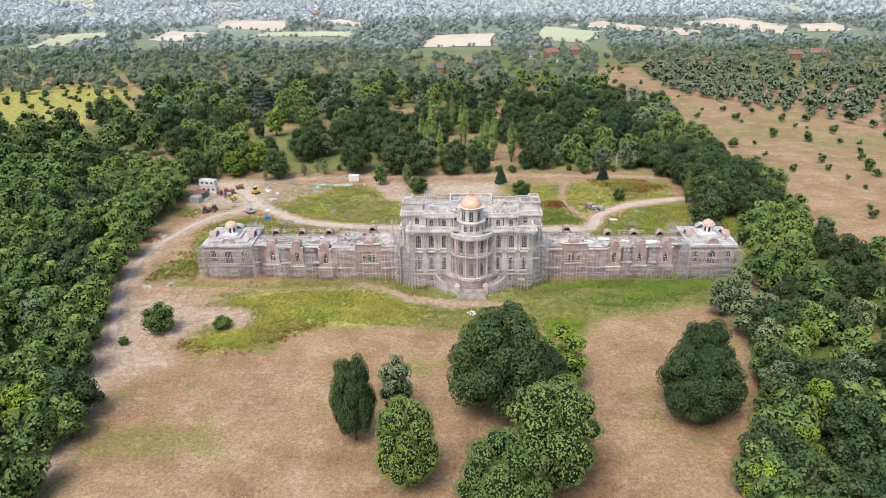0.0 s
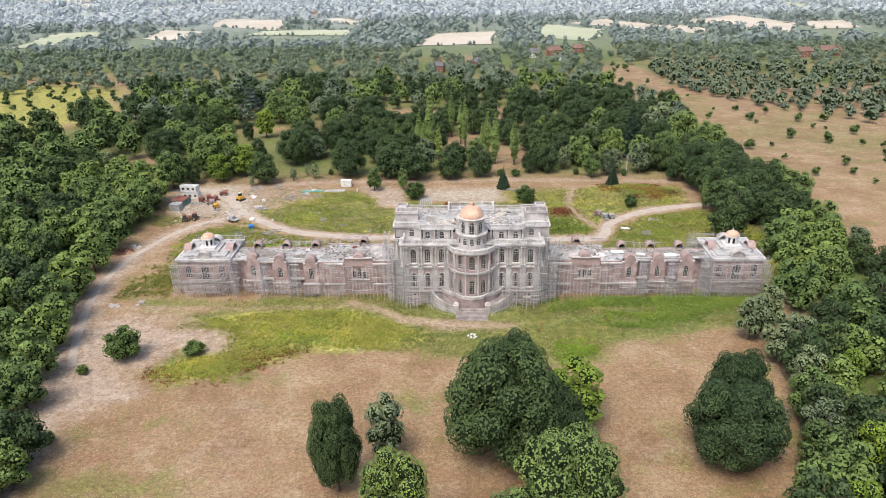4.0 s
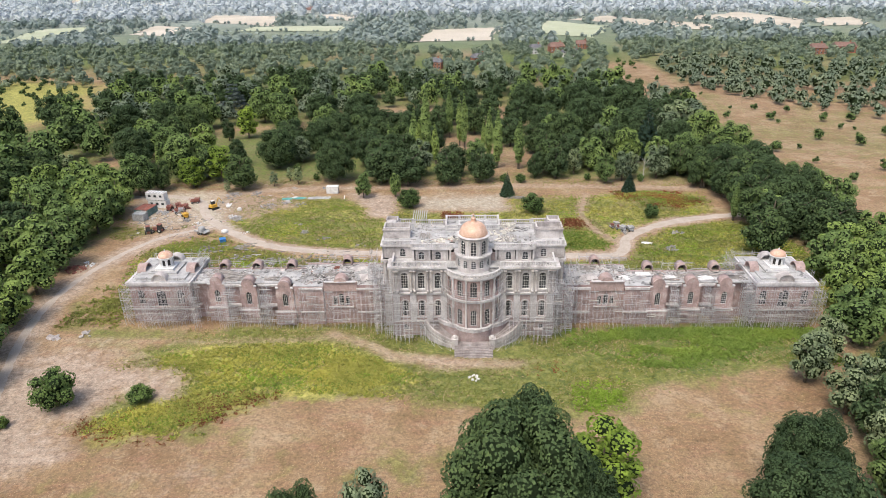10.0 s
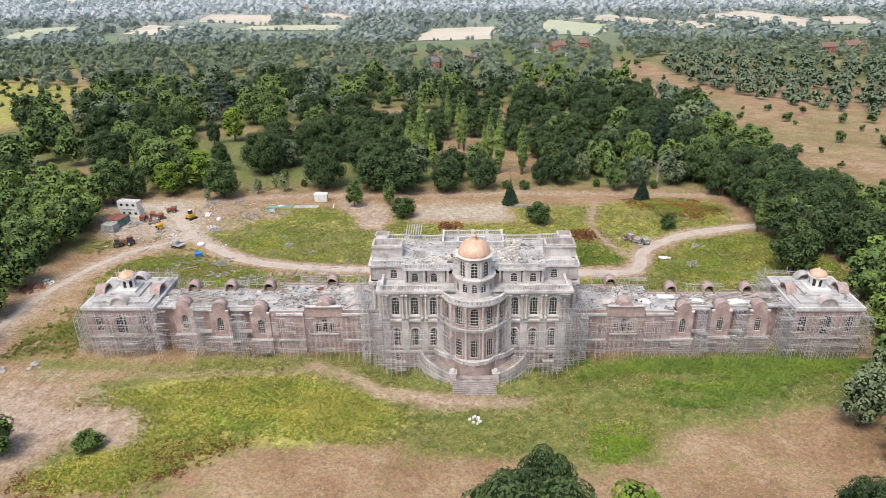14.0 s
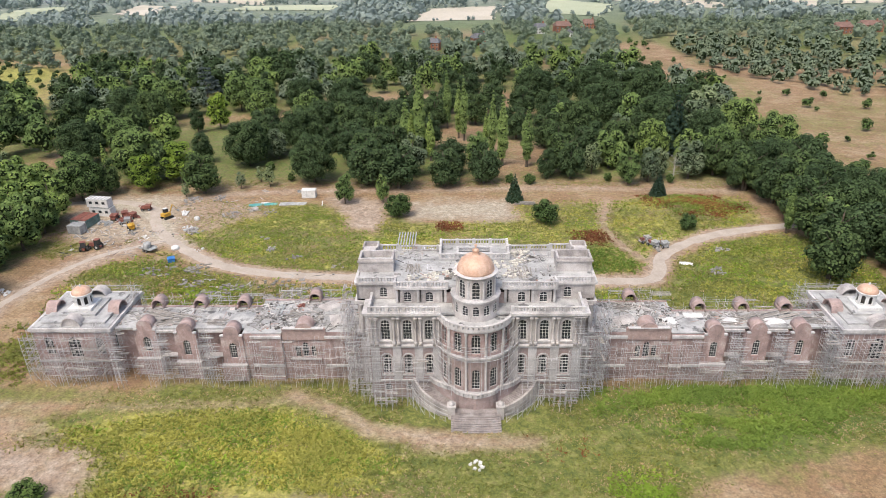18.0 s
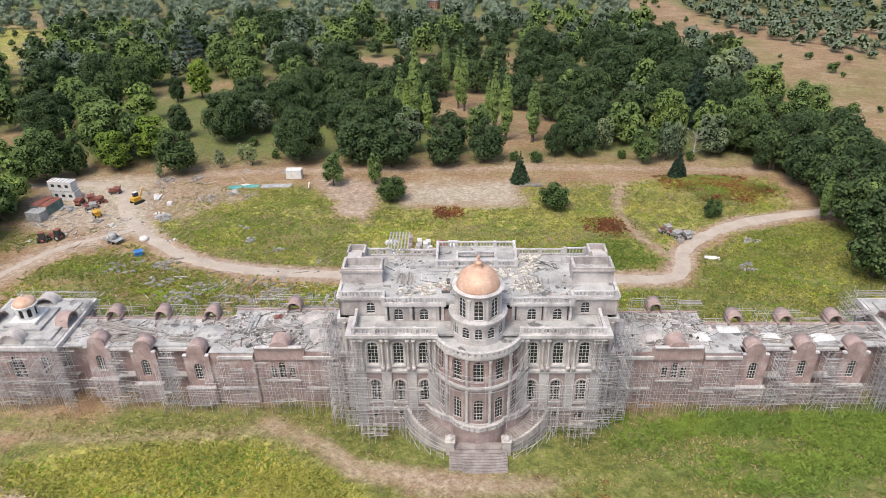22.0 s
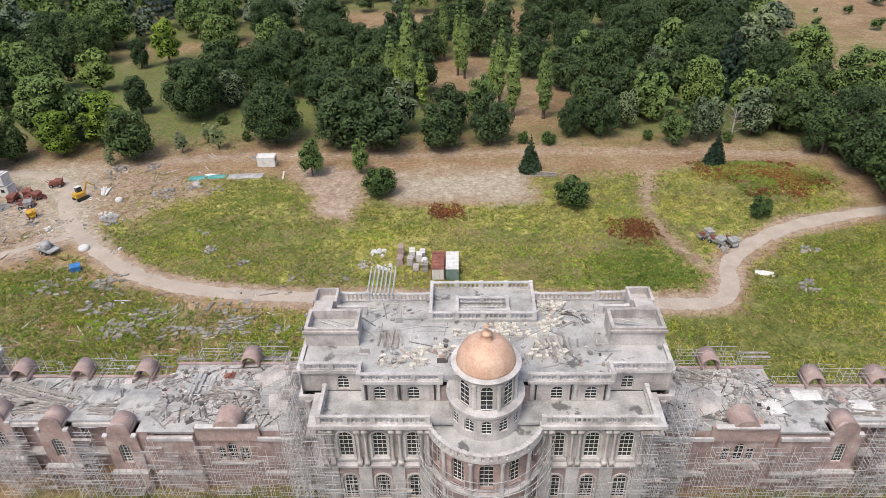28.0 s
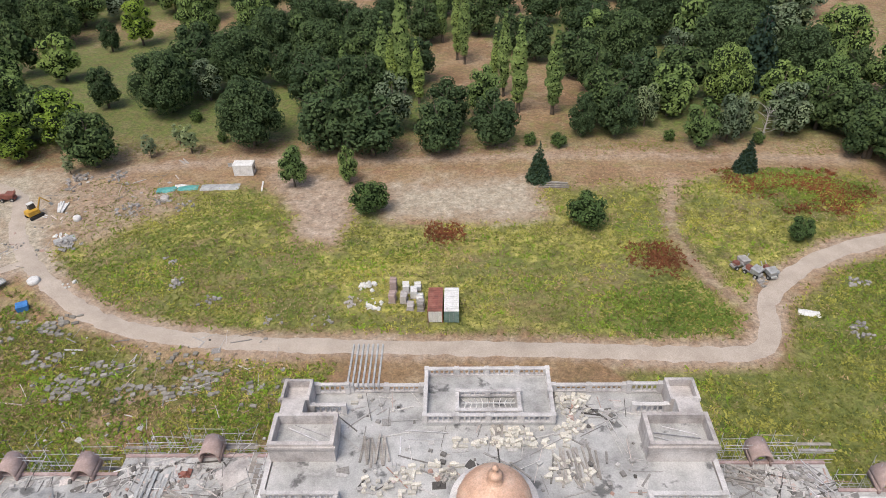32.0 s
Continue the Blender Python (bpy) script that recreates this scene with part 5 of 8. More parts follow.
SLATE = stained("grey_roof_slates", (0.15, 0.15, 0.16), (0.09, 0.09, 0.1), (0.22, 0.22, 0.23), 0.5)


def house(x, y, turn, w=14, d=8, h=5.5, roof=None, wall=None, label="brick house with a red tiled roof among trees"):
    e = thing("house", label, "house", at=Matrix.Translation((x, y, ground_z(x, y))) @ Matrix.Rotation(turn, 4, 'Z'))
    Mesh().box(-w / 2, w / 2, -d / 2, d / 2, -1, h).make("wall", wall or BRICKRED, e)
    r = h + d * 0.42
    o = 0.5
    v = [(-w / 2 - o, -d / 2 - o, h), (w / 2 + o, -d / 2 - o, h), (w / 2 + o, d / 2 + o, h), (-w / 2 - o, d / 2 + o, h), (-w / 2 + 1.5, 0, r), (w / 2 - 1.5, 0, r)]
    Mesh().add(v, [(0, 1, 5, 4), (2, 3, 4, 5), (1, 2, 5), (3, 0, 4), (3, 2, 1, 0)]).make("roof", roof or ROOF_TILE, e)
    Mesh().box(w * 0.2, w * 0.2 + 1.2, -0.6, 0.6, h + 1, r + 1.4).make("chimney", BRICKRED, e)
    fr = Mesh().box(-0.7, 0.7, -0.06, 0.06, 0, 1.4).data("window", WHITE)
    pn = Mesh().box(-0.58, 0.58, -0.09, -0.065, 0.12, 1.28).data("pane", GLASS)
    for i in range(4):
        for z in (1.0, 3.6):
            q = share("window", fr, e, pose(-w / 2 + w * (i + 0.5) / 4, -d / 2 - 0.07, z))
            share("pane", pn, q, Matrix())
    return e


house(92, 560, 0.2, 15, 9, 6)
house(122, 590, -0.1, 14, 9, 5)
house(70, 548, 0.3, 12, 8, 6, SLATE, WHITE, "white rendered house with a slate roof")
house(100, 520, 0.1, 16, 8, 4, SLATE, WHITE, "low white house with a slate roof among trees")
house(13, 470, 0.4, 14, 8, 6, SLATE, BRICKRED, "brick house with a dark slate roof among trees")
house(-25, 440, -0.2, 12, 8, 6, SLATE, BRICKRED, "brick house with a dark slate roof among trees")
house(330, 520, 0.2, 16, 9, 6)
house(360, 530, -0.2, 20, 9, 6)
for k in range(26):
    hx, hy = frs.uniform(-400, 0), frs.uniform(1150, 1500)
    house(hx, hy, frs.uniform(-0.6, 0.6), 16, 10, 6, ROOF_TILE if k % 2 else SLATE, WHITE, "distant white village house")["group"] = "village houses"


# ---------- the mansion ----------
mansion = thing("mansion", "unfinished pink and grey stone mansion with a copper dome", "mansion")


def plane_map(y, s=1):
    """Wall facing -y: u runs along x."""
    return lambda u, v, d: (u, y + d, v)


def side_map(x, s):
    """Wall facing s along x: u runs along y."""
    return lambda u, v, d: (x - s * d, u, v)


def round_map(cx, cy, r):
    """Curved wall: u is an angle in radians from straight ahead (-y)."""
    return lambda u, v, d: (cx + (r - d) * math.sin(u), cy - (r - d) * math.cos(u), v)


def rect(m, mp, u0, u1, v0, v1, step=None, d=0.0):
    n = 1 if step is None else max(1, int(math.ceil((u1 - u0) / step)))
    for i in range(n):
        a, b = u0 + (u1 - u0) * i / n, u0 + (u1 - u0) * (i + 1) / n
        m.add([mp(a, v0, d), mp(b, v0, d), mp(b, v1, d), mp(a, v1, d)], [(0, 1, 2, 3)])


def cell(m, mp, u0, u1, v0, v1, cu, sill, w, h, reveal=0.45, ku=1.0, step=None, n=8):
    """A stretch of wall with an arched opening through it. ku: units of u in a metre."""
    hw = w / 2 * ku
    spring = sill + h - w / 2
    rect(m, mp, u0, u1, v0, sill, step)
    rect(m, mp, u0, cu - hw, sill, spring, step)
    rect(m, mp, cu + hw, u1, sill, spring, step)
    angles = [math.pi * i / n for i in range(n + 1)]
    angles += [math.atan2(v1 - spring, (u1 - cu) / ku), math.atan2(v1 - spring, (u0 - cu) / ku)]
    angles = sorted(set(round(a, 6) for a in angles), reverse=True)
    arc, out = [], []
    for a in angles:
        c, s = math.cos(a), math.sin(a)
        arc.append((cu + hw * c, spring + w / 2 * s))
        ks = [(v1 - spring) / s] if s > 1e-5 else []
        if c > 1e-5:
            ks.append((u1 - cu) / ku / c)
        if c < -1e-5:
            ks.append((u0 - cu) / ku / c)
        k = min(ks)
        out.append((cu + k * c * ku, spring + k * s))
    for i in range(len(arc) - 1):
        m.add([mp(*arc[i], 0), mp(*arc[i + 1], 0), mp(*out[i + 1], 0), mp(*out[i], 0)], [(0, 1, 2, 3)])
    edge = [(cu - hw, sill)] + arc + [(cu + hw, sill)]
    for i in range(len(edge)):
        p, q = edge[i], edge[(i + 1) % len(edge)]
        m.add([mp(*p, 0), mp(*q, 0), mp(*q, reveal), mp(*p, reveal)], [(0, 1, 2, 3)])


def window_data(w, h, bars=2, rails=4):
    """The frame and the pane of an arched window, standing on its sill."""
    spring = h - w / 2
    f = Mesh()
    t = 0.07
    f.box(-w / 2, -w / 2 + t, -0.06, 0.06, 0, spring)
    f.box(w / 2 - t, w / 2, -0.06, 0.06, 0, spring)
    f.box(-w / 2 + t, w / 2 - t, -0.06, 0.06, 0, t)
    f.box(-w / 2 + t, w / 2 - t, -0.055, 0.055, spring - t / 2, spring + t / 2)
    f.vault(0, -0.06, 0.06, spring, w / 2, t, 10)
    for i in range(bars):
        x = -w / 2 + w * (i + 1) / (bars + 1)
        top = spring + math.sqrt(max(0, (w / 2) ** 2 - x * x)) - 0.02
        f.box(x - 0.022, x + 0.022, -0.045, 0.045, t, top)
    for i in range(rails):
        z = spring * (i + 1) / (rails + 1)
        f.box(-w / 2 + t, w / 2 - t, -0.05, 0.05, z - 0.02, z + 0.02)
    p = Mesh()
    k = 10
    ring = [(-w / 2 + 0.03, 0.03), (-w / 2 + 0.03, spring)] + [((w / 2 - 0.03) * math.cos(math.pi * (1 - i / k)), spring + (w / 2 - 0.03) * math.sin(math.pi * (1 - i / k))) for i in range(1, k)] + [(w / 2 - 0.03, spring), (w / 2 - 0.03, 0.03)]
    n = len(ring)
    p.add([(x, -0.01, z) for x, z in ring] + [(x, 0.01, z) for x, z in ring],
          [tuple(range(n)), tuple(reversed(range(n, 2 * n)))] + [(i, (i + 1) % n, n + (i + 1) % n, n + i) for i in range(n)])
    return f.data("window", WHITE), p.data("pane", GLASS)


WINDOWS = {}


def window(w, h, at, bars=2, rails=4, label=""):
    key = (w, h, bars, rails)
    if key not in WINDOWS:
        WINDOWS[key] = window_data(*key)
    f, p = WINDOWS[key]
    ob = share("window", f, mansion, at, label)
    share("pane", p, ob, Matrix())


def front_at(x, y, z):
    return pose(x, y, z)


def baluster_row(m, p, q, z, h=1.0, gap=0.55, pier=3.2, first=True):
    """A stone balustrade from p to q: base, rail, piers and balusters."""
    p, q = Vector((*p, 0)), Vector((*q, 0))
    d = q - p
    L = d.length
    a = math.atan2(d.y, d.x)
    mid = (p + q) / 2
    m.block((mid.x, mid.y, z + 0.09), (L - 0.3, 0.36, 0.18), a)
    m.block((mid.x, mid.y, z + h - 0.09), (L - 0.3, 0.40, 0.18), a)
    n = max(1, round(L / pier))
    for i in range(0 if first else 1, n + 1):
        c = p + d * (i / n)
        m.block((c.x, c.y, z + h / 2 + 0.04), (0.5, 0.5, h + 0.08), a)
    k = max(1, round(L / gap))
    for i in range(k):
        c = p + d * ((i + 0.5) / k)
        m.block((c.x, c.y, z + h / 2), (0.17, 0.17, h - 0.36), a + 0.78)


def balustrade(points, z, h=1.0, closed=False):
    pts = list(points) + ([points[0]] if closed else [])
    for n, (p, q) in enumerate(zip(pts[:-1], pts[1:])):
        m = Mesh()
        baluster_row(m, p, q, z, h, first=n == 0 and not closed)
        m.make("balustrade", TRIM, mansion, "pale stone balustrade")


# --- the central block ---
FY = -17.0
COLS = (8.2, 12.1, 16.0)
mp = plane_map(FY)
for s in (-1, 1):
    m, lower = Mesh(), Mesh()
    edges = (6.0, 10.15, 14.05, 19.0)
    for c, a, b in zip(COLS, edges[:-1], edges[1:]):
        u0, u1 = sorted((s * a, s * b))
        cell(lower, mp, u0, u1, 0, 3.9, s * c, 1.5, 1.3, 1.5)
        window(1.3, 1.5, front_at(s * c, FY + 0.3, 1.5), 1, 1)
        cell(lower, mp, u0, u1, 3.9, 11.2, s * c, 5.25, 1.5, 4.1)
        window(1.5, 4.1, front_at(s * c, FY + 0.3, 5.25))
        cell(m, mp, u0, u1, 11.2, 17.8, s * c, 12.5, 1.6, 4.1)
        window(1.6, 4.1, front_at(s * c, FY + 0.3, 12.5))
    for top, bot, mm in ((17.8, 11.2, m), (11.2, 0, lower)):
        rect(mm, side_map(s * 19.0, s), FY, -12.5, bot, top)
    lower.make("wall", PINK, mansion, "pink rendered lower front wall")
    m.make("wall", STONE, mansion, "pale stone upper front wall")
# near-black sheet behind the front windows, painted as the rooms' shade
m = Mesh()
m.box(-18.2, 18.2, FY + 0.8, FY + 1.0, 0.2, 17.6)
m.make("inner_wall", DARK, mansion, "near-black sheet standing for the unlit interior")
m = Mesh()
for s in (-1, 1):
    x0, x1 = s * 6.0, s * 19.0
    for z, h, pr in ((3.7, 0.35, 0.3), (11.0, 0.35, 0.35), (11.35, 0.3, 0.6), (17.5, 0.45, 0.45), (17.95, 0.5, 0.85)):
        m.box(x0, x1 + s * pr, FY - pr, FY - 0.004, z, z + h)
        m.box(x1 + s * 0.004, x1 + s * pr, FY, -12.6, z, z + h)
m.split("cornice", TRIM, mansion, "projecting pale stone cornice")
for s in (-1, 1):
    for xc in (6.9, 10.15, 14.05, 18.0):
        for dx in (-0.42, 0.42):
            m = Mesh()
            x = s * (xc + dx)
            m.box(x - 0.3, x + 0.3, FY - 0.7, FY - 0.005, 11.66, 12.5)
            m.lathe(x, FY - 0.38, [(0.27, 12.5), (0.20, 12.62), (0.17, 13.2), (0.155, 16.3), (0.15, 16.5), (0.24, 16.75), (0.28, 17.0)], 10)
            m.box(x - 0.34, x + 0.34, FY - 0.72, FY - 0.005, 17.0, 17.5)
            m.make("column", STONE, mansion, "pale grey stone column", True)
        m = Mesh()
        m.box(s * (xc - 0.75), s * (xc + 0.75), FY - 0.28, FY - 0.005, 4.06, 10.99)
        m.make("pilaster", TRIM, mansion)
# window surrounds
for s in (-1, 1):
    for c in COLS:
        for z, h in ((5.25, 4.3), (12.5, 4.3)):
            x = s * c
            m = Mesh()
            m.box(x - 1.12, x - 0.9, FY - 0.14, FY - 0.004, z, z + h - 0.9)
            m.box(x + 0.9, x + 1.12, FY - 0.14, FY - 0.004, z, z + h - 0.9)
            m.vault(x, FY - 0.14, FY - 0.004, z + h - 0.9, 1.12, 0.22, 10)
            m.box(x - 1.12, x + 1.12, FY - 0.26, FY - 0.004, z - 0.3, z)
            m.make("window_surround", TRIM, mansion)

# terrace over the front range and the attic behind it
m = Mesh()
m.box(-18.9, 18.9, FY + 0.1, -12.0, 17.7, 18.1)
m.make("terrace", CONCRETE, mansion, "grey concrete terrace slab")
balustrade([(-18.6, -12.6), (-18.6, FY - 0.35), (-6.4, FY - 0.35)], 18.45, 1.15)
balustrade([(18.6, -12.6), (18.6, FY - 0.35), (6.4, FY - 0.35)], 18.45, 1.15)
AY, AY2 = -13.6, -11.8
for s in (-1, 1):
    m = Mesh()
    for c, a, b, y in ((8.2, 5.2, 10.2, AY), (12.1, 10.2, 14.2, AY), (16.6, 14.2, 21.3, AY2)):
        u0, u1 = sorted((s * a, s * b))
        cell(m, plane_map(y), u0, u1, 18.0, 21.5, s * c, 18.25, 1.4, 2.1)
        window(1.4, 2.1, front_at(s * c, y + 0.3, 18.25), 1, 2)
    rect(m, side_map(s * 14.2, s), AY, AY2, 18.0, 21.5)
    m.make("attic_wall", STONE, mansion, "pale stone attic wall")
# black backing sheets give the attic windows their inner darkness
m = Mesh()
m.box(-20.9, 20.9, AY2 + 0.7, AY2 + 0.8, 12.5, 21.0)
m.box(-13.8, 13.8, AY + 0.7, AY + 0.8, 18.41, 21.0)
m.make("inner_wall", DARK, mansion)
m = Mesh()
for s in (-1, 1):
    m.box(s * 4.8, s * 14.45, AY - 0.4, AY - 0.004, 21.05, 21.5)
    m.box(s * 14.21, s * 21.6, AY2 - 0.4, AY2 - 0.004, 21.05, 21.5)
    for xx in (5.3, 10.2, 14.0):
        m.box(s * (xx - 0.18), s * (xx + 0.18), AY - 0.2, AY - 0.003, 18.42, 21.05)
m.split("cornice", TRIM, mansion)
for s in (-1, 1):
    for xx in (5.75, 9.75, 13.6):
        m = Mesh()
        m.tube((s * xx, AY - 0.12, 18.45), (s * xx, AY - 0.12, 20.95), 0.1, 8)
        m.lathe(s * xx, AY - 0.12, [(0.1, 20.7), (0.19, 20.8), (0.19, 21.04)], 8)
        m.make("downpipe", DARK, mansion, "dark iron downpipe with a hopper head")
# flanks and rear of the block
for s in (-1, 1):
    m = Mesh()
    mp = side_map(s * 21.3, s)
    for k in range(4):
        u0 = -12.5 + 3.5 * k
        cell(m, mp, u0, u0 + 3.5, 3.9, 11.2, u0 + 1.75, 5.4, 1.6, 3.6)
        cell(m, mp, u0, u0 + 3.5, 11.2, 21.5, u0 + 1.75, 12.5, 1.6, 3.8)
        for zz, hh in ((5.4, 3.6), (12.5, 3.8)):
            window(1.6, hh, pose(s * 21.0, u0 + 1.75, zz, 0, 0, 90 * s), 2, 4)
    rect(m, mp, -12.5, 1.5, 0, 3.9)
    rect(m, plane_map(-12.5), *sorted((s * 19.0, s * 21.3)), 0, 18.0)
    m.make("wall", STONE, mansion, "grey stone flank wall")
m = Mesh()
m.box(-21.3, 21.3, 1.15, 1.5, 0, 21.5)
m.make("wall", STONE, mansion, "grey stone rear wall")
m = Mesh()
for s in (-1, 1):
    for z in (11.0, 17.5):
        m.box(s * 21.304, s * 21.8, -12.9, 1.8, z, z + 0.6)
        m.box(s * 19.0, s * 21.3, -12.9, -12.504, z, z + 0.6)
    m.box(s * 21.304, s * 21.8, -11.9, 1.8, 21.0, 21.5)
    for dx in (0.5, 1.5):
        m.lathe(s * (19.2 + dx), -12.9, [(0.36, 11.7), (0.28, 12.3), (0.25, 16.5), (0.38, 17.2), (0.38, 17.5)], 10)
m.split("cornice", TRIM, mansion)
m = Mesh()
m.box(-21.2, 21.2, AY2 + 0.1, 1.4, 21.0, 21.35)
m.box(-14.1, 14.1, AY + 0.1, AY2 + 0.1, 21.0, 21.346)
m.make("roof", CONCRETE, mansion, "flat grey concrete roof strewn with rubble")
balustrade([(-21.0, AY2 - 0.1), (-14.3, AY2 - 0.1), (-14.3, AY - 0.1), (-5.0, AY - 0.1)], 21.5, 1.0)
balustrade([(21.0, AY2 - 0.1), (14.3, AY2 - 0.1), (14.3, AY - 0.1), (5.0, AY - 0.1)], 21.5, 1.0)
balustrade([(-14.5, 1.25), (-7.0, 1.25)], 21.5, 1.0)
balustrade([(14.5, 1.25), (7.0, 1.25)], 21.5, 1.0)
# walls closing the gap between attic and drum
for s in (-1, 1):
    m = Mesh()
    m.box(s * 3.3, s * 5.2, AY + 0.05, AY + 0.35, 17.33, 20.2)
    m.make("link_wall", PINK, mansion, "pinkish wall beside the drum")
# raised rear terrace with its light well
m = Mesh()
m.box(-6.7, 6.7, 1.504, 3.5, 0, 21.35)
m.make("rear_bay", STONE, mansion, "projecting rear bay of pale stone")
m = Mesh()
m.box(-6.7, -3.2, -3.3, 3.5, 21.36, 21.75)
m.box(3.2, 6.7, -3.3, 3.5, 21.36, 21.75)
m.box(-3.2, 3.2, -3.3, -2.3, 21.36, 21.75)
m.box(-3.2, 3.2, 0.4, 3.5, 21.36, 21.75)
m.split("rear_terrace", CONCRETE, mansion, "raised grey concrete roof terrace")
balustrade([(-6.5, -3.1), (6.5, -3.1), (6.5, 3.3), (-6.5, 3.3)], 21.75, 1.1, True)
balustrade([(-3.2, -2.2), (3.2, -2.2), (3.2, 0.4), (-3.2, 0.4)], 21.75, 0.8, True)
m = Mesh()
for i in range(9):
    x = -2.8 + 0.7 * i
    m.tube((x, -2.0, 21.5), (x * 0.8, -0.9, 22.0), 0.05)
    m.tube((x * 0.8, -0.9, 22.0), (x, 0.2, 21.5), 0.05)
m.tube((-2.8, -0.9, 22.0), (2.8, -0.9, 22.0), 0.06)
m.make("skylight_frame", WHITE, mansion, "white skylight frame in the light well")
# rooftop pavilions at the corners
for s in (-1, 1):
    m = Mesh()
    x0, x1 = sorted((s * 15.0, s * 21.4))
    for a, b, c, d in ((x0, x1, -7.7, -7.3), (x0, x1, -4.2, -3.8), (x0, x0 + 0.4, -7.3, -4.2), (x1 - 0.4, x1, -7.3, -4.2)):
        m.box(a, b, c, d, 21.36, 24.0)
    m.box(x0 - 0.2, x1 + 0.2, -7.9, -7.704, 23.4, 23.7)
    m.make("rooftop_pavilion", STONE, mansion, "roofless square stone turret on the roof corner")
    m = Mesh()
    m.box(x0 + 0.4, x1 - 0.4, -7.3, -4.2, 22.5, 22.7)
    m.make("turret_floor", CONCRETE, mansion)
    m = Mesh()
    y0, y1 = sorted((s * 18.4, s * 21.4))
    for a, b, c, d in ((y0, y1, -1.8, -1.5), (y0, y1, 0.8, 1.1), (y0, y0 + 0.3, -1.5, 0.8), (y1 - 0.3, y1, -1.5, 0.8)):
        m.box(a, b, c, d, 21.36, 23.6)
    m.box(y0 + 0.3, y1 - 0.3, -1.5, 0.8, 21.36, 22.6)
    m.box(s * 18.7, s * 21.0, -3.79, -2.0, 21.36, 23.9)
    m.split("stair_head", STONE, mansion, "small stone stair head with an open top")
    m = Mesh()
    baluster_row(m, (s * 14.9, 1.1), (s * 18.2, 1.1), 21.5, 1.3)
    m.make("balustrade", TRIM, mansion)
    m = Mesh()
    baluster_row(m, (s * 14.9, -1.6), (s * 18.2, -1.6), 21.36, 1.3)
    m.make("balustrade", TRIM, mansion)

# --- the round tower ---
TX, TY, TR = 0.0, -14.8, 6.45
m, m1 = Mesh(), Mesh()
mp = round_map(TX, TY, TR)
step = radians(6)
for i in range(7):
    a0, a1 = radians(-105 + 30 * i), radians(-75 + 30 * i)
    c = (a0 + a1) / 2
    cell(m, mp, a0, a1, 3.9, 11.2, c, 4.9, 1.45, 4.1, 0.45, 1 / TR, step)
    cell(m1, mp, a0, a1, 11.2, 17.3, c, 12.1, 1.6, 4.1, 0.7, 1 / TR, step)
    for z, w, h, r in ((4.9, 1.45, 4.1, TR - 0.3), (12.1, 1.6, 4.1, TR - 0.55)):
        window(w, h, Matrix.Translation((TX + r * math.sin(c), TY - r * math.cos(c), z)) @ Matrix.Rotation(c, 4, 'Z'))
m.make("tower_wall", PINK, mansion, "curved pink rendered tower wall")
m1.make("tower_wall", BRICKPINK, mansion, "curved upper tower wall, pink and grey")
# dark curved sheet in the tower, coloured as unlit space
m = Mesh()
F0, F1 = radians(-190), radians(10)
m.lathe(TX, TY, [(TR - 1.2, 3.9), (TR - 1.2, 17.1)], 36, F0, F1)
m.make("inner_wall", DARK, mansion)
m = Mesh()
for z, h, pr in ((3.9, 0.5, 0.25), (10.9, 0.35, 0.3), (11.25, 0.3, 0.55), (16.6, 0.35, 0.3), (16.95, 0.4, 0.55)):
    m.lathe(TX, TY, [(TR + 0.004, z), (TR + pr, z), (TR + pr, z + h), (TR + 0.004, z + h)], 48, F0, F1)
m.split("cornice", TRIM, mansion)
m = Mesh()
for i in range(8):
    a = radians(-105 + 30 * i)
    for da in (0.0,):
        x, y = TX + (TR + 0.2) * math.sin(a + da), TY - (TR + 0.2) * math.cos(a + da)
        m.lathe(x, y, [(0.3, 11.56), (0.25, 12.0), (0.22, 15.9), (0.32, 16.3), (0.32, 16.6)], 8)
        m.lathe(x, y, [(0.3, 4.4), (0.24, 4.8), (0.22, 10.2), (0.3, 10.9)], 8)
m.split("half_column", TRIM, mansion, "slim stone half-column")
m = Mesh()
m.lathe(TX, TY, [(0.1, 17.1), (TR + 0.1, 17.1), (TR + 0.1, 17.32), (0.1, 17.32)], 48, cap=False)
m.make("tower_terrace", CONCRETE, mansion)
m = Mesh()
prev = None
for i in range(21):
    a = radians(-72 + 7.2 * i)
    p = (TX + (TR + 0.3) * math.sin(a), TY - (TR + 0.3) * math.cos(a))
    if prev:
        baluster_row(m, prev, p, 17.3, 0.8, 0.5, 9, False)
    prev = p
m.make("balustrade", TRIM, mansion)
# the two drums and the dome
m = Mesh()
R1, R2 = 4.15, 3.45
BAY = 2 * math.pi / 13
for i in range(13):
    a = BAY * i
    cell(m, round_map(TX, TY, R1), a - BAY / 2, a + BAY / 2, 17.3, 21.2, a, 18.35, 1.15, 2.0, 0.35, 1 / R1, step)
    window(1.15, 2.0, Matrix.Translation((TX + (R1 - 0.25) * math.sin(a), TY - (R1 - 0.25) * math.cos(a), 18.35)) @ Matrix.Rotation(a, 4, 'Z'), 1, 2)
m.lathe(TX, TY, [(R2, 21.2), (R1, 21.2)], 40, cap=False)
m.make("lower_drum", STONE, mansion, "pale round drum with small arched windows")
m = Mesh()
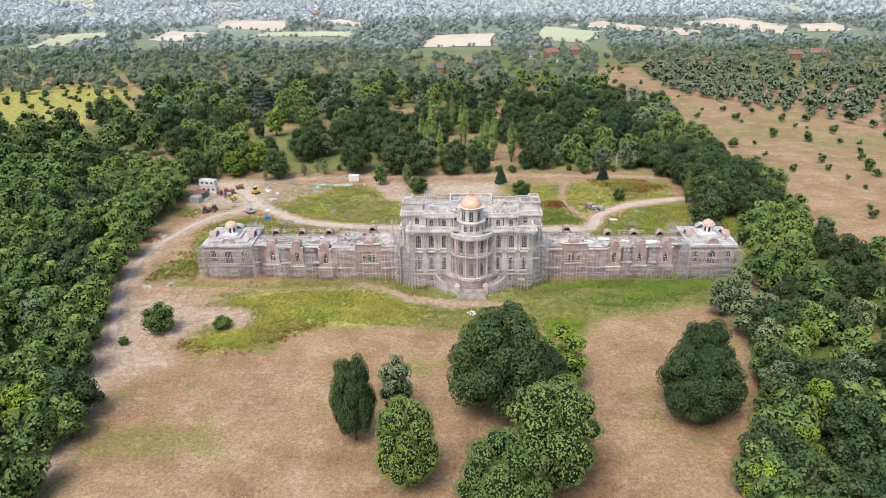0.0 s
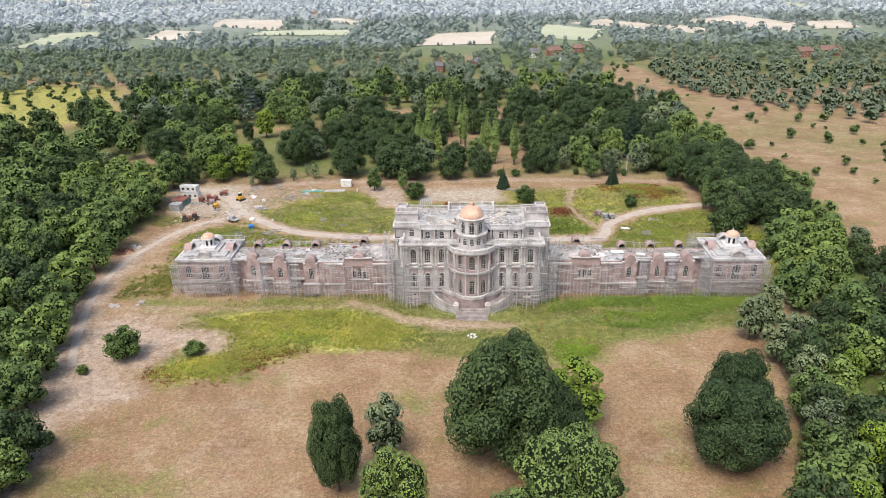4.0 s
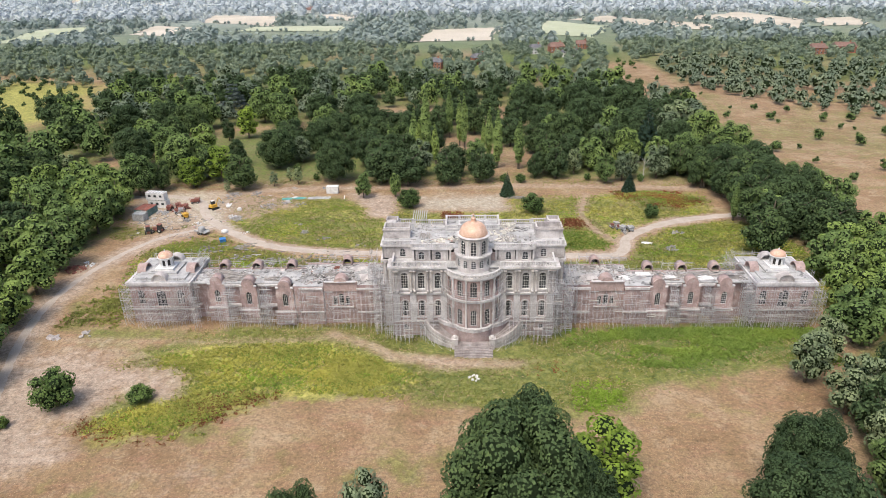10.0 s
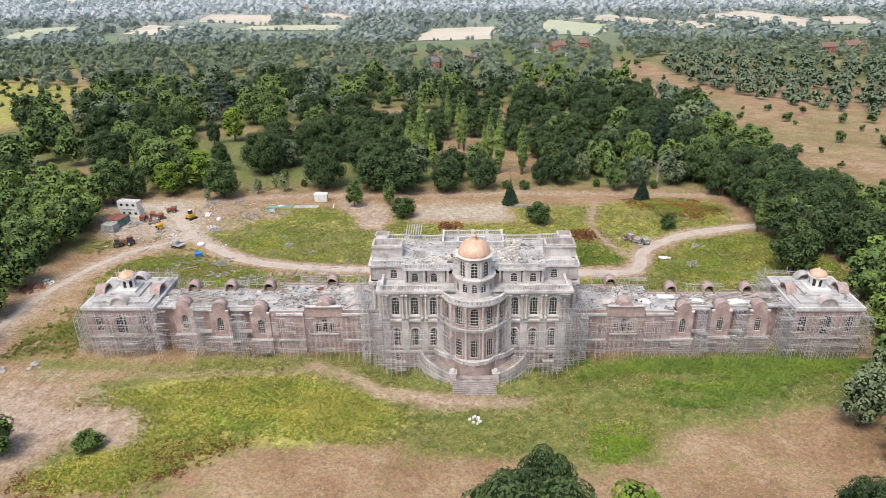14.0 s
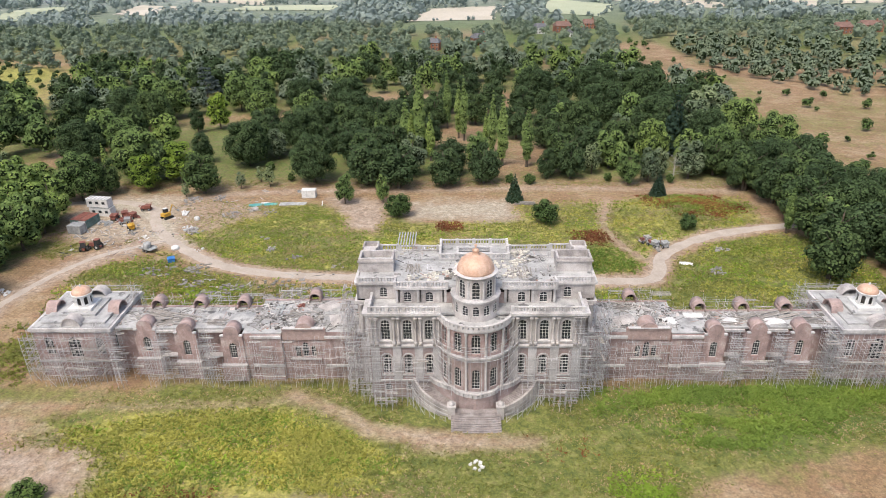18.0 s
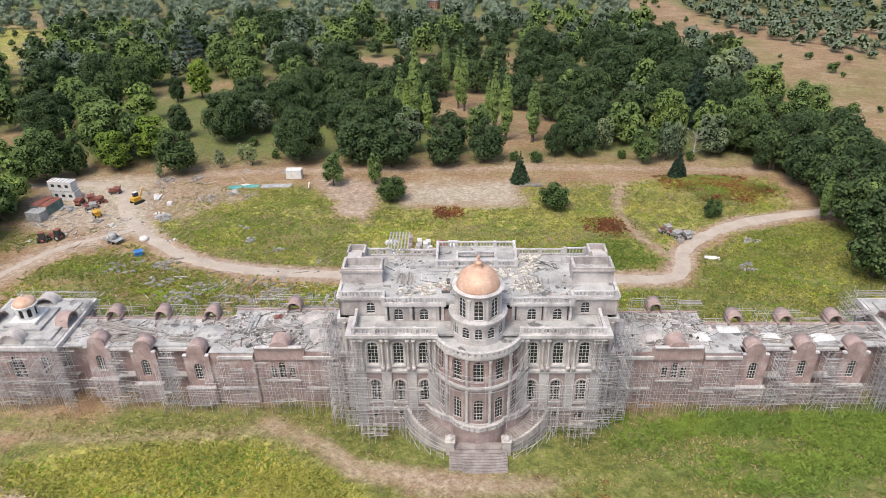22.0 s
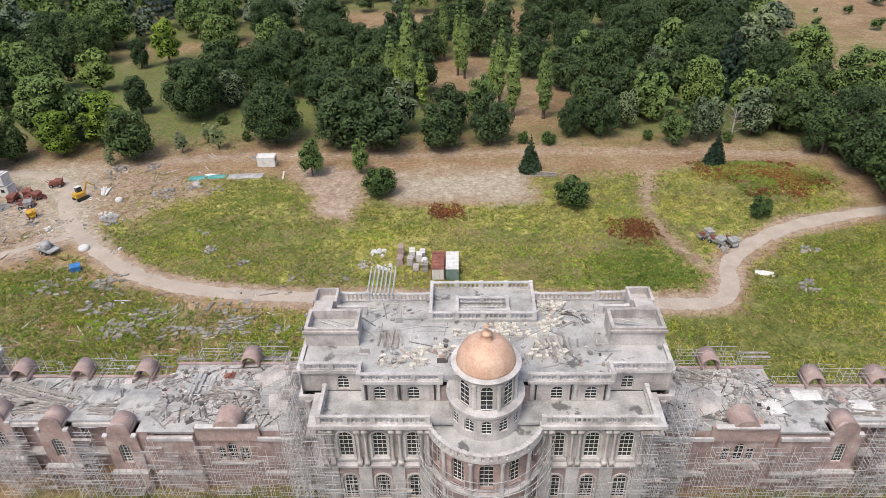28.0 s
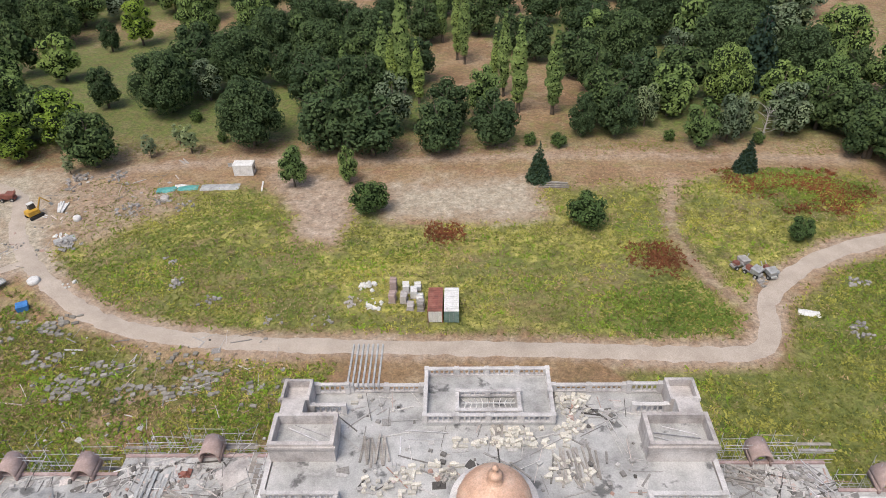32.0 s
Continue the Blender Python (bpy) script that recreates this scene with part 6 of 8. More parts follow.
for i in range(8):
    a0, a1 = radians(45 * i - 22.5), radians(45 * i + 22.5)
    cell(m, round_map(TX, TY, R2), a0, a1, 21.2, 25.5, radians(45 * i), 21.35, 1.4, 3.4, 0.3, 1 / R2, step)
    window(1.4, 3.4, Matrix.Translation((TX + (R2 - 0.2) * math.sin(radians(45 * i)), TY - (R2 - 0.2) * math.cos(radians(45 * i)), 21.35)) @ Matrix.Rotation(radians(45 * i), 4, 'Z'), 1, 3)
m.make("upper_drum", STONE, mansion, "pale round drum with tall windows under the dome")
# dark cylinders inside both drums, interior shade put into colour
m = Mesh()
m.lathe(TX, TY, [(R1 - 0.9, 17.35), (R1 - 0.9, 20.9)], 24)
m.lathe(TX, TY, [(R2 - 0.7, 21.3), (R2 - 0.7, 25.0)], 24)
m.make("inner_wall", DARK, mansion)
m = Mesh()
m.lathe(TX, TY, [(R1 + 0.004, 20.9), (R1 + 0.25, 20.9), (R1 + 0.25, 21.25), (R2 + 0.01, 21.3)], 40, cap=False)
m.lathe(TX, TY, [(R2 + 0.004, 25.1), (R2 + 0.25, 25.25), (R2 + 0.4, 25.5), (R2, 25.65), (R2 - 0.3, 25.67)], 40, cap=False)
for i in range(8):
    a = radians(45 * i + 22.5)
    m.lathe(TX + R2 * math.sin(a), TY - R2 * math.cos(a), [(0.28, 21.3), (0.24, 24.4), (0.32, 24.8)], 8)
m.split("drum_cornice", TRIM, mansion, "pale moulded ring and pilasters")
RD = R2 - 0.28
prof = [(RD + 0.12, 25.6)]
for i in range(1, 15):
    t = i / 14
    prof.append((RD * math.cos(t * math.pi / 2) ** 0.86, 25.6 + 2.85 * math.sin(t * math.pi / 2)))
prof[-1] = (0.12, 28.45)
m = Mesh()
m.lathe(TX, TY, prof, 40)
m.make("dome", COPPER, mansion, "bare copper dome with a finial", True)
m = Mesh()
for i in range(20):
    a = 2 * math.pi * i / 20
    for (r, z), (r2, z2) in zip(prof[:-2:3], prof[3::3]):
        m.tube((TX + (r + 0.01) * math.cos(a), TY + (r + 0.01) * math.sin(a), z), (TX + (r2 + 0.01) * math.cos(a), TY + (r2 + 0.01) * math.sin(a), z2), 0.03)
m.make("dome_seams", COPPER, mansion)
m = Mesh()
m.lathe(TX, TY, [(0.7, 28.1), (0.72, 28.45), (0.58, 28.55), (0.52, 29.1), (0.66, 29.25), (0.4, 29.45), (0.14, 29.55), (0.13, 29.85), (0.27, 30.05), (0.27, 30.2), (0.05, 30.4)], 14)
m.make("finial", COPPER, mansion, "copper ball finial", True)

# --- podium, curved stairs and the front steps ---
PA, PB, PCY = 11.6, 8.6, -15.0
PODIUM = stained("weathered_stone_steps", (0.31, 0.27, 0.255), (0.17, 0.155, 0.15), (0.41, 0.375, 0.36), 0.6)


def oval(a, k=0.0):
    return ((PA + k) * math.sin(a), PCY - (PB + k) * math.cos(a))


m = Mesh()
n = 40
ring = [oval(radians(-92 + 184 * i / n), -2.9 + 1.7 * max(0.0, 1 - abs(-92 + 184 * i / n) / 26) ** 0.5) for i in range(n + 1)]
v = [(x, y, z) for z in (0.0, 3.85) for x, y in ring]
k = n + 1
m.add(v, [(i, i + 1, k + i + 1, k + i) for i in range(n)] + [tuple(range(k, 2 * k))])
m.make("podium", PINK, mansion, "curved pink podium under the tower")
m = Mesh()
for i in range(n):
    baluster_row(m, ring[i], ring[i + 1], 3.85, 0.8, 0.6, 9, False)
m.make("balustrade", TRIM, mansion)
for s in (-1, 1):
    steps = 20
    for i in range(steps):
        a0, a1 = radians(s * (82 - 58 * i / steps)), radians(s * (82 - 58 * (i + 1) / steps))
        z = 3.8 - (3.8 - 1.3) * i / steps
        p = [oval(a0, -2.88), oval(a1, -2.88), oval(a1, -0.3), oval(a0, -0.3)]
        m = Mesh()
        m.add([(x, y, zz) for zz in (0.0, z) for x, y in p], [(3, 2, 1, 0), (4, 5, 6, 7), (0, 1, 5, 4), (1, 2, 6, 5), (2, 3, 7, 6), (3, 0, 4, 7)])
        m.make("step", PODIUM, mansion)
    m = Mesh()
    for i in range(steps):
        a0, a1 = radians(s * (82 - 58 * i / steps)), radians(s * (82 - 58 * (i + 1) / steps))
        z = 3.8 - (3.8 - 1.3) * i / steps
        p = [oval(a0, -0.3), oval(a1, -0.3), oval(a1, 0.1), oval(a0, 0.1)]
        m.add([(x, y, zz) for zz in (0.0, z + 0.75) for x, y in p], [(3, 2, 1, 0), (4, 5, 6, 7), (0, 1, 5, 4), (1, 2, 6, 5), (2, 3, 7, 6), (3, 0, 4, 7)])
    m.split("stair_wall", STONE, mansion, "sloping curved stone stair wall")
    m = Mesh()
    px, py = oval(radians(s * 22), -0.1)
    m.box(px - 0.65, px + 0.65, py - 0.65, py + 0.65, 0, 2.6)
    m.box(px - 0.8, px + 0.8, py - 0.8, py + 0.8, 2.6, 2.85)
    m.lathe(px, py, [(0.55, 2.85), (0.6, 3.1), (0.45, 3.4), (0.1, 3.6)], 12)
    m.make("stair_pier", STONE, mansion, "square stone pier at the foot of the stairs")
    m = Mesh()
    m.box(s * 8.0, s * 11.6, PCY - 1.0, FY - 0.01, 0, 3.75)
    m.make("stair_landing", PODIUM, mansion)
m = Mesh()
y_in = PCY - PB + 2.8
m.box(-4.1, 4.1, y_in - 2.6, y_in - 1.2, 0, 1.3)
m.make("landing", PODIUM, mansion)
for i in range(8):
    m = Mesh()
    z = 1.3 - 0.16 * (i + 1)
    r0 = 4.4
    y1 = y_in - 2.6 - 0.42 * i
    pts = [(-r0, y1)] + [(r0 * math.sin(t) * 1.0, y1 - 0.42 - 0.35 * math.cos(t)) for t in np.linspace(-1.57, 1.57, 12)] + [(r0, y1)]
    kk = len(pts)
    m.add([(x, y, 0.0) for x, y in pts] + [(x, y, z) for x, y in pts], [tuple(reversed(range(kk))), tuple(range(kk, 2 * kk))] + [(j, (j + 1) % kk, kk + (j + 1) % kk, kk + j) for j in range(kk)])
    m.make("step", PODIUM, mansion)

# --- wings and end pavilions ---
WY, WZ = -11.2, 10.2
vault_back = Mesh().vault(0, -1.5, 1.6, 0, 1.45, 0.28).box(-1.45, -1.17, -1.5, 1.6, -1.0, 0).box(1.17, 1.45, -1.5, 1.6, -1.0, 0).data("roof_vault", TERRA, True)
# near-black panel closing each vault, the shade of its hollow as colour
vault_back_shade = Mesh().half_disc(0, 1.2, 1.5, 0, 1.3).box(-1.16, 1.16, 1.2, 1.5, -1.0, 0).data("vault_end", DARK)
WINGS = {
    -1: dict(bays=((45.9, -11.6), (55.1, -10.6), (63.3, -9.4)), rear=1.2, rear_out=-1.4, turn=42.5, vaults=((32.2, 1.7), (46.2, -0.8), (55.0, -0.8), (63.5, -0.8)), pav=77.1, half=7.5, front=-10.3, back=3.6, cupola=(77.3, -3.4), end=70.0),
    1: dict(bays=((44.6, -11.3), (52.7, -10.7), (60.7, -10.7)), rear=0.2, rear_out=-3.4, turn=38.5, vaults=((31.2, 1.2), (43.8, -2.4), (52.1, -2.4), (60.4, -2.4)), pav=74.8, half=6.9, front=-11.0, back=3.2, cupola=(75.0, -3.6), end=67.8),
}
for s in (-1, 1):
    W = WINGS[s]
    BAYS, END = W["bays"], W["end"]

    def mir(a, b):
        return sorted((s * a, s * b))
    wall = Mesh()
    mp = plane_map(WY)
    # plain stretch, then the triple window, then another plain stretch
    rect(wall, mp, *mir(21.31, 28.2), 0, WZ + 0.3)
    for c, a, b, w, h in ((30.6, 28.2, 31.35, 1.0, 2.6), (32.0, 31.35, 32.95, 1.2, 3.3), (33.6, 32.95, 36.4, 1.0, 2.6)):
        cell(wall, mp, *mir(a, b), 0, WZ + 0.3, s * c if c != 32.0 else s * 32.15, 4.9, w, h)
        window(w, h, front_at(s * c if c != 32.0 else s * 32.15, WY + 0.3, 4.9), 1, 3)
    rect(wall, plane_map(WY - 0.6), *mir(36.4, 42.2), 0, WZ + 0.2)
    for e in (36.4, 42.2):
        rect(wall, side_map(s * e, s), WY - 0.6, WY, 0, WZ + 0.2)
    rect(wall, mp, *mir(42.2, BAYS[0][0] - 2.0), 0, WZ)
    wall.make("wing_wall", BRICKPINK, mansion, "pink rendered wing wall behind scaffolding")
    m = Mesh()
    m.box(s * 28.0, s * 36.2, WY - 0.35, WY - 0.004, 9.0, 11.5)
    m.half_disc(s * 32.1, WY - 0.5, WY + 2.4, 11.0, 1.7)
    m.make("pediment", TERRA, mansion, "terracotta parapet panel with a rounded crest")
    m = Mesh()
    m.box(s * 28.3, s * 35.9, WY - 0.7, WY + 0.0, 11.5, 11.7)
    for a, b in ((21.4, 28.2), (36.4, 42.2)):
        m.box(s * a, s * b, WY - 0.95, WY - 0.604, 9.6, 10.1)
        m.box(s * a, s * b, WY - 1.1, WY - 0.605, 3.4, 3.75)
    m.box(s * 29.2, s * 35.2, WY - 0.3, WY - 0.004, 4.5, 4.75)
    m.split("string_course", TRIM, mansion)
    for bx, by in BAYS:
        b = Mesh()
        c = s * bx
        cell(b, plane_map(by), c - 2.1, c + 2.1, 3.6, 9.8, c, 4.9, 1.35, 3.4)
        window(1.35, 3.4, front_at(c, by + 0.3, 4.9), 2, 4)
        for e in (-1, 1):
            rect(b, side_map(c + e * 2.1, e), by, -8.0, 0, 9.8)
        b.box(c - 1.45, c + 1.45, by, by + 0.35, 9.8, 10.55)
        b.half_disc(c, by, by + 0.35, 10.55, 1.45)
        b.make("bay_wall", BRICKPINK, mansion, "pink bay with a round-headed gable")
        m = Mesh()
        m.box(c - 2.35, c + 2.35, by - 0.7, by - 0.004, 0, 3.5)
        m.split("plinth", BRICKPINK, mansion)
        m = Mesh()
        m.box(c - 2.42, c + 2.42, by - 0.78, by - 0.005, 3.504, 3.7)
        m.box(c - 2.15, c - 1.5, by - 0.2, by + 0.4, 9.804, 10.1)
        m.box(c + 1.5, c + 2.15, by - 0.2, by + 0.4, 9.804, 10.1)
        m.split("string_course", TRIM, mansion)
        m = Mesh()
        m.vault(c, by + 0.36, by + 2.6, 10.45, 1.42, 0.25)
        m.half_disc(c, by + 2.4, by + 2.6, 10.45, 1.17)
        m.box(c - 1.42, c - 1.17, by + 0.36, by + 2.6, 9.8, 10.45)
        m.box(c + 1.17, c + 1.42, by + 0.36, by + 2.6, 9.8, 10.45)
        m.make("barrel_dormer", TERRA, mansion, "terracotta barrel-vaulted dormer", True)
        # near-black panel for the shade behind the bay window
        m = Mesh()
        m.box(c - 2.0, c + 2.0, by + 0.75, by + 0.85, 0.2, 9.7)
        m.make("inner_wall", DARK, mansion)
    # recessed dark loggias between the bays
    gaps = [(BAYS[0][0] + 2.1, BAYS[1][0] - 2.1), (BAYS[1][0] + 2.1, BAYS[2][0] - 2.1), (BAYS[2][0] + 2.1, END - 0.3)]
    m = Mesh()
    for a, b2 in gaps:
        m.box(s * a, s * b2, -7.9, -7.6, 0, 9.7)
    m.split("loggia_wall", BRICKPINK, mansion, "recessed loggia wall in deep shade")
    for a, b2 in gaps[:2]:
        m = Mesh()
        m.box(s * a, s * b2, -9.5, -9.004, 9.3, 9.8)
        m.box(s * a, s * b2, -9.3, -7.91, 3.6, 3.85)
        m.split("string_course", TRIM, mansion)
    # roof, rear wall and rear vaults
    m = Mesh()
    m.box(s * 21.32, s * W["turn"], WY + 0.05, W["rear"], 9.82, WZ)
    m.box(s * W["turn"], s * END, -9.2, W["rear_out"], 9.82, WZ)
    m.box(s * W["turn"], s * (BAYS[0][0] - 2.0), WY + 0.05, -9.2, 9.82, WZ)
    m.make("wing_roof", CONCRETE, mansion, "flat grey wing roof with puddles and debris")
    m = Mesh()
    m.box(s * 21.32, s * W["turn"], W["rear"] + 0.004, W["rear"] + 0.4, 0, 10.4)
    m.box(s * W["turn"], s * END, W["rear_out"] + 0.004, W["rear_out"] + 0.4, 0, 10.4)
    m.split("rear_wall", BRICKPINK, mansion)
    # long black sheet painted as the wing's unlit interior
    m = Mesh()
    m.box(s * 21.35, s * 42.2, WY + 0.75, WY + 0.85, 0.2, 9.6)
    m.make("inner_wall", DARK, mansion)
    for vx, vy in W["vaults"]:
        o = share("roof_vault", vault_back, mansion, Matrix.Translation((s * vx, vy, WZ + 0.85)) @ Matrix.Scale(0.85, 4), "round-topped brick roof vault with an open front")
        share("vault_end", vault_back_shade, o, Matrix())
    # the end pavilion
    PX = s * W["pav"]
    p0, p1, q0, q1, pz = PX - W["half"], PX + W["half"], W["front"], W["back"], 10.9
    m = Mesh()
    mp = plane_map(q0)
    cell(m, mp, p0, PX - 3.0, 3.6, pz, PX - 4.9, 4.9, 1.7, 3.8)
    cell(m, mp, PX - 3.0, PX + 3.0, 3.6, pz, PX, 4.2, 2.4, 4.6)
    cell(m, mp, PX + 3.0, p1, 3.6, pz, PX + 4.9, 4.9, 1.7, 3.8)
    for dx, w, h, z in ((-4.9, 1.7, 3.8, 4.9), (4.9, 1.7, 3.8, 4.9), (0, 2.4, 4.6, 4.2)):
        window(w, h, front_at(PX + dx, q0 + 0.3, z), 2, 4)
    rect(m, mp, p0, p1, 0, 3.6)
    for e, x in ((-1, p0), (1, p1)):
        sm = side_map(x, e)
        for k in range(3):
            u0 = q0 + (q1 - q0) / 3 * k
            u1 = q0 + (q1 - q0) / 3 * (k + 1)
            cell(m, sm, u0, u1, 0, pz, (u0 + u1) / 2, 4.9, 1.7, 3.8)
            window(1.7, 3.8, pose(x - e * 0.3, (u0 + u1) / 2, 4.9, 0, 0, 90 * e), 2, 4)
    rect(m, plane_map(q1), p0, p1, 0, pz)
    m.make("pavilion_wall", BRICKPINK, mansion, "pink rendered end pavilion")
    # near-black box filling the pavilion, its darkness is colour
    m = Mesh()
    m.box(p0 + 0.9, p1 - 0.9, q0 + 0.9, q1 - 0.9, 0.2, 10.2)
    m.make("inner_wall", DARK, mansion)
    m = Mesh()
    m.box(p0 - 0.3, p1 + 0.3, q0 - 0.35, q0 - 0.004, 3.3, 3.65)
    for z, h, pr in ((9.9, 0.4, 0.25), (10.3, 0.65, 0.5)):
        m.box(p0 - pr, p1 + pr, q0 - pr, q0 - 0.004, z, z + h)
        m.box(p0 - pr, p0 - 0.004, q0, q1 + pr, z, z + h)
        m.box(p1 + 0.004, p1 + pr, q0, q1 + pr, z, z + h)
        m.box(p0, p1, q1 + 0.004, q1 + pr, z, z + h)
    m.split("cornice", TRIM, mansion)
    CX, CY = s * W["cupola"][0], W["cupola"][1]
    m = Mesh()
    m.box(p0 + 0.1, p1 - 0.1, q0 + 0.1, q1 - 0.1, 10.4, 10.96)
    m.box(p0 + 1.3, p1 - 1.3, q0 + 1.3, q1 - 1.3, 10.964, 11.35)
    m.box(CX - 3.6, CX + 3.6, CY - 3.4, CY + 3.4, 11.354, 11.8)
    m.make("pavilion_roof", CONCRETE, mansion, "stepped flat grey pavilion roof")
    m = Mesh()
    m.box(CX - 2.3, CX + 2.3, CY - 2.3, CY + 2.3, 11.804, 12.3)
    m.make("cupola_base", WHITE, mansion)
    m = Mesh()
    CR = 1.75
    for i in range(8):
        a = radians(45 * i)
        cell(m, round_map(CX, CY, CR), a - radians(22.5), a + radians(22.5), 12.3, 14.7, a, 12.7, 0.75, 1.7, 0.2, 1 / CR, radians(12))
    m.lathe(CX, CY, [(CR, 14.5), (CR + 0.22, 14.6), (CR + 0.28, 14.85), (CR, 14.9)], 24, cap=False)
    m.make("cupola", WHITE, mansion, "white round cupola with arched openings")
    # dark core behind the cupola openings, shade by colour
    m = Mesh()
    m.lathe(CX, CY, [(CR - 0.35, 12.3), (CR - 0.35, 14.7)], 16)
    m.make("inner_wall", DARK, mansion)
    m = Mesh()
    pr = [(CR + 0.1, 14.85)] + [((CR + 0.1) * math.cos(t), 14.9 + 1.25 * math.sin(t)) for t in np.linspace(0.1, 1.45, 8)] + [(0.05, 16.15)]
    m.lathe(CX, CY, pr, 24)
    m.make("cupola_dome", COPPER, mansion, "small copper-coloured dome", True)
    m = Mesh()
    m.lathe(CX, CY, [(0.25, 16.05), (0.12, 16.25), (0.2, 16.45), (0.03, 16.75)], 10)
    m.make("finial", WHITE, mansion)
    m = Mesh()
    m.vault(PX, q0 + 0.2, q0 + 2.4, 10.97, 1.9, 0.25)
    m.half_disc(PX, q0 + 0.5, q0 + 0.8, 10.97, 1.68)
    m.vault(PX, q1 - 2.4, q1 - 0.2, 10.97, 1.9, 0.25)
    m.half_disc(PX, q1 - 0.8, q1 - 0.5, 10.97, 1.68)
    m.split("roof_lunette", STONE, mansion, "half-round gable on the pavilion roof")
    m = Mesh()
    for e, x in ((-1, p0 + 1.3), (1, p1 - 1.3)):
        m.vault(x, CY - 1.1, CY + 1.1, 10.97, 1.9, 0.25, 12, 'X')
        m.box(x - 0.2, x + 0.2, CY - 1.6, CY + 1.6, 10.97, 12.3)
    m.split("roof_lunette", TERRA, mansion, "half-round gable on the pavilion roof")


# ---------- scaffolding ----------
def scaffold_parts(w, d, lifts, lift, r=0.034):
    """Meshes of one bay of tube scaffolding, from its foot."""
    h = lifts * lift + 1.1
    frame_m = Mesh().tube((0, 0, 0), (0, 0, h), r).tube((0, d, 0), (0, d, h), r)
    for i in range(1, lifts * 2 + 1):
        frame_m.tube((0, 0, i * lift / 2), (0, d, i * lift / 2), r * 0.8)
    rail = Mesh().tube((-0.2, 0, 0), (w + 0.2, 0, 0), r * 0.85)
    return {
        "frame": frame_m.data("frame", STEEL),
        "guardrail": rail.data("guardrail", STEEL),
        "ledger": Mesh().tube((-0.2, 0, 0), (w + 0.2, 0, 0), r).data("ledger", STEEL),
        "brace": Mesh().tube((0, 0, 0), (w, 0, lift * 2), r).data("brace", STEEL),
        "board": Mesh().box(0, w, 0, d * 0.3, 0, 0.05).data("board", BOARD),
    }


SCAFF = {}
srs = np.random.RandomState(77)


def scaffold(x, y, turn=0.0, w=2.0, d=1.3, lifts=5, z=0.0, lift=1.9, boards=0.12, label="bay of grey tube scaffolding with plank decks"):
    key = (w, d, lifts, lift)
    if key not in SCAFF:
        SCAFF[key] = scaffold_parts(*key)
    p = SCAFF[key]
    e = thing("scaffold", label, "scaffolding", "scaffolding", at=Matrix.Translation((x, y, z)) @ Matrix.Rotation(turn + float(srs.uniform(-0.02, 0.02)), 4, 'Z'))
    for xx in (0, w * 0.5):
        share("frame", p["frame"], e, pose(xx, 0, 0, float(srs.uniform(-0.8, 0.8)), float(srs.uniform(-0.8, 0.8))))
    for i in range(lifts):
        share("ledger", p["ledger"], e, pose(0, d, lift * (i + 1) + float(srs.uniform(-0.2, 0.2))))
        z1 = lift * (i + 1) + float(srs.uniform(-0.12, 0.12))
        share("guardrail", p["guardrail"], e, pose(0, -0.05, z1))
        share("guardrail", p["guardrail"], e, pose(0, -0.05, z1 + 0.55))
    for i in range(0, lifts - 1):
        if srs.uniform() < 0.28:
            share("brace", p["brace"], e, pose(0, -0.07, lift * i) if srs.uniform() < 0.5 else Matrix.Translation((w, -0.07, lift * i)) @ Matrix.Rotation(math.pi, 4, 'Z'))
    for i in range(lifts):
        for k in range(3):
            if srs.uniform() < boards:
                share("board", p["board"], e, pose(0, d * 0.33 * k, lift * (i + 1) + 0.07))
    return e


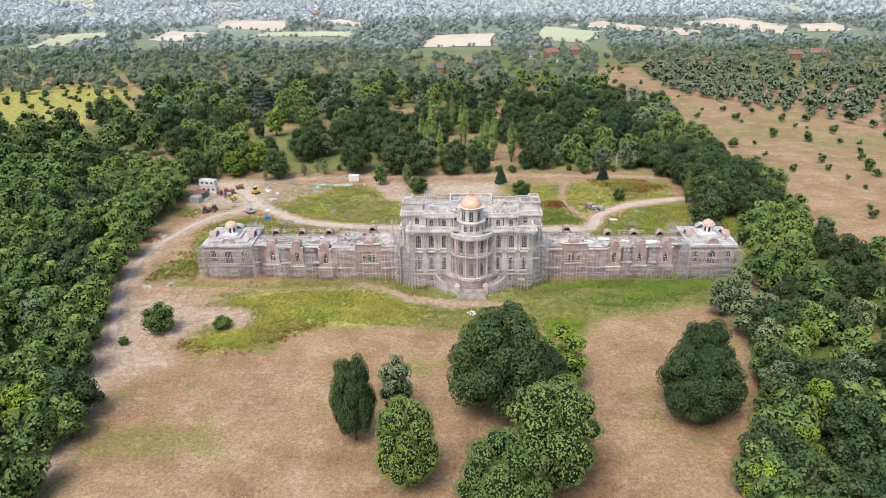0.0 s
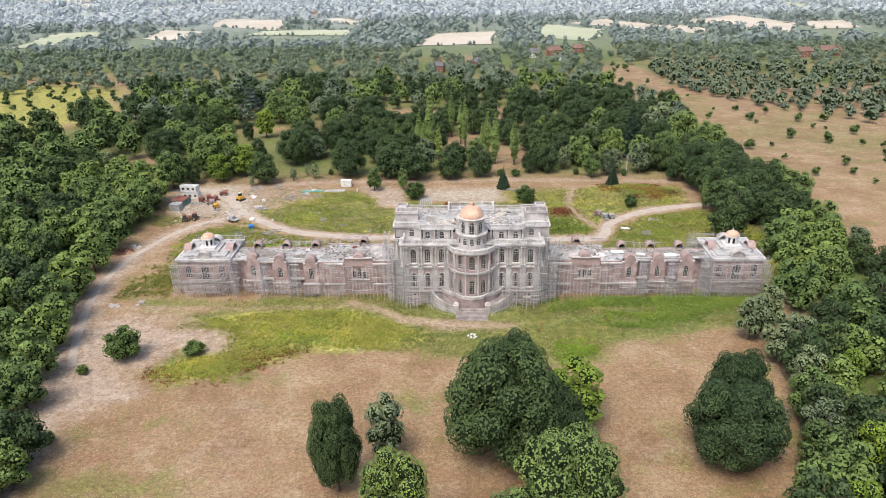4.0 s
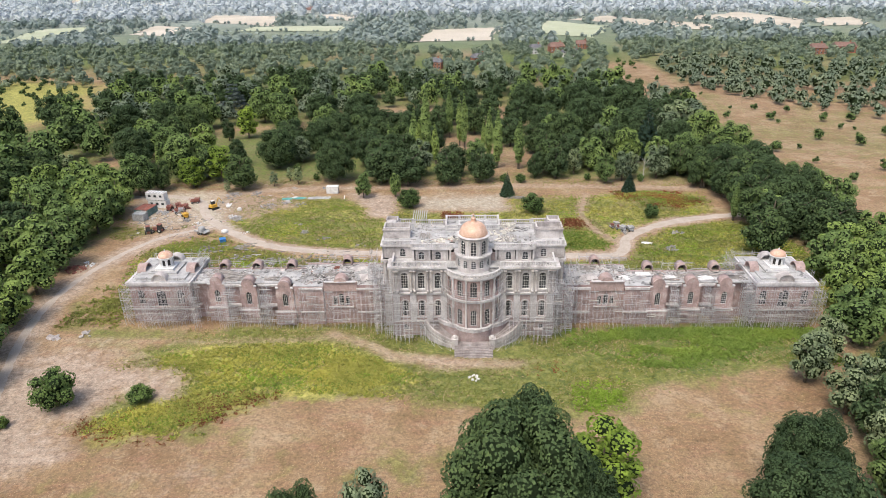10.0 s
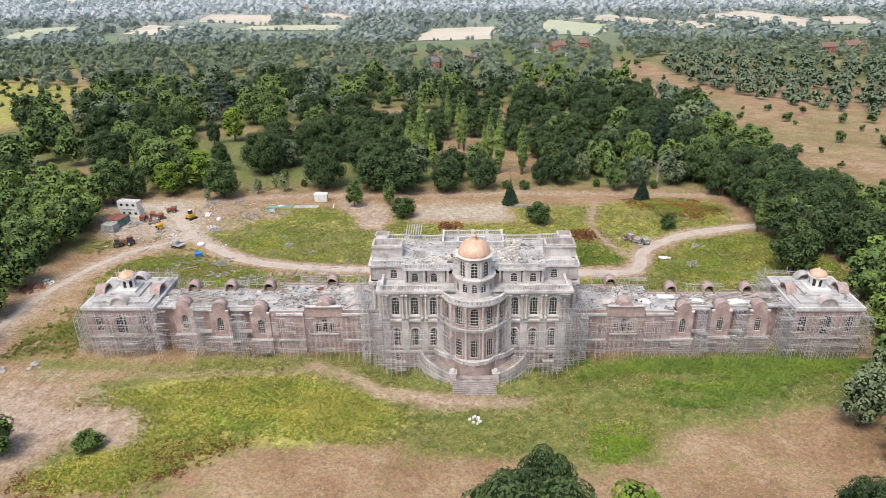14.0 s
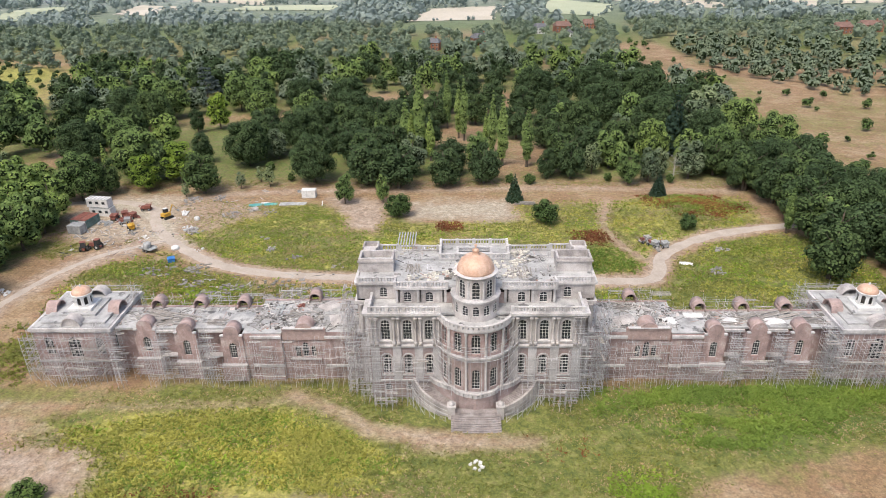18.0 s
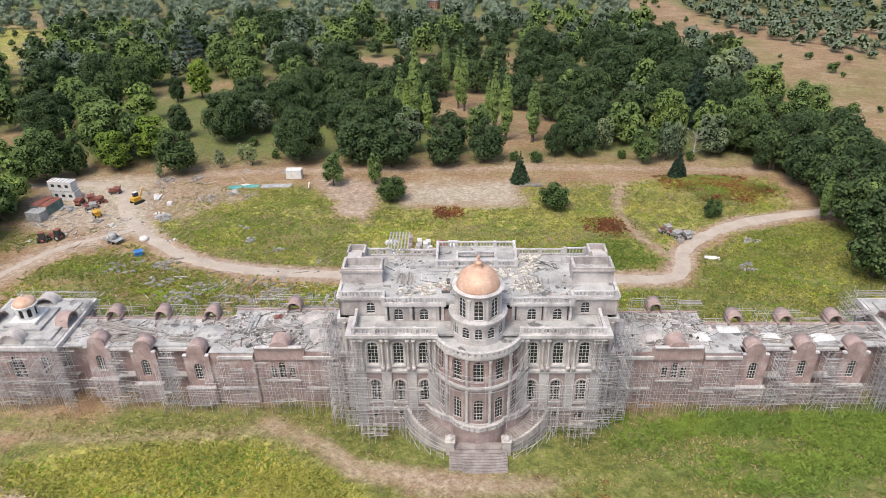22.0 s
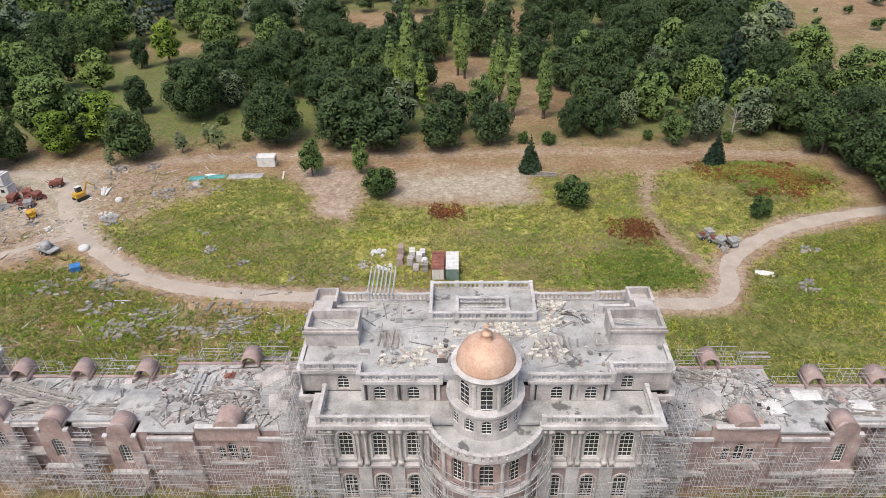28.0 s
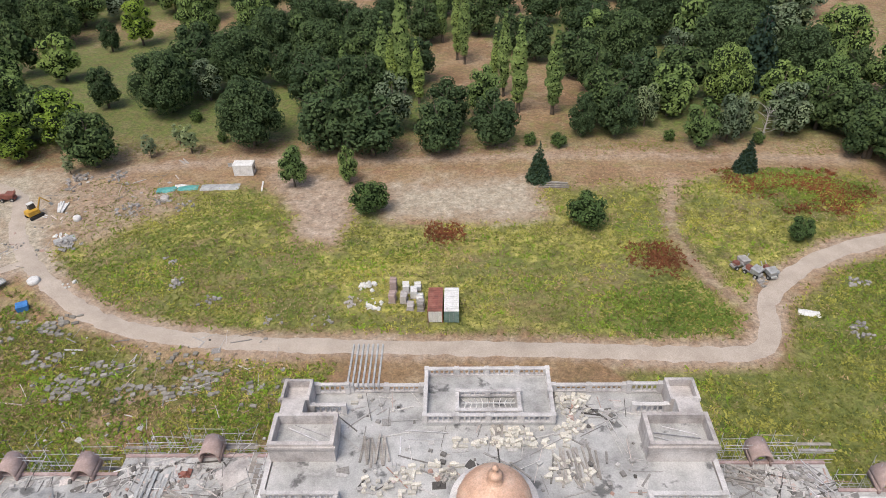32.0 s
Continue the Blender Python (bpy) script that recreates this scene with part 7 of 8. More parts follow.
for s in (-1, 1):
    W = WINGS[s]
    PAV, Q0, END = W["pav"], W["front"], W["end"]
    # along the wing fronts: low before the round-headed bays, high between them
    for i in range(23):
        x = 21.9 + 2.0 * i
        bay = [b for b in W["bays"] if abs(x + 1.0 - b[0]) < 2.3]
        if bay:
            scaffold(x if s > 0 else -x - 2.0, bay[0][1] - 2.4, lifts=3, lift=1.5, boards=0.15)
        else:
            scaffold(x if s > 0 else -x - 2.0, -14.3 if i % 5 != 2 else -14.9, lifts=4, lift=2.15 if i % 3 else 2.4, boards=0.1)
    # round the end pavilions
    for i in range(9):
        scaffold(s * PAV - 9.2 + 2.0 * i, Q0 - 2.0, lifts=4, lift=2.3)
    for i in range(6):
        scaffold(s * PAV - 5.2 + 1.7 * i, Q0 - 3.9 + 0.3 * (i % 2), lifts=2 + i % 3, boards=0.2)
    for i in range(7):
        xe = s * PAV + s * 8.2
        scaffold(xe + (1.3 if s > 0 else 0), Q0 - 1.5 + 2.7 * i, math.pi / 2, w=2.6, lifts=4 + (i % 2))
    # the gap between pavilion and wing
    for i in range(3):
        scaffold(s * (END - 0.4) - 1.2 * (s < 0), -13.2 + 2.0 * i, math.pi / 2, lifts=5 + i % 2)
    # corners of the central block
    for i in range(6):
        x = 8.4 + 2.0 * i
        scaffold(x if s > 0 else -x - 2.0, -19.6 if i < 5 else -19.0, lifts=(5, 5, 5, 5, 6, 7)[i], boards=0.05)
    for i in range(2):
        x = 14.0 + 2.0 * i
        scaffold(x if s > 0 else -x - 2.0, -21.2, lifts=2, boards=0.2)
    for i in range(3):
        scaffold(s * 22.1 + (1.3 if s > 0 else 0), -16.5 + 2.3 * i, math.pi / 2, lifts=9 - i)
    for i in range(2):
        scaffold(s * 23.6 + (1.3 if s > 0 else 0), -12.5 + 2.6 * i, math.pi / 2, lifts=8)
    for i in range(3):
        x = 17.0 + 2.0 * i
        scaffold(x if s > 0 else -x - 2.0, -18.6 + 0.9 * i, lifts=11 - 2 * i, lift=1.6, boards=0.03)
    # behind the wing roofs
    for i in range(11):
        x = 23.5 + 4.0 * i
        y = (W["rear"] if x < W["turn"] else W["rear_out"]) + 0.8 + 0.5 * (i % 3)
        scaffold(x if s > 0 else -x - 4.0, y, w=4.0, lifts=6 if i % 4 else 5, boards=0.1)
    for i in range(3):
        scaffold(s * (PAV - 9.2) + (0 if s > 0 else -1.3), W["back"] - 6.0 + 2.4 * i, math.pi / 2, w=2.4, lifts=6 + i % 2, boards=0.1)
        scaffold(s * PAV - 7.0 + 4.8 * i, W["back"] + 0.9, w=4.8, lifts=6, boards=0.1)
    for (b0, _), (b1, _) in zip(W["bays"][:-1], W["bays"][1:]):
        scaffold(s * (b0 + b1) / 2 - 1.0, -11.6, lifts=7, lift=1.45, boards=0.08)
        scaffold(s * (b0 + b1) / 2 - 1.3, -13.2, w=2.6, lifts=7, lift=1.4, boards=0.06)
    for k in range(2):
        scaffold(s * (END - 1.6) - 1.0, -12.6 + 2.2 * k, lifts=7, lift=1.5, boards=0.1)
    # in the angle of wing and block
    for i in range(2):
        scaffold(s * 23.2 - 0.6, -9.5 + 4.4 * i, math.pi / 2, w=2.6, d=1.6, lifts=2 + i, z=10.2, boards=0.3)


# tube scaffolding bent round the tower and along the curved stairs
def bent(name, pts, e, r=0.04):
    m = Mesh()
    for p, q in zip(pts[:-1], pts[1:]):
        m.tube(p, q, r)
    m.make(name, STEEL, e)


for s in (-1, 1):
    e = thing("tower_scaffold", "curved tube scaffolding clinging to the round tower", "scaffolding", "scaffolding")
    for i in range(8):
        a = radians(s * (8 + 12 * i))
        top = 17.0 if i > 3 else 14.6
        for k in (0.7, 1.7):
            x, y = TX + (TR + k) * math.sin(a), TY - (TR + k) * math.cos(a)
            if i > 1 or k < 1:
                Mesh().tube((x, y, 3.95), (x, y, top), 0.04).make("standard", STEEL, e)
    for z, i0 in ((6.0, 3), (7.9, 3), (9.8, 3), (11.8, 0), (12.9, 0), (14.0, 0), (15.9, 4)):
        for k in (0.7, 1.7):
            bent("ledger", [(TX + (TR + k) * math.sin(radians(s * b)), TY - (TR + k) * math.cos(radians(s * b)), z) for b in range(i0 * 12, 100, 8)], e)
    for i in range(3, 7):
        a, b = radians(s * (8 + 12 * i)), radians(s * (20 + 12 * i))
        for z in (5.0, 9.0, 12.5):
            Mesh().tube((TX + (TR + 1.75) * math.sin(a), TY - (TR + 1.75) * math.cos(a), z), (TX + (TR + 1.75) * math.sin(b), TY - (TR + 1.75) * math.cos(b), z + 3.2), 0.04).make("brace", STEEL, e)
    e = thing("stair_scaffold", "low tube scaffolding following the curved stairs", "scaffolding", "scaffolding")
    for i in range(15):
        b = 24 + 5 * i
        for k in (0.5, 1.5):
            x, y = oval(radians(s * b), k)
            Mesh().tube((x, y, 0), (x, y, 2.0 + 0.04 * (b - 24) + 0.4 * (i % 2)), 0.04).make("standard", STEEL, e)
    for z, k in ((0.9, 0.5), (0.9, 1.5), (1.7, 0.5), (1.7, 1.5)):
        bent("ledger", [(*oval(radians(s * b), k), z + 0.038 * (b - 24)) for b in range(24, 97, 5)], e)
    for i in range(0, 14, 2):
        b = 24 + 5 * i
        Mesh().tube((*oval(radians(s * b), 1.56), 0.1), (*oval(radians(s * (b + 10)), 1.56), 2.0 + 0.03 * i), 0.035).make("brace", STEEL, e)


# ---------- roof clutter ----------
crs = np.random.RandomState(21)


def u(a, b):
    return float(crs.uniform(a, b))


slab = [Mesh().block((0, 0, 0.14), (w, d, 0.24), 0, 0.04, k).data("stone_block", CREAMSTONE) for w, d, k in ((0.75, 0.36, 0.95), (0.5, 0.38, 0.82), (0.4, 0.3, 0.9), (0.58, 0.48, 0.75), (0.95, 0.3, 0.97))]
for cx, cy, rx, ry, n, ang in ((-0.5, -5.6, 3.2, 0.6, 22, 0.0), (4.2, -4.7, 4.0, 1.3, 64, 0.1), (8.6, -2.0, 1.9, 2.4, 44, 0.9), (9.2, 0.0, 2.0, 0.8, 14, 0.0), (7.5, -8.8, 2.4, 1.6, 20, 0.3), (-9.4, -10.0, 2.6, 1.4, 26, 0.1), (-5.2, -8.6, 2.4, 0.8, 18, 0.0), (-13.6, -0.2, 0.6, 0.6, 3, 0)):
    for k in range(n):
        x, y = cx + u(-rx, rx), cy + u(-ry, ry)
        if math.hypot(x - TX, y - TY) < 4.6 or (abs(x) < 7.0 and y > -3.7):
            continue
        ob = new("stone_block", slab[k % 5])
        ob.matrix_basis = pose(x, y, 21.35 + (0.28 if u(0, 1) < 0.2 else 0), 0, 0, math.degrees(ang) + u(-24, 24) + (90 if u(0, 1) < 0.3 else 0))
        tagged(ob, "pale cut stone block lying on the roof", "stone block", "stone blocks on the roof")


def planks(name, x, y, z, n, length, turn, label, mat=None, spread=0.35, wide=0.22, jumble=6.0, thick=0.08, slope=0.0, group=""):
    """A loose stack of boards or tubes."""
    e = thing(name, label, "timber", group, at=Matrix.Translation((x, y, z)) @ Matrix.Rotation(turn, 4, 'Z'))
    for i in range(n):
        L = length * u(0.7, 1.0)
        m = Mesh().block((0, 0, 0), (wide, L, thick))
        m.make("plank", mat or BOARD, e, at=pose(-n * spread / 2 + i * spread, u(-0.4, 0.4), thick / 2 + 0.09 * (i % 3), slope, 0, u(-jumble, jumble)))
    return e


planks("timber_pile", 8.5, -8.2, 21.36, 12, 4.6, 0.15, "jumbled grey timber planks on the roof", jumble=16)
planks("timber_pile", -11.2, -6.4, 21.36, 9, 3.6, 0.1, "loose timber planks on the roof", jumble=14, spread=0.3)
planks("timber_pile", 0.9, -4.4, 21.36, 6, 3.0, 0.0, "stacked dark planks on the roof", jumble=5, spread=0.2)
planks("timber_pile", -6.0, -4.2, 21.36, 2, 5.0, 1.5, "two long grey poles on the roof", STEEL, 0.9, 0.12)
planks("timber_pile", -8.4, -6.0, 21.36, 1, 2.6, 0.05, "single grey pole on the roof", STEEL, 0.9, 0.12)
planks("timber_pile", 2.4, -9.4, 21.36, 6, 3.2, 0.8, "broken timber on the roof", jumble=30)
for sx in (-1, 1):
    planks("timber_pile", sx * 18.0, -5.8, 22.72, 4, 4.6, 1.3, "poles lying across the turret", STEEL, 0.8, 0.1, jumble=12)
e = thing("roof_beams", "row of grey beams jutting out behind the roof", "timber", at=pose(-13.3, 0, 0))
for i in range(7):
    Mesh().block((0, 0, 0), (0.2, 6.4, 0.24)).make("beam", GREYSTEEL, e, at=pose(-1.6 + 0.55 * i, 4.0, 22.64 + 0.02 * (i % 2)))


def heap(name, x, y, z, r, h, n, mat, label, category="rubble", size=0.5, flat=0.6):
    """A heap of separate lumps, each a part."""
    e = thing(name, label, category, at=pose(x, y, z))
    for i in range(n):
        a, d = u(0, 6.28), r * math.sqrt(u(0, 1))
        k = size * u(0.5, 1.3)
        Mesh().block((0, 0, 0), (k * u(0.7, 1.6), k * u(0.6, 1.2), k * flat), 0, 0, u(0.6, 0.95)).make("lump", mat, e, at=pose(d * math.cos(a), d * math.sin(a), max(0.04, h * (1 - d / r) * u(0.3, 1) + k * flat * 0.4), u(-25, 25), u(-25, 25), u(0, 180)))
    return e


heap("debris_heap", -4.0, -9.4, 21.36, 0.9, 0.8, 14, DEADWOOD, "small heap of dark debris on the roof", size=0.4)
# wing roofs
planks("timber_pile", -60.0, -5.2, 10.22, 10, 13.5, 1.32, "long grey boards laid along the wing roof", jumble=3, spread=0.42, wide=0.3)
planks("timber_pile", 57.0, -5.4, 10.22, 10, 14.5, -1.25, "long grey boards laid along the wing roof", jumble=3, spread=0.42, wide=0.3)
planks("timber_pile", -37.7, -2.8, 10.22, 5, 5.0, -0.03, "pale steel channels propped on the roof", GREYSTEEL, 0.7, 0.4, jumble=3)
planks("timber_pile", -35.0, -4.5, 10.22, 6, 4.5, 1.4, "loose planks on the wing roof", jumble=20)
planks("timber_pile", 36.6, -1.8, 10.22, 8, 4.5, 0.7, "scaffold tubes stacked on the wing roof", STEEL, 0.4, 0.12, jumble=18)
planks("timber_pile", 29, -1.4, 10.22, 8, 5.0, 1.2, "scattered boards on the wing roof", jumble=22)
planks("timber_pile", 48.6, -7.2, 10.22, 7, 4.2, 1.5, "stacked boards between the dormers", jumble=5)
planks("timber_pile", 64.0, -6.6, 10.22, 7, 4.0, 1.5, "stacked boards between the dormers", jumble=5)
planks("timber_pile", -49.8, -7.0, 10.22, 7, 4.2, 1.5, "stacked boards between the dormers", jumble=5)
planks("timber_pile", -59.5, -7.0, 10.22, 7, 4.0, 1.5, "stacked boards between the dormers", jumble=5)


def sheet(x, y, z, w, d, turn, mat, label, bulge=0.35, name="tarpaulin"):
    """A rumpled sheet lying over something."""
    k = 9
    v, f = [], []
    for i in range(k):
        for j in range(k):
            a, b = i / (k - 1) - 0.5, j / (k - 1) - 0.5
            h = bulge * (1 - 4 * a * a) * (1 - 4 * b * b) + 0.07 * math.sin(i * 2.1 + x) * math.sin(j * 1.7 + y)
            v.append((a * w, b * d, max(0.03, h + 0.05)))
    n = k * k
    v += [(a, b, c - 0.025) for a, b, c in v]
    for i in range(k - 1):
        for j in range(k - 1):
            p = i * k + j
            f += [(p, p + k, p + k + 1, p + 1), (n + p, n + p + 1, n + p + k + 1, n + p + k)]
    m = Mesh().add(v, f)
    ob = m.make(name, mat, None, smooth=True, at=pose(x, y, z, 0, 0, turn))
    return tagged(ob, label, "tarpaulin")


sheet(37.3, -6.9, 10.21, 2.2, 2.6, 10, WHITE, "white sheet on the wing roof")
sheet(42.2, -4.9, 10.21, 3.6, 1.8, 0, WHITE, "white sheet on the wing roof")
sheet(28.6, -6.5, 10.21, 4.5, 3.2, 20, STONE, "dusty pale sheet on the wing roof", 0.6)
sheet(24.5, -4.0, 10.21, 3.2, 4.2, 5, STONE, "dusty pale sheet on the wing roof", 0.5)
sheet(48.6, -6.8, 10.21, 3.0, 2.0, 0, WHITE, "white sheet between the dormers")
sheet(56.7, -7.0, 10.21, 4.0, 2.2, 8, WHITE, "white sheet between the dormers")
sheet(-25.5, -6.0, 10.21, 5.0, 4.0, 15, STONE, "dusty pale sheet on the wing roof", 0.6)
sheet(-29.0, -1.0, 10.21, 4.0, 3.0, 40, STONE, "dusty pale sheet on the wing roof", 0.4)
sheet(-45.4, -5.6, 10.21, 5.0, 4.0, 0, CONCRETE, "heap of grey sand on the wing roof", 0.9, "sand_pile")
sheet(-50.5, -5.0, 10.21, 4.0, 3.0, 30, CONCRETE, "heap of grey sand on the wing roof", 0.7, "sand_pile")
for x, y, k in ((-30, -6.8, 1), (-41.5, -6.0, 1), (33, -6.0, 1), (46, -5.5, 1), (54, -5.5, 1), (-64, -6.0, 1), (35, -1, 1), (27, -1.5, 1)):
    heap("rubble_heap", x, y, 10.2, 1.6, 0.5, 16, RUBBLE, "small heap of grey rubble on the wing roof", size=0.45)
heap("brick_heap", -34.6, -1.2, 10.2, 0.6, 0.5, 8, RUST, "rusty red drum and scraps on the roof", size=0.5)


def debris(x0, x1, y0, y1, z, n, label, seed, clear=()):
    """Loose boards, tubes, lumps and scraps too many to count, as one object."""
    rs = np.random.RandomState(seed)
    m = Mesh()
    for i in range(n):
        x, y = rs.uniform(x0, x1), rs.uniform(y0, y1)
        if wobble(np.array([x + seed]), np.array([y]), 2.5)[0] + rs.uniform(-0.5, 0.5) < -0.1:
            continue
        if any(a < x < b and c < y < d for a, b, c, d in clear) or (z > 20 and math.hypot(x - TX, y - TY) < 4.8):
            continue
        t = rs.uniform()
        if t < 0.3:
            m.block((x, y, z + 0.05), (rs.uniform(1.0, 3.6), rs.uniform(0.08, 0.22), 0.08), rs.uniform(0, 3.14))
        elif t < 0.5:
            a, L = rs.choice([0.1, 1.5]) + rs.uniform(-0.4, 0.4), rs.uniform(1.5, 4.5)
            m.tube((x, y, z + 0.05), (x + L * math.cos(a), y + L * math.sin(a), z + 0.05 + rs.uniform(0, 0.5)), 0.04, 4)
        elif t < 0.62:
            m.block((x, y, z + 0.03), (rs.uniform(0.6, 1.6), rs.uniform(0.5, 1.2), 0.05), rs.uniform(0, 3.14), rs.uniform(-0.06, 0.06))
        else:
            k = rs.uniform(0.15, 0.5)
            m.block((x, y, z + k * 0.25), (k * 1.3, k, k * 0.6), rs.uniform(0, 3.14), rs.uniform(-0.2, 0.2), rs.uniform(0.6, 0.95))
    ob = new("debris", m.data("debris", DEBRIS))
    return tagged(ob, label, "debris", kind="stuff")


for s_ in (-1, 1):
    W = WINGS[s_]
    xs = sorted((s_ * 22.5, s_ * (W["turn"] - 0.5))), sorted((s_ * W["turn"], s_ * (W["end"] - 1.0)))
    debris(*xs[0], -9.6, W["rear"] - 0.6, 10.2, 650, "loose boards, tubes and rubble over the wing roof", 3 + s_)
    debris(*xs[1], -8.4, W["rear_out"] - 0.4, 10.2, 420, "loose boards, tubes and rubble between the dormers", 8 + s_)
debris(-113, -88, 42, 66, 0.03, 240, "scraps, tubes and stones strewn over the yard", 12)
debris(-92, -62, 55, 84, 0.03, 200, "stones and scraps strewn over the spoil ground", 13)
debris(-80, -30, 9, 33, 0.05, 260, "stones and slabs half lost in the weeds", 14)
debris(-14.5, 14.5, -11.4, 0.8, 21.35, 330, "loose boards and rubble over the main roof", 5, ((-7.0, 7.0, -3.6, 4.0),))


# ---------- the yard and the rear lawn ----------
def container(x, y, turn, roof, wall, end, label, z=None, L=6.06, W=2.44, H=2.59):
    """A ribbed steel shipping container with doors at one end."""
    z = near_ground(x, y) if z is None else z
    e = thing("shipping_container", label, "container", at=pose(x, y, z, 0, 0, turn))
    Mesh().box(-W / 2 + 0.06, W / 2 - 0.06, -L / 2 + 0.06, L / 2 - 0.06, 0.12, H - 0.05).make("body", wall, e)
    Mesh().box(-W / 2, W / 2, -L / 2, L / 2, H - 0.046, H).make("roof", roof, e)
    ribs = Mesh()
    for i in range(20):
        y0 = -L / 2 + 0.25 + (L - 0.5) * i / 19
        for sx in (-1, 1):
            ribs.box(sx * (W / 2 - 0.056), sx * W / 2, y0 - 0.08, y0 + 0.08, 0.15, H - 0.05)
    ribs.make("corrugation", wall, e)
    top = Mesh()
    for i in range(12):
        y0 = -L / 2 + 0.25 + (L - 0.5) * i / 11
        top.box(-W / 2 + 0.1, W / 2 - 0.1, y0 - 0.07, y0 + 0.07, H + 0.001, H + 0.03)
    top.make("roof_corrugation", roof, e)
    for sx in (-1, 1):
        for sy in (-1, 1):
            Mesh().box(sx * (W / 2 - 0.12), sx * (W / 2 + 0.005), sy * (L / 2 - 0.12), sy * (L / 2 + 0.005), 0, H - 0.05).make("corner_post", wall, e)
    for sx in (-1, 1):
        d = Mesh().box(sx * 0.02, sx * (W / 2 - 0.13), -L / 2 + 0.01, -L / 2 + 0.055, 0.15, H - 0.15).make("door", end, e)
        Mesh().tube((sx * 0.35, -L / 2 - 0.03, 0.2), (sx * 0.35, -L / 2 - 0.03, H - 0.2), 0.025).make("lock_bar", GREYSTEEL, d)
    return e


container(-4.4, 38.4, 0, WHITE, GREENSTEEL, GREENSTEEL, "white-roofed teal shipping container on the rear lawn")
container(-7.1, 38.4, 0, RUST, RUST, WHITE, "rusty red shipping container with white doors")
container(-112.6, 58.4, 78, GREYSTEEL, GREYSTEEL, GREYSTEEL, "short grey shipping container in the yard", L=4.2, W=2.9)
container(-114.3, 64.4, -12, RUST, GREENSTEEL, GREENSTEEL, "green container with a rusty red roof")
container(-111.7, 63.9, -12, RUST, GREENSTEEL, WHITE, "faded green container with a rusty red roof and pale doors")


def cabin(x, y, turn, L=7.0, W=2.6, z=None, label="white site cabin with small windows", stripes=True):
    z = near_ground(x, y) if z is None else z
    e = thing("site_cabin", label, "cabin", at=pose(x, y, z, 0, 0, turn))
    Mesh().box(-W / 2, W / 2, -L / 2, L / 2, 0.1, 2.6).make("body", WHITE, e)
    Mesh().box(-W / 2 - 0.06, W / 2 + 0.06, -L / 2 - 0.06, L / 2 + 0.06, 2.604, 2.72).make("roof", WHITE, e)
    if stripes:
        for i in range(6):
            y0 = -L / 2 + 0.6 + i * (L - 1.2) / 5
            Mesh().box(-W / 2, W / 2, y0 - 0.14, y0 + 0.14, 2.724, 2.8).make("roof_rib", GREYSTEEL, e)
    for i in range(3):
        w = Mesh().box(W / 2 + 0.002, W / 2 + 0.05, -L / 2 + 0.9 + 2.1 * i, -L / 2 + 2.0 + 2.1 * i, 1.1, 2.0).make("window", GREYSTEEL, e)
        Mesh().box(W / 2 + 0.052, W / 2 + 0.06, -L / 2 + 1.0 + 2.1 * i, -L / 2 + 1.9 + 2.1 * i, 1.2, 1.9).make("pane", GLASS, w)
    w = Mesh().box(-0.5, 0.5, -L / 2 - 0.05, -L / 2 - 0.002, 1.1, 2.0).make("window", GREYSTEEL, e)
    Mesh().box(-0.4, 0.4, -L / 2 - 0.06, -L / 2 - 0.052, 1.2, 1.9).make("pane", GLASS, w)
    return e


cabin(-111.2, 71.4, -99)
cabin(-111.6, 71.4, -99, z=2.85, label="upper white site cabin stacked on another")
cabin(-51, 85.3, 90, 4.4, 2.4, label="small white cabin with a stained roof beside the track", stripes=False)


def excavator(x, y, turn):
    e = thing("excavator", "small yellow tracked excavator with a raised arm", "excavator", at=pose(x, y, near_ground(x, y), 0, 0, turn))
    for s in (-1, 1):
        m = Mesh()
        m.box(s * 0.75, s * 1.25, -1.2, 1.2, 0.08, 0.62)
        m.lathe(0, 0, [(0.01, 0), (0.02, 0.01)], 4)
        m2 = Mesh().tube((s * 0.75, -1.2, 0.35), (s * 1.25, -1.2, 0.35), 0.34, 10)
        m2.tube((s * 0.75, 1.2, 0.35), (s * 1.25, 1.2, 0.35), 0.34, 10).box(s * 0.75, s * 1.25, -1.2, 1.2, 0.03, 0.67)
        m2.make("track", RUBBER, e)
    Mesh().lathe(0, 0, [(0.6, 0.6), (0.6, 0.85)], 14).make("turntable", RUBBER, e)
    Mesh().block((0, -0.3, 1.3), (2.0, 2.4, 0.9), 0, 0, 0.92).make("body", YELLOW, e)
    c = Mesh().block((-0.5, 0.1, 2.25), (0.95, 1.3, 1.3), 0, 0, 0.88).make("cab", GLASS, e)
    Mesh().block((-0.5, 0.1, 2.95), (0.95, 1.25, 0.1)).make("cab_roof", WHITE, c)
    a = Mesh().tube((0.3, 0.8, 1.4), (0.5, 2.0, 3.8), 0.17, 6, 0.14).make("boom", YELLOW, e)
    Mesh().tube((0.5, 2.0, 3.8), (0.6, 3.4, 2.0), 0.13, 6, 0.1).make("dipper", YELLOW, e)
    Mesh().tube((0.3, 1.2, 1.6), (0.45, 1.9, 3.0), 0.05).make("ram", GREYSTEEL, a)
    Mesh().block((0.62, 3.5, 1.6), (0.7, 0.6, 0.7), 0, 0.4, 0.6).make("bucket", GREYSTEEL, e)
    return e


excavator(-90.5, 68.5, -35)


def wheel(e, x, y, r=0.5, w=0.3):
    t = Mesh().tube((x - w / 2, y, r), (x + w / 2, y, r), r, 14).make("wheel", RUBBER, e)
    Mesh().tube((x - w / 2 - 0.02, y, r), (x + w / 2 + 0.02, y, r), r * 0.5, 10).make("rim", GREYSTEEL, t)


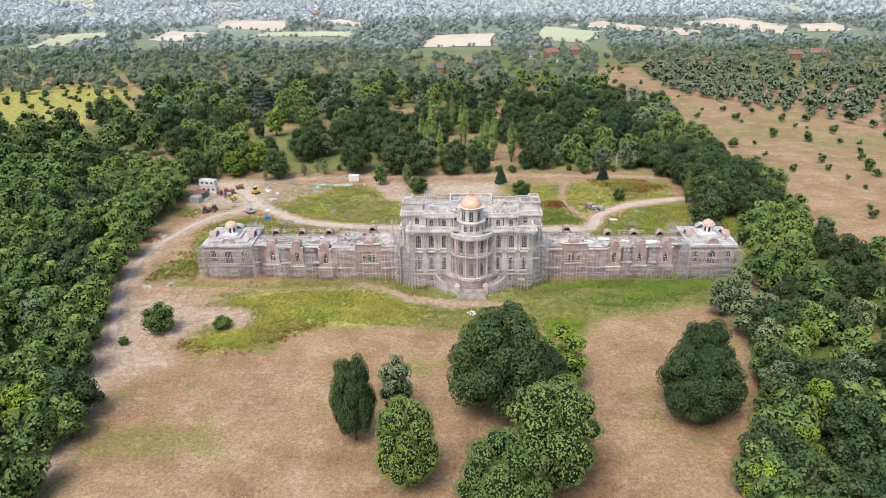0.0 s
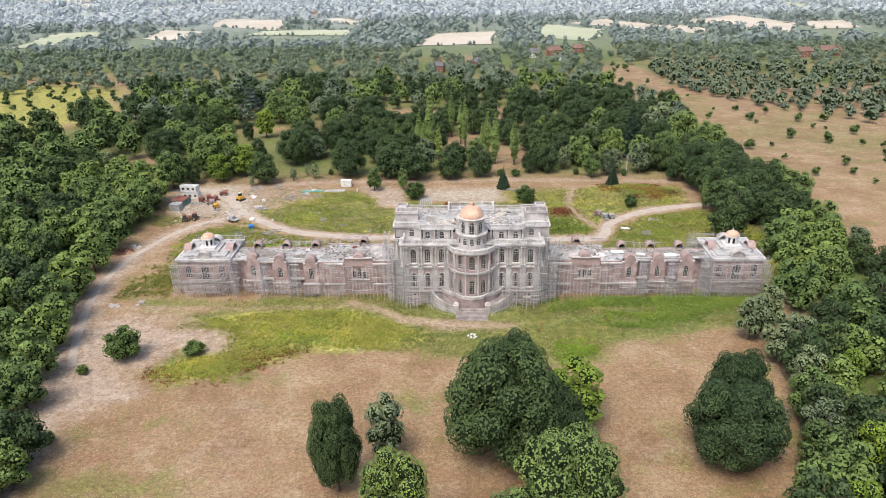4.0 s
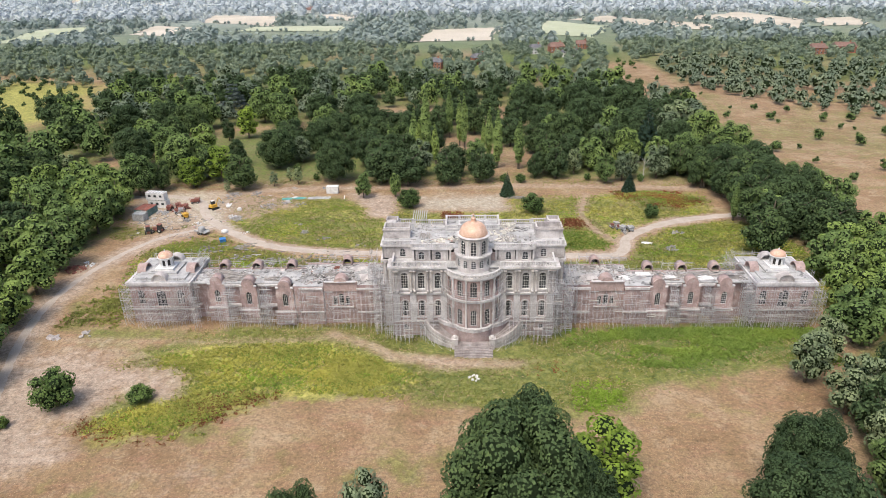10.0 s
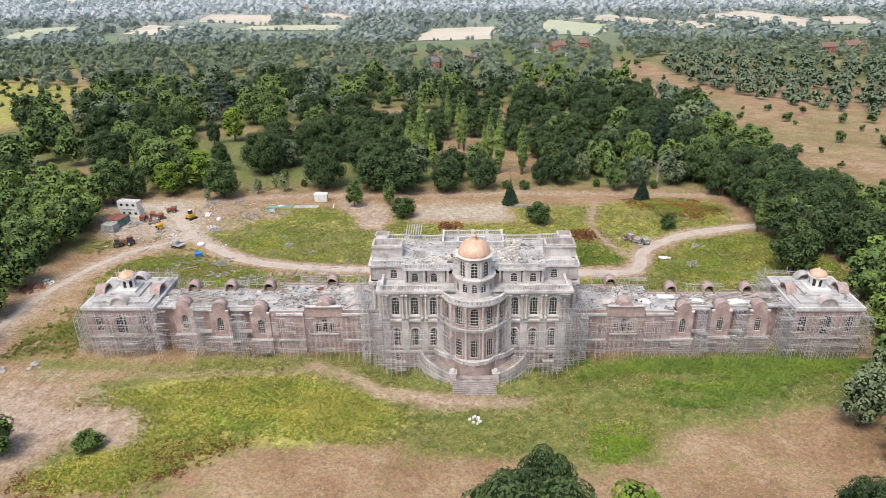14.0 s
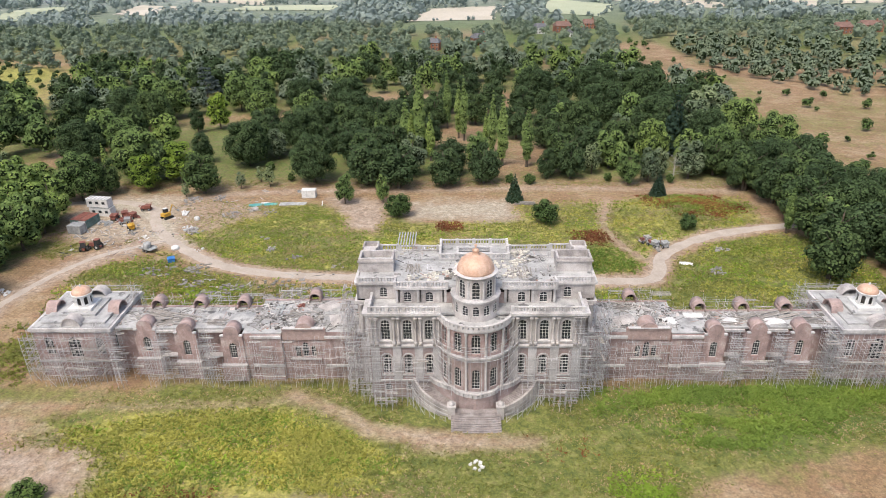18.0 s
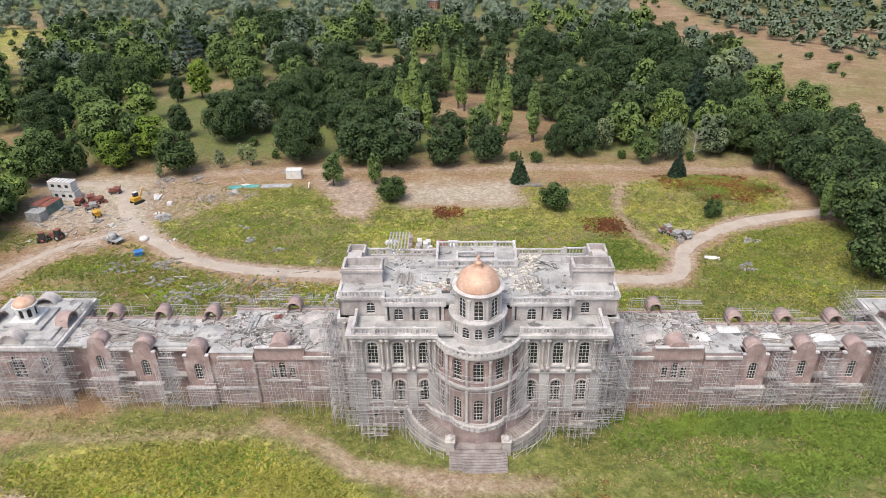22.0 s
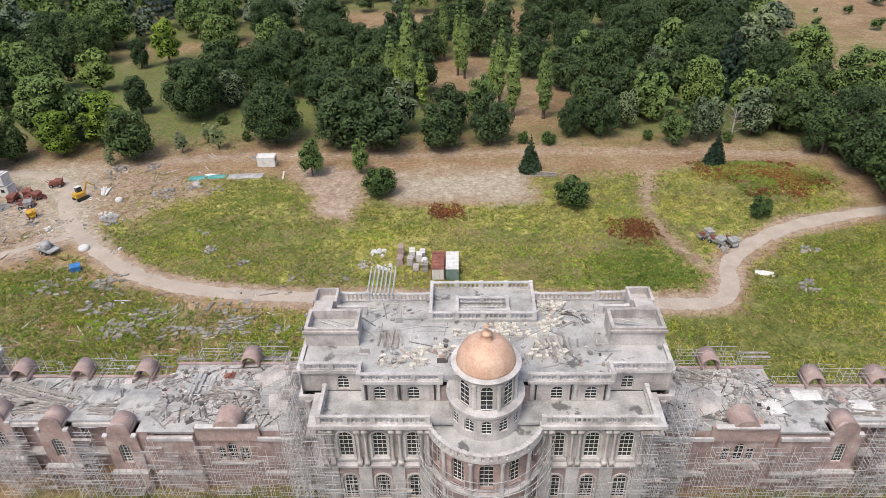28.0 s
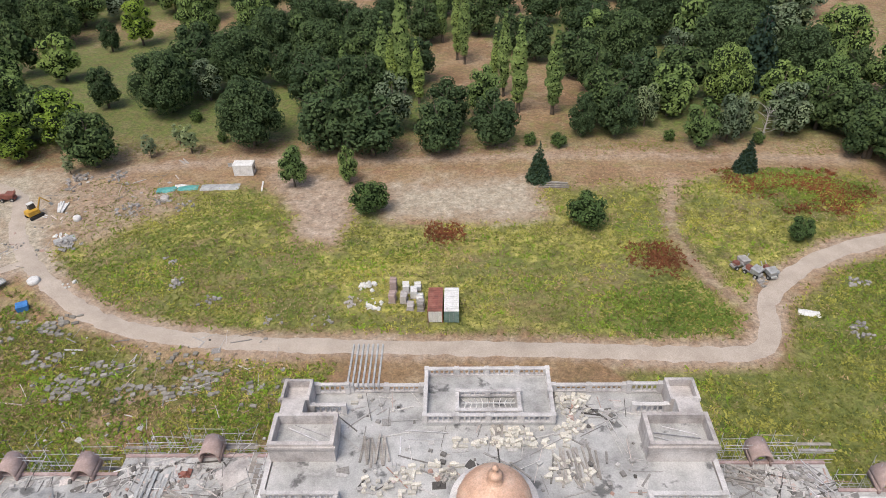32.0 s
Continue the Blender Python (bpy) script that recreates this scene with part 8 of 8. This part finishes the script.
def tractor(x, y, turn, mat, label):
    e = thing("tractor", label, "tractor", at=pose(x, y, near_ground(x, y), 0, 0, turn))
    Mesh().block((0, 0.9, 1.2), (0.8, 1.9, 0.8), 0, 0, 0.9).make("bonnet", mat, e)
    Mesh().block((0, -0.6, 1.9), (1.4, 1.3, 1.5), 0, 0, 0.88).make("cab", GLASS, e)
    Mesh().block((0, -0.6, 2.72), (1.4, 1.3, 0.12)).make("cab_roof", mat, e)
    Mesh().block((0, 0, 0.75), (0.7, 3.2, 0.4)).make("chassis", RUST, e)
    for s in (-1, 1):
        wheel(e, s * 0.9, -0.8, 0.75, 0.4)
        wheel(e, s * 0.8, 1.4, 0.45, 0.3)
    return e


tractor(-105, 46.8, 20, RUST, "old rusty tractor parked in the yard")
tractor(-102.2, 47.9, 80, RUST, "small rusty tractor beside the track")


def trailer(x, y, turn):
    e = thing("trailer", "grey flat trailer carrying a white water tank", "trailer", at=pose(x, y, near_ground(x, y), 0, 0, turn))
    Mesh().box(-1.2, 1.2, -2.2, 2.2, 0.75, 0.95).make("bed", GREYSTEEL, e)
    for s in (-1, 1):
        wheel(e, s * 1.15, -0.5, 0.42)
        wheel(e, s * 1.15, 0.6, 0.42)
        Mesh().box(s * 1.15, s * 1.2, -2.2, 2.2, 0.954, 1.3).make("side_board", GREYSTEEL, e)
    Mesh().tube((0, 2.2, 0.8), (0, 3.6, 0.5), 0.07).make("drawbar", RUST, e)
    Mesh().lathe(0, 0.2, [(1.0, 0.96), (1.05, 1.3), (1.05, 2.1), (0.8, 2.4), (0.2, 2.5)], 16).make("tank", GREYSTEEL, e, "pale grey tank", True)
    return e


trailer(-87, 46, 65)


def machine(x, y, turn, mat, label, L=4.0):
    """A derelict plant machine: chassis, hopper, arms and wheels."""
    e = thing("derelict_machine", label, "machinery", at=pose(x, y, near_ground(x, y), 0, 0, turn))
    Mesh().block((0, 0, 0.7), (1.1, L, 0.35)).make("chassis", mat, e)
    Mesh().block((0, -L * 0.2, 1.35), (1.5, L * 0.4, 0.9), 0, 0.1, 1.25).make("hopper", mat, e)
    Mesh().block((0, L * 0.25, 1.2), (0.9, L * 0.3, 0.7), 0, 0, 0.85).make("engine", RUST, e)
    for s in (-1, 1):
        wheel(e, s * 0.7, -L * 0.3, 0.45)
        wheel(e, s * 0.7, L * 0.3, 0.4)
        Mesh().tube((s * 0.5, L * 0.3, 0.9), (s * 0.4, L * 0.62, 1.7), 0.08).make("arm", mat, e)
    Mesh().tube((0, -L * 0.3, 1.2), (0.3, -L * 0.55, 2.4), 0.09).make("jib", mat, e)
    return e


for x, y, t, mat, lab in ((-104, 70.5, 20, RUST, "rusty red plant machine among scrap"), (-101.5, 69, 70, RUST, "rusty red plant machine among scrap"), (-99.5, 75, 95, RUST, "rusty red plant machine by the track"),
                          (-101.5, 64.5, 110, GREYSTEEL, "pale grey scrapped plant machine"), (-98, 60.5, 40, YELLOW, "yellow dumper truck with a tipped skip"), (-106, 68, 0, RUST, "rusty red scrapped plant machine"),
                          (48.5, 47.5, 40, GREYSTEEL, "grey farm implement rusting in the grass"), (46.8, 49.5, 110, RUBBLE, "grey derelict machine in the grass"), (51.2, 47.2, 15, GREYSTEEL, "small pale grey machine beside the road")):
    machine(x, y, t, mat, lab, 3.4)
heap("scrap_heap", -102, 67.5, 0, 3.2, 0.8, 26, RUST, "heap of rusty scrap metal in the yard", "scrap", 0.7)
heap("scrap_heap", -107.5, 64.5, 0, 2.2, 0.6, 16, GREYSTEEL, "heap of grey scrap beside the containers", "scrap", 0.7)
heap("scrap_heap", 49.5, 45.2, 0, 1.6, 0.5, 12, RUBBLE, "grey scrap in the long grass", "scrap", 0.6)
heap("rubbish_heap", -115.5, 19.5, 0, 3.0, 0.9, 34, RUST, "heap of red and white rubbish at the wood's edge", "rubbish", 0.6)
heap("rubbish_heap", -113.0, 23.0, 0, 2.0, 0.5, 20, WHITE, "scattered white rubbish at the wood's edge", "rubbish", 0.5)
for x, y, r, h, n, mat, k in ((-88, 83.5, 3.0, 0.5, 34, RUBBLE, 0.6), (-80, 84.5, 2.4, 0.4, 22, RUBBLE, 0.5), (-78.5, 58, 2.4, 0.5, 24, RUBBLE, 0.7), (-81.5, 60.5, 1.6, 0.4, 12, WHITE, 0.5), (-71.5, 70, 3.0, 0.5, 34, RUBBLE, 0.5), (-66, 74, 2.0, 0.4, 20, RUBBLE, 0.5),
                              (-60, 71, 2.0, 0.4, 14, RUBBLE, 0.5), (61, 33, 2.0, 0.5, 22, RUBBLE, 0.6), (66, 45, 1.8, 0.4, 16, RUBBLE, 0.6), (0, -35, 1.2, 0.5, 14, WHITE, 0.5), (-19.3, 44.8, 1.5, 0.6, 16, WHITE, 0.7), (-17.6, 40.2, 1.6, 0.4, 16, WHITE, 0.5), (-21.5, 41, 1.4, 0.4, 12, STONE, 0.5),
                              (-101, -18.5, 1.8, 0.4, 12, STONE, 0.8), (-94.5, -17, 1.6, 0.3, 8, STONE, 0.8), (-54, 46, 2.2, 0.4, 12, RUBBLE, 0.6), (-47, 41, 2.6, 0.3, 14, RUBBLE, 0.5), (-57, 52, 1.5, 0.3, 8, RUBBLE, 0.6), (-73, 46, 1.4, 0.3, 8, WHITE, 0.4), (-96, 58, 2.5, 0.4, 20, RUBBLE, 0.5), (-92, 54, 1.8, 0.3, 14, WHITE, 0.4), (-34, 37, 2, 0.3, 10, RUBBLE, 0.4), (-26, 36, 2, 0.3, 10, RUBBLE, 0.4)):
    heap("stone_heap", x, y, near_ground(x, y), r, h, n, mat, "heap of broken pale stone" if mat is not RUBBLE else "heap of grey rubble in the grass", "rubble", k)
for x, y, t in ((-86.5, 71.5, 0.3), (-85.6, 71.2, 0.15)):
    planks("pipe_stack", x, y, near_ground(x, y), 3, 4.6, t, "white plastic pipes on the ground", WHITE, 0.35, 0.3, jumble=6, thick=0.2)
planks("pipe_stack", -88.8, 68.8, near_ground(-88.8, 68.8), 2, 3.4, 1.2, "white planks on the ground", WHITE, 0.5, 0.2)
planks("timber_pile", 17, 79, near_ground(17, 79), 4, 7.0, 1.45, "long pale timber beams by the fir tree", BOARD, 0.7, 0.3, jumble=4, thick=0.25)
planks("timber_pile", -66.5, 91, near_ground(-66.5, 91), 4, 3.4, 0.9, "pale logs beside the track", DEADWOOD, 0.3, 0.25, jumble=12)
planks("post", -45.5, 79, near_ground(-45.5, 79), 1, 5.0, 0.1, "white post lying in the grass", WHITE, 0.5, 0.3, thick=0.2)


def drum(x, y, r, h, mat, label, name="water_tank"):
    ob = Mesh().lathe(0, 0, [(r * 0.92, 0), (r, h * 0.15), (r, h * 0.7), (r * 0.8, h * 0.92), (r * 0.2, h)], 16).make(name, mat, None, smooth=True, at=pose(x, y, near_ground(x, y) - 0.02))
    return tagged(ob, label, "tank")


drum(-81, 67, 0.8, 1.0, WHITE, "white round tank on the spoil ground")
drum(-80, 46.8, 1.1, 0.9, WHITE, "cream round tank lid in the grass")
drum(-65.5, 74.5, 0.9, 0.8, STONE, "cream tank beside the mound")
e = thing("skip_bin", "bright blue plastic bin in the grass", "bin", at=pose(-78.3, 39.5, near_ground(-78.3, 39.5), 0, 0, 25))
Mesh().block((0, 0, 0.55), (1.7, 1.2, 1.1), 0, 0, 1.15).make("body", BLUE, e)
Mesh().block((0, 0.2, 1.2), (1.9, 1.0, 0.12), 0, 0.25).make("lid", BLUE, e)
for x, y, w, d, t, mat, lab in ((-66.5, 78.3, 4.2, 2.4, 10, TEAL, "teal plastic sheeting in the grass"), (-62.0, 79.0, 4.4, 2.2, 5, TEAL, "teal plastic sheeting in the grass"), (-63.8, 80.0, 3.0, 1.2, 0, WHITE, "white sheet beside teal sheeting"),
                                (-55.0, 79.2, 8.4, 2.6, 2, GREYSTEEL, "blue-grey roofing sheet lying in the grass"), (54.5, 37.3, 3.4, 1.6, -15, WHITE, "white sheet lying beside the road"), (-80.5, 60.0, 4.0, 2.2, 30, GREYSTEEL, "grey sheet on the rubble")):
    sheet(x, y, near_ground(x, y), w, d, t, mat, lab, 0.4)
# pallets of bricks and stone by the containers
for x, y, n, mat, lab in ((-14.6, 44.0, 3, TERRA, "pallet stack of pink bricks"), (-14.6, 41.2, 2, TERRA, "pallet stack of pink bricks"), (-12.4, 43.6, 2, WHITE, "pallet stack of pale stone"), (-11.0, 42.4, 2, WHITE, "pallet stack of pale stone"), (-12.6, 41.0, 2, STONE, "pallet stack of pale stone"),
                          (-9.9, 41.4, 1, WHITE, "pallet stack of pale stone"), (-9.6, 39.0, 2, RUBBLE, "pallet stack of grey stone"), (-11.4, 39.2, 1, STONE, "pallet stack of pale stone"), (-10.4, 44.4, 1, WHITE, "pallet stack of pale stone")):
    e = thing("pallet_stack", lab, "pallet", "pallet stacks", at=pose(x, y, near_ground(x, y), 0, 0, u(-6, 6)))
    Mesh().box(-0.65, 0.65, -0.9, 0.9, 0, 0.14).make("pallet", BOARD, e)
    for k in range(n * 2):
        for q in range(2):
            Mesh().block((0, 0, 0), (1.1, 0.75, 0.36)).make("course", mat, e, at=pose(u(-0.06, 0.06), -0.42 + 0.84 * q, 0.33 + 0.37 * k, 0, 0, u(-4, 4)))
# slabs set out on the ground behind the wing
slabs = [Mesh().block((0, 0, 0.16), (w, d, 0.32), 0, 0, 0.9).data("stone_slab", SLABSTONE) for w, d in ((1.1, 0.6), (0.8, 0.7), (0.6, 0.45))]
for cx, cy, rx, ry, n in ((-70, 35.5, 3.0, 2.5, 34), (-69, 27, 2.6, 2.0, 22), (-61.5, 21, 4.0, 2.2, 40), (-50, 20.5, 4.5, 2.0, 26), (-42, 22.5, 3.0, 2.6, 34), (-58, 25.5, 3.0, 1.6, 16), (-80, 34, 4.0, 3.0, 24), (-47, 27, 6.0, 1.6, 14), (-32, 20, 4, 3, 12)):
    for k in range(n):
        x, y = cx + u(-rx, rx), cy + u(-ry, ry)
        ob = new("stone_slab", slabs[k % 3])
        ob.matrix_basis = pose(x, y, near_ground(x, y) - 0.05, u(-6, 6), u(-6, 6), u(-25, 25))
        tagged(ob, "grey stone slab lying in the weeds", "stone slab", "stone slabs behind the wing")
# dead tree at the wood's edge
m = Mesh()
m.lathe(0, 0, [(0.3, -0.2), (0.22, 3), (0.12, 6), (0.03, 9)], 7)
for i in range(26):
    a, z = i * 2.4, 2.5 + i * 0.24
    q = (math.cos(a) * u(1.0, 2.6), math.sin(a) * u(1.0, 2.6), z + u(0.3, 1.6))
    m.tube((0, 0, z), q, 0.06, 4, 0.02)
    m.tube(q, (q[0] * 1.3 + u(-.6, .6), q[1] * 1.3 + u(-.6, .6), q[2] + u(-0.4, 0.8)), 0.03, 3, 0.01)
tagged(m.make("dead_tree", DEADWOOD, None, at=pose(67.0, 96.5, near_ground(67, 96.5))), "bare bleached dead tree at the wood's edge", "tree")
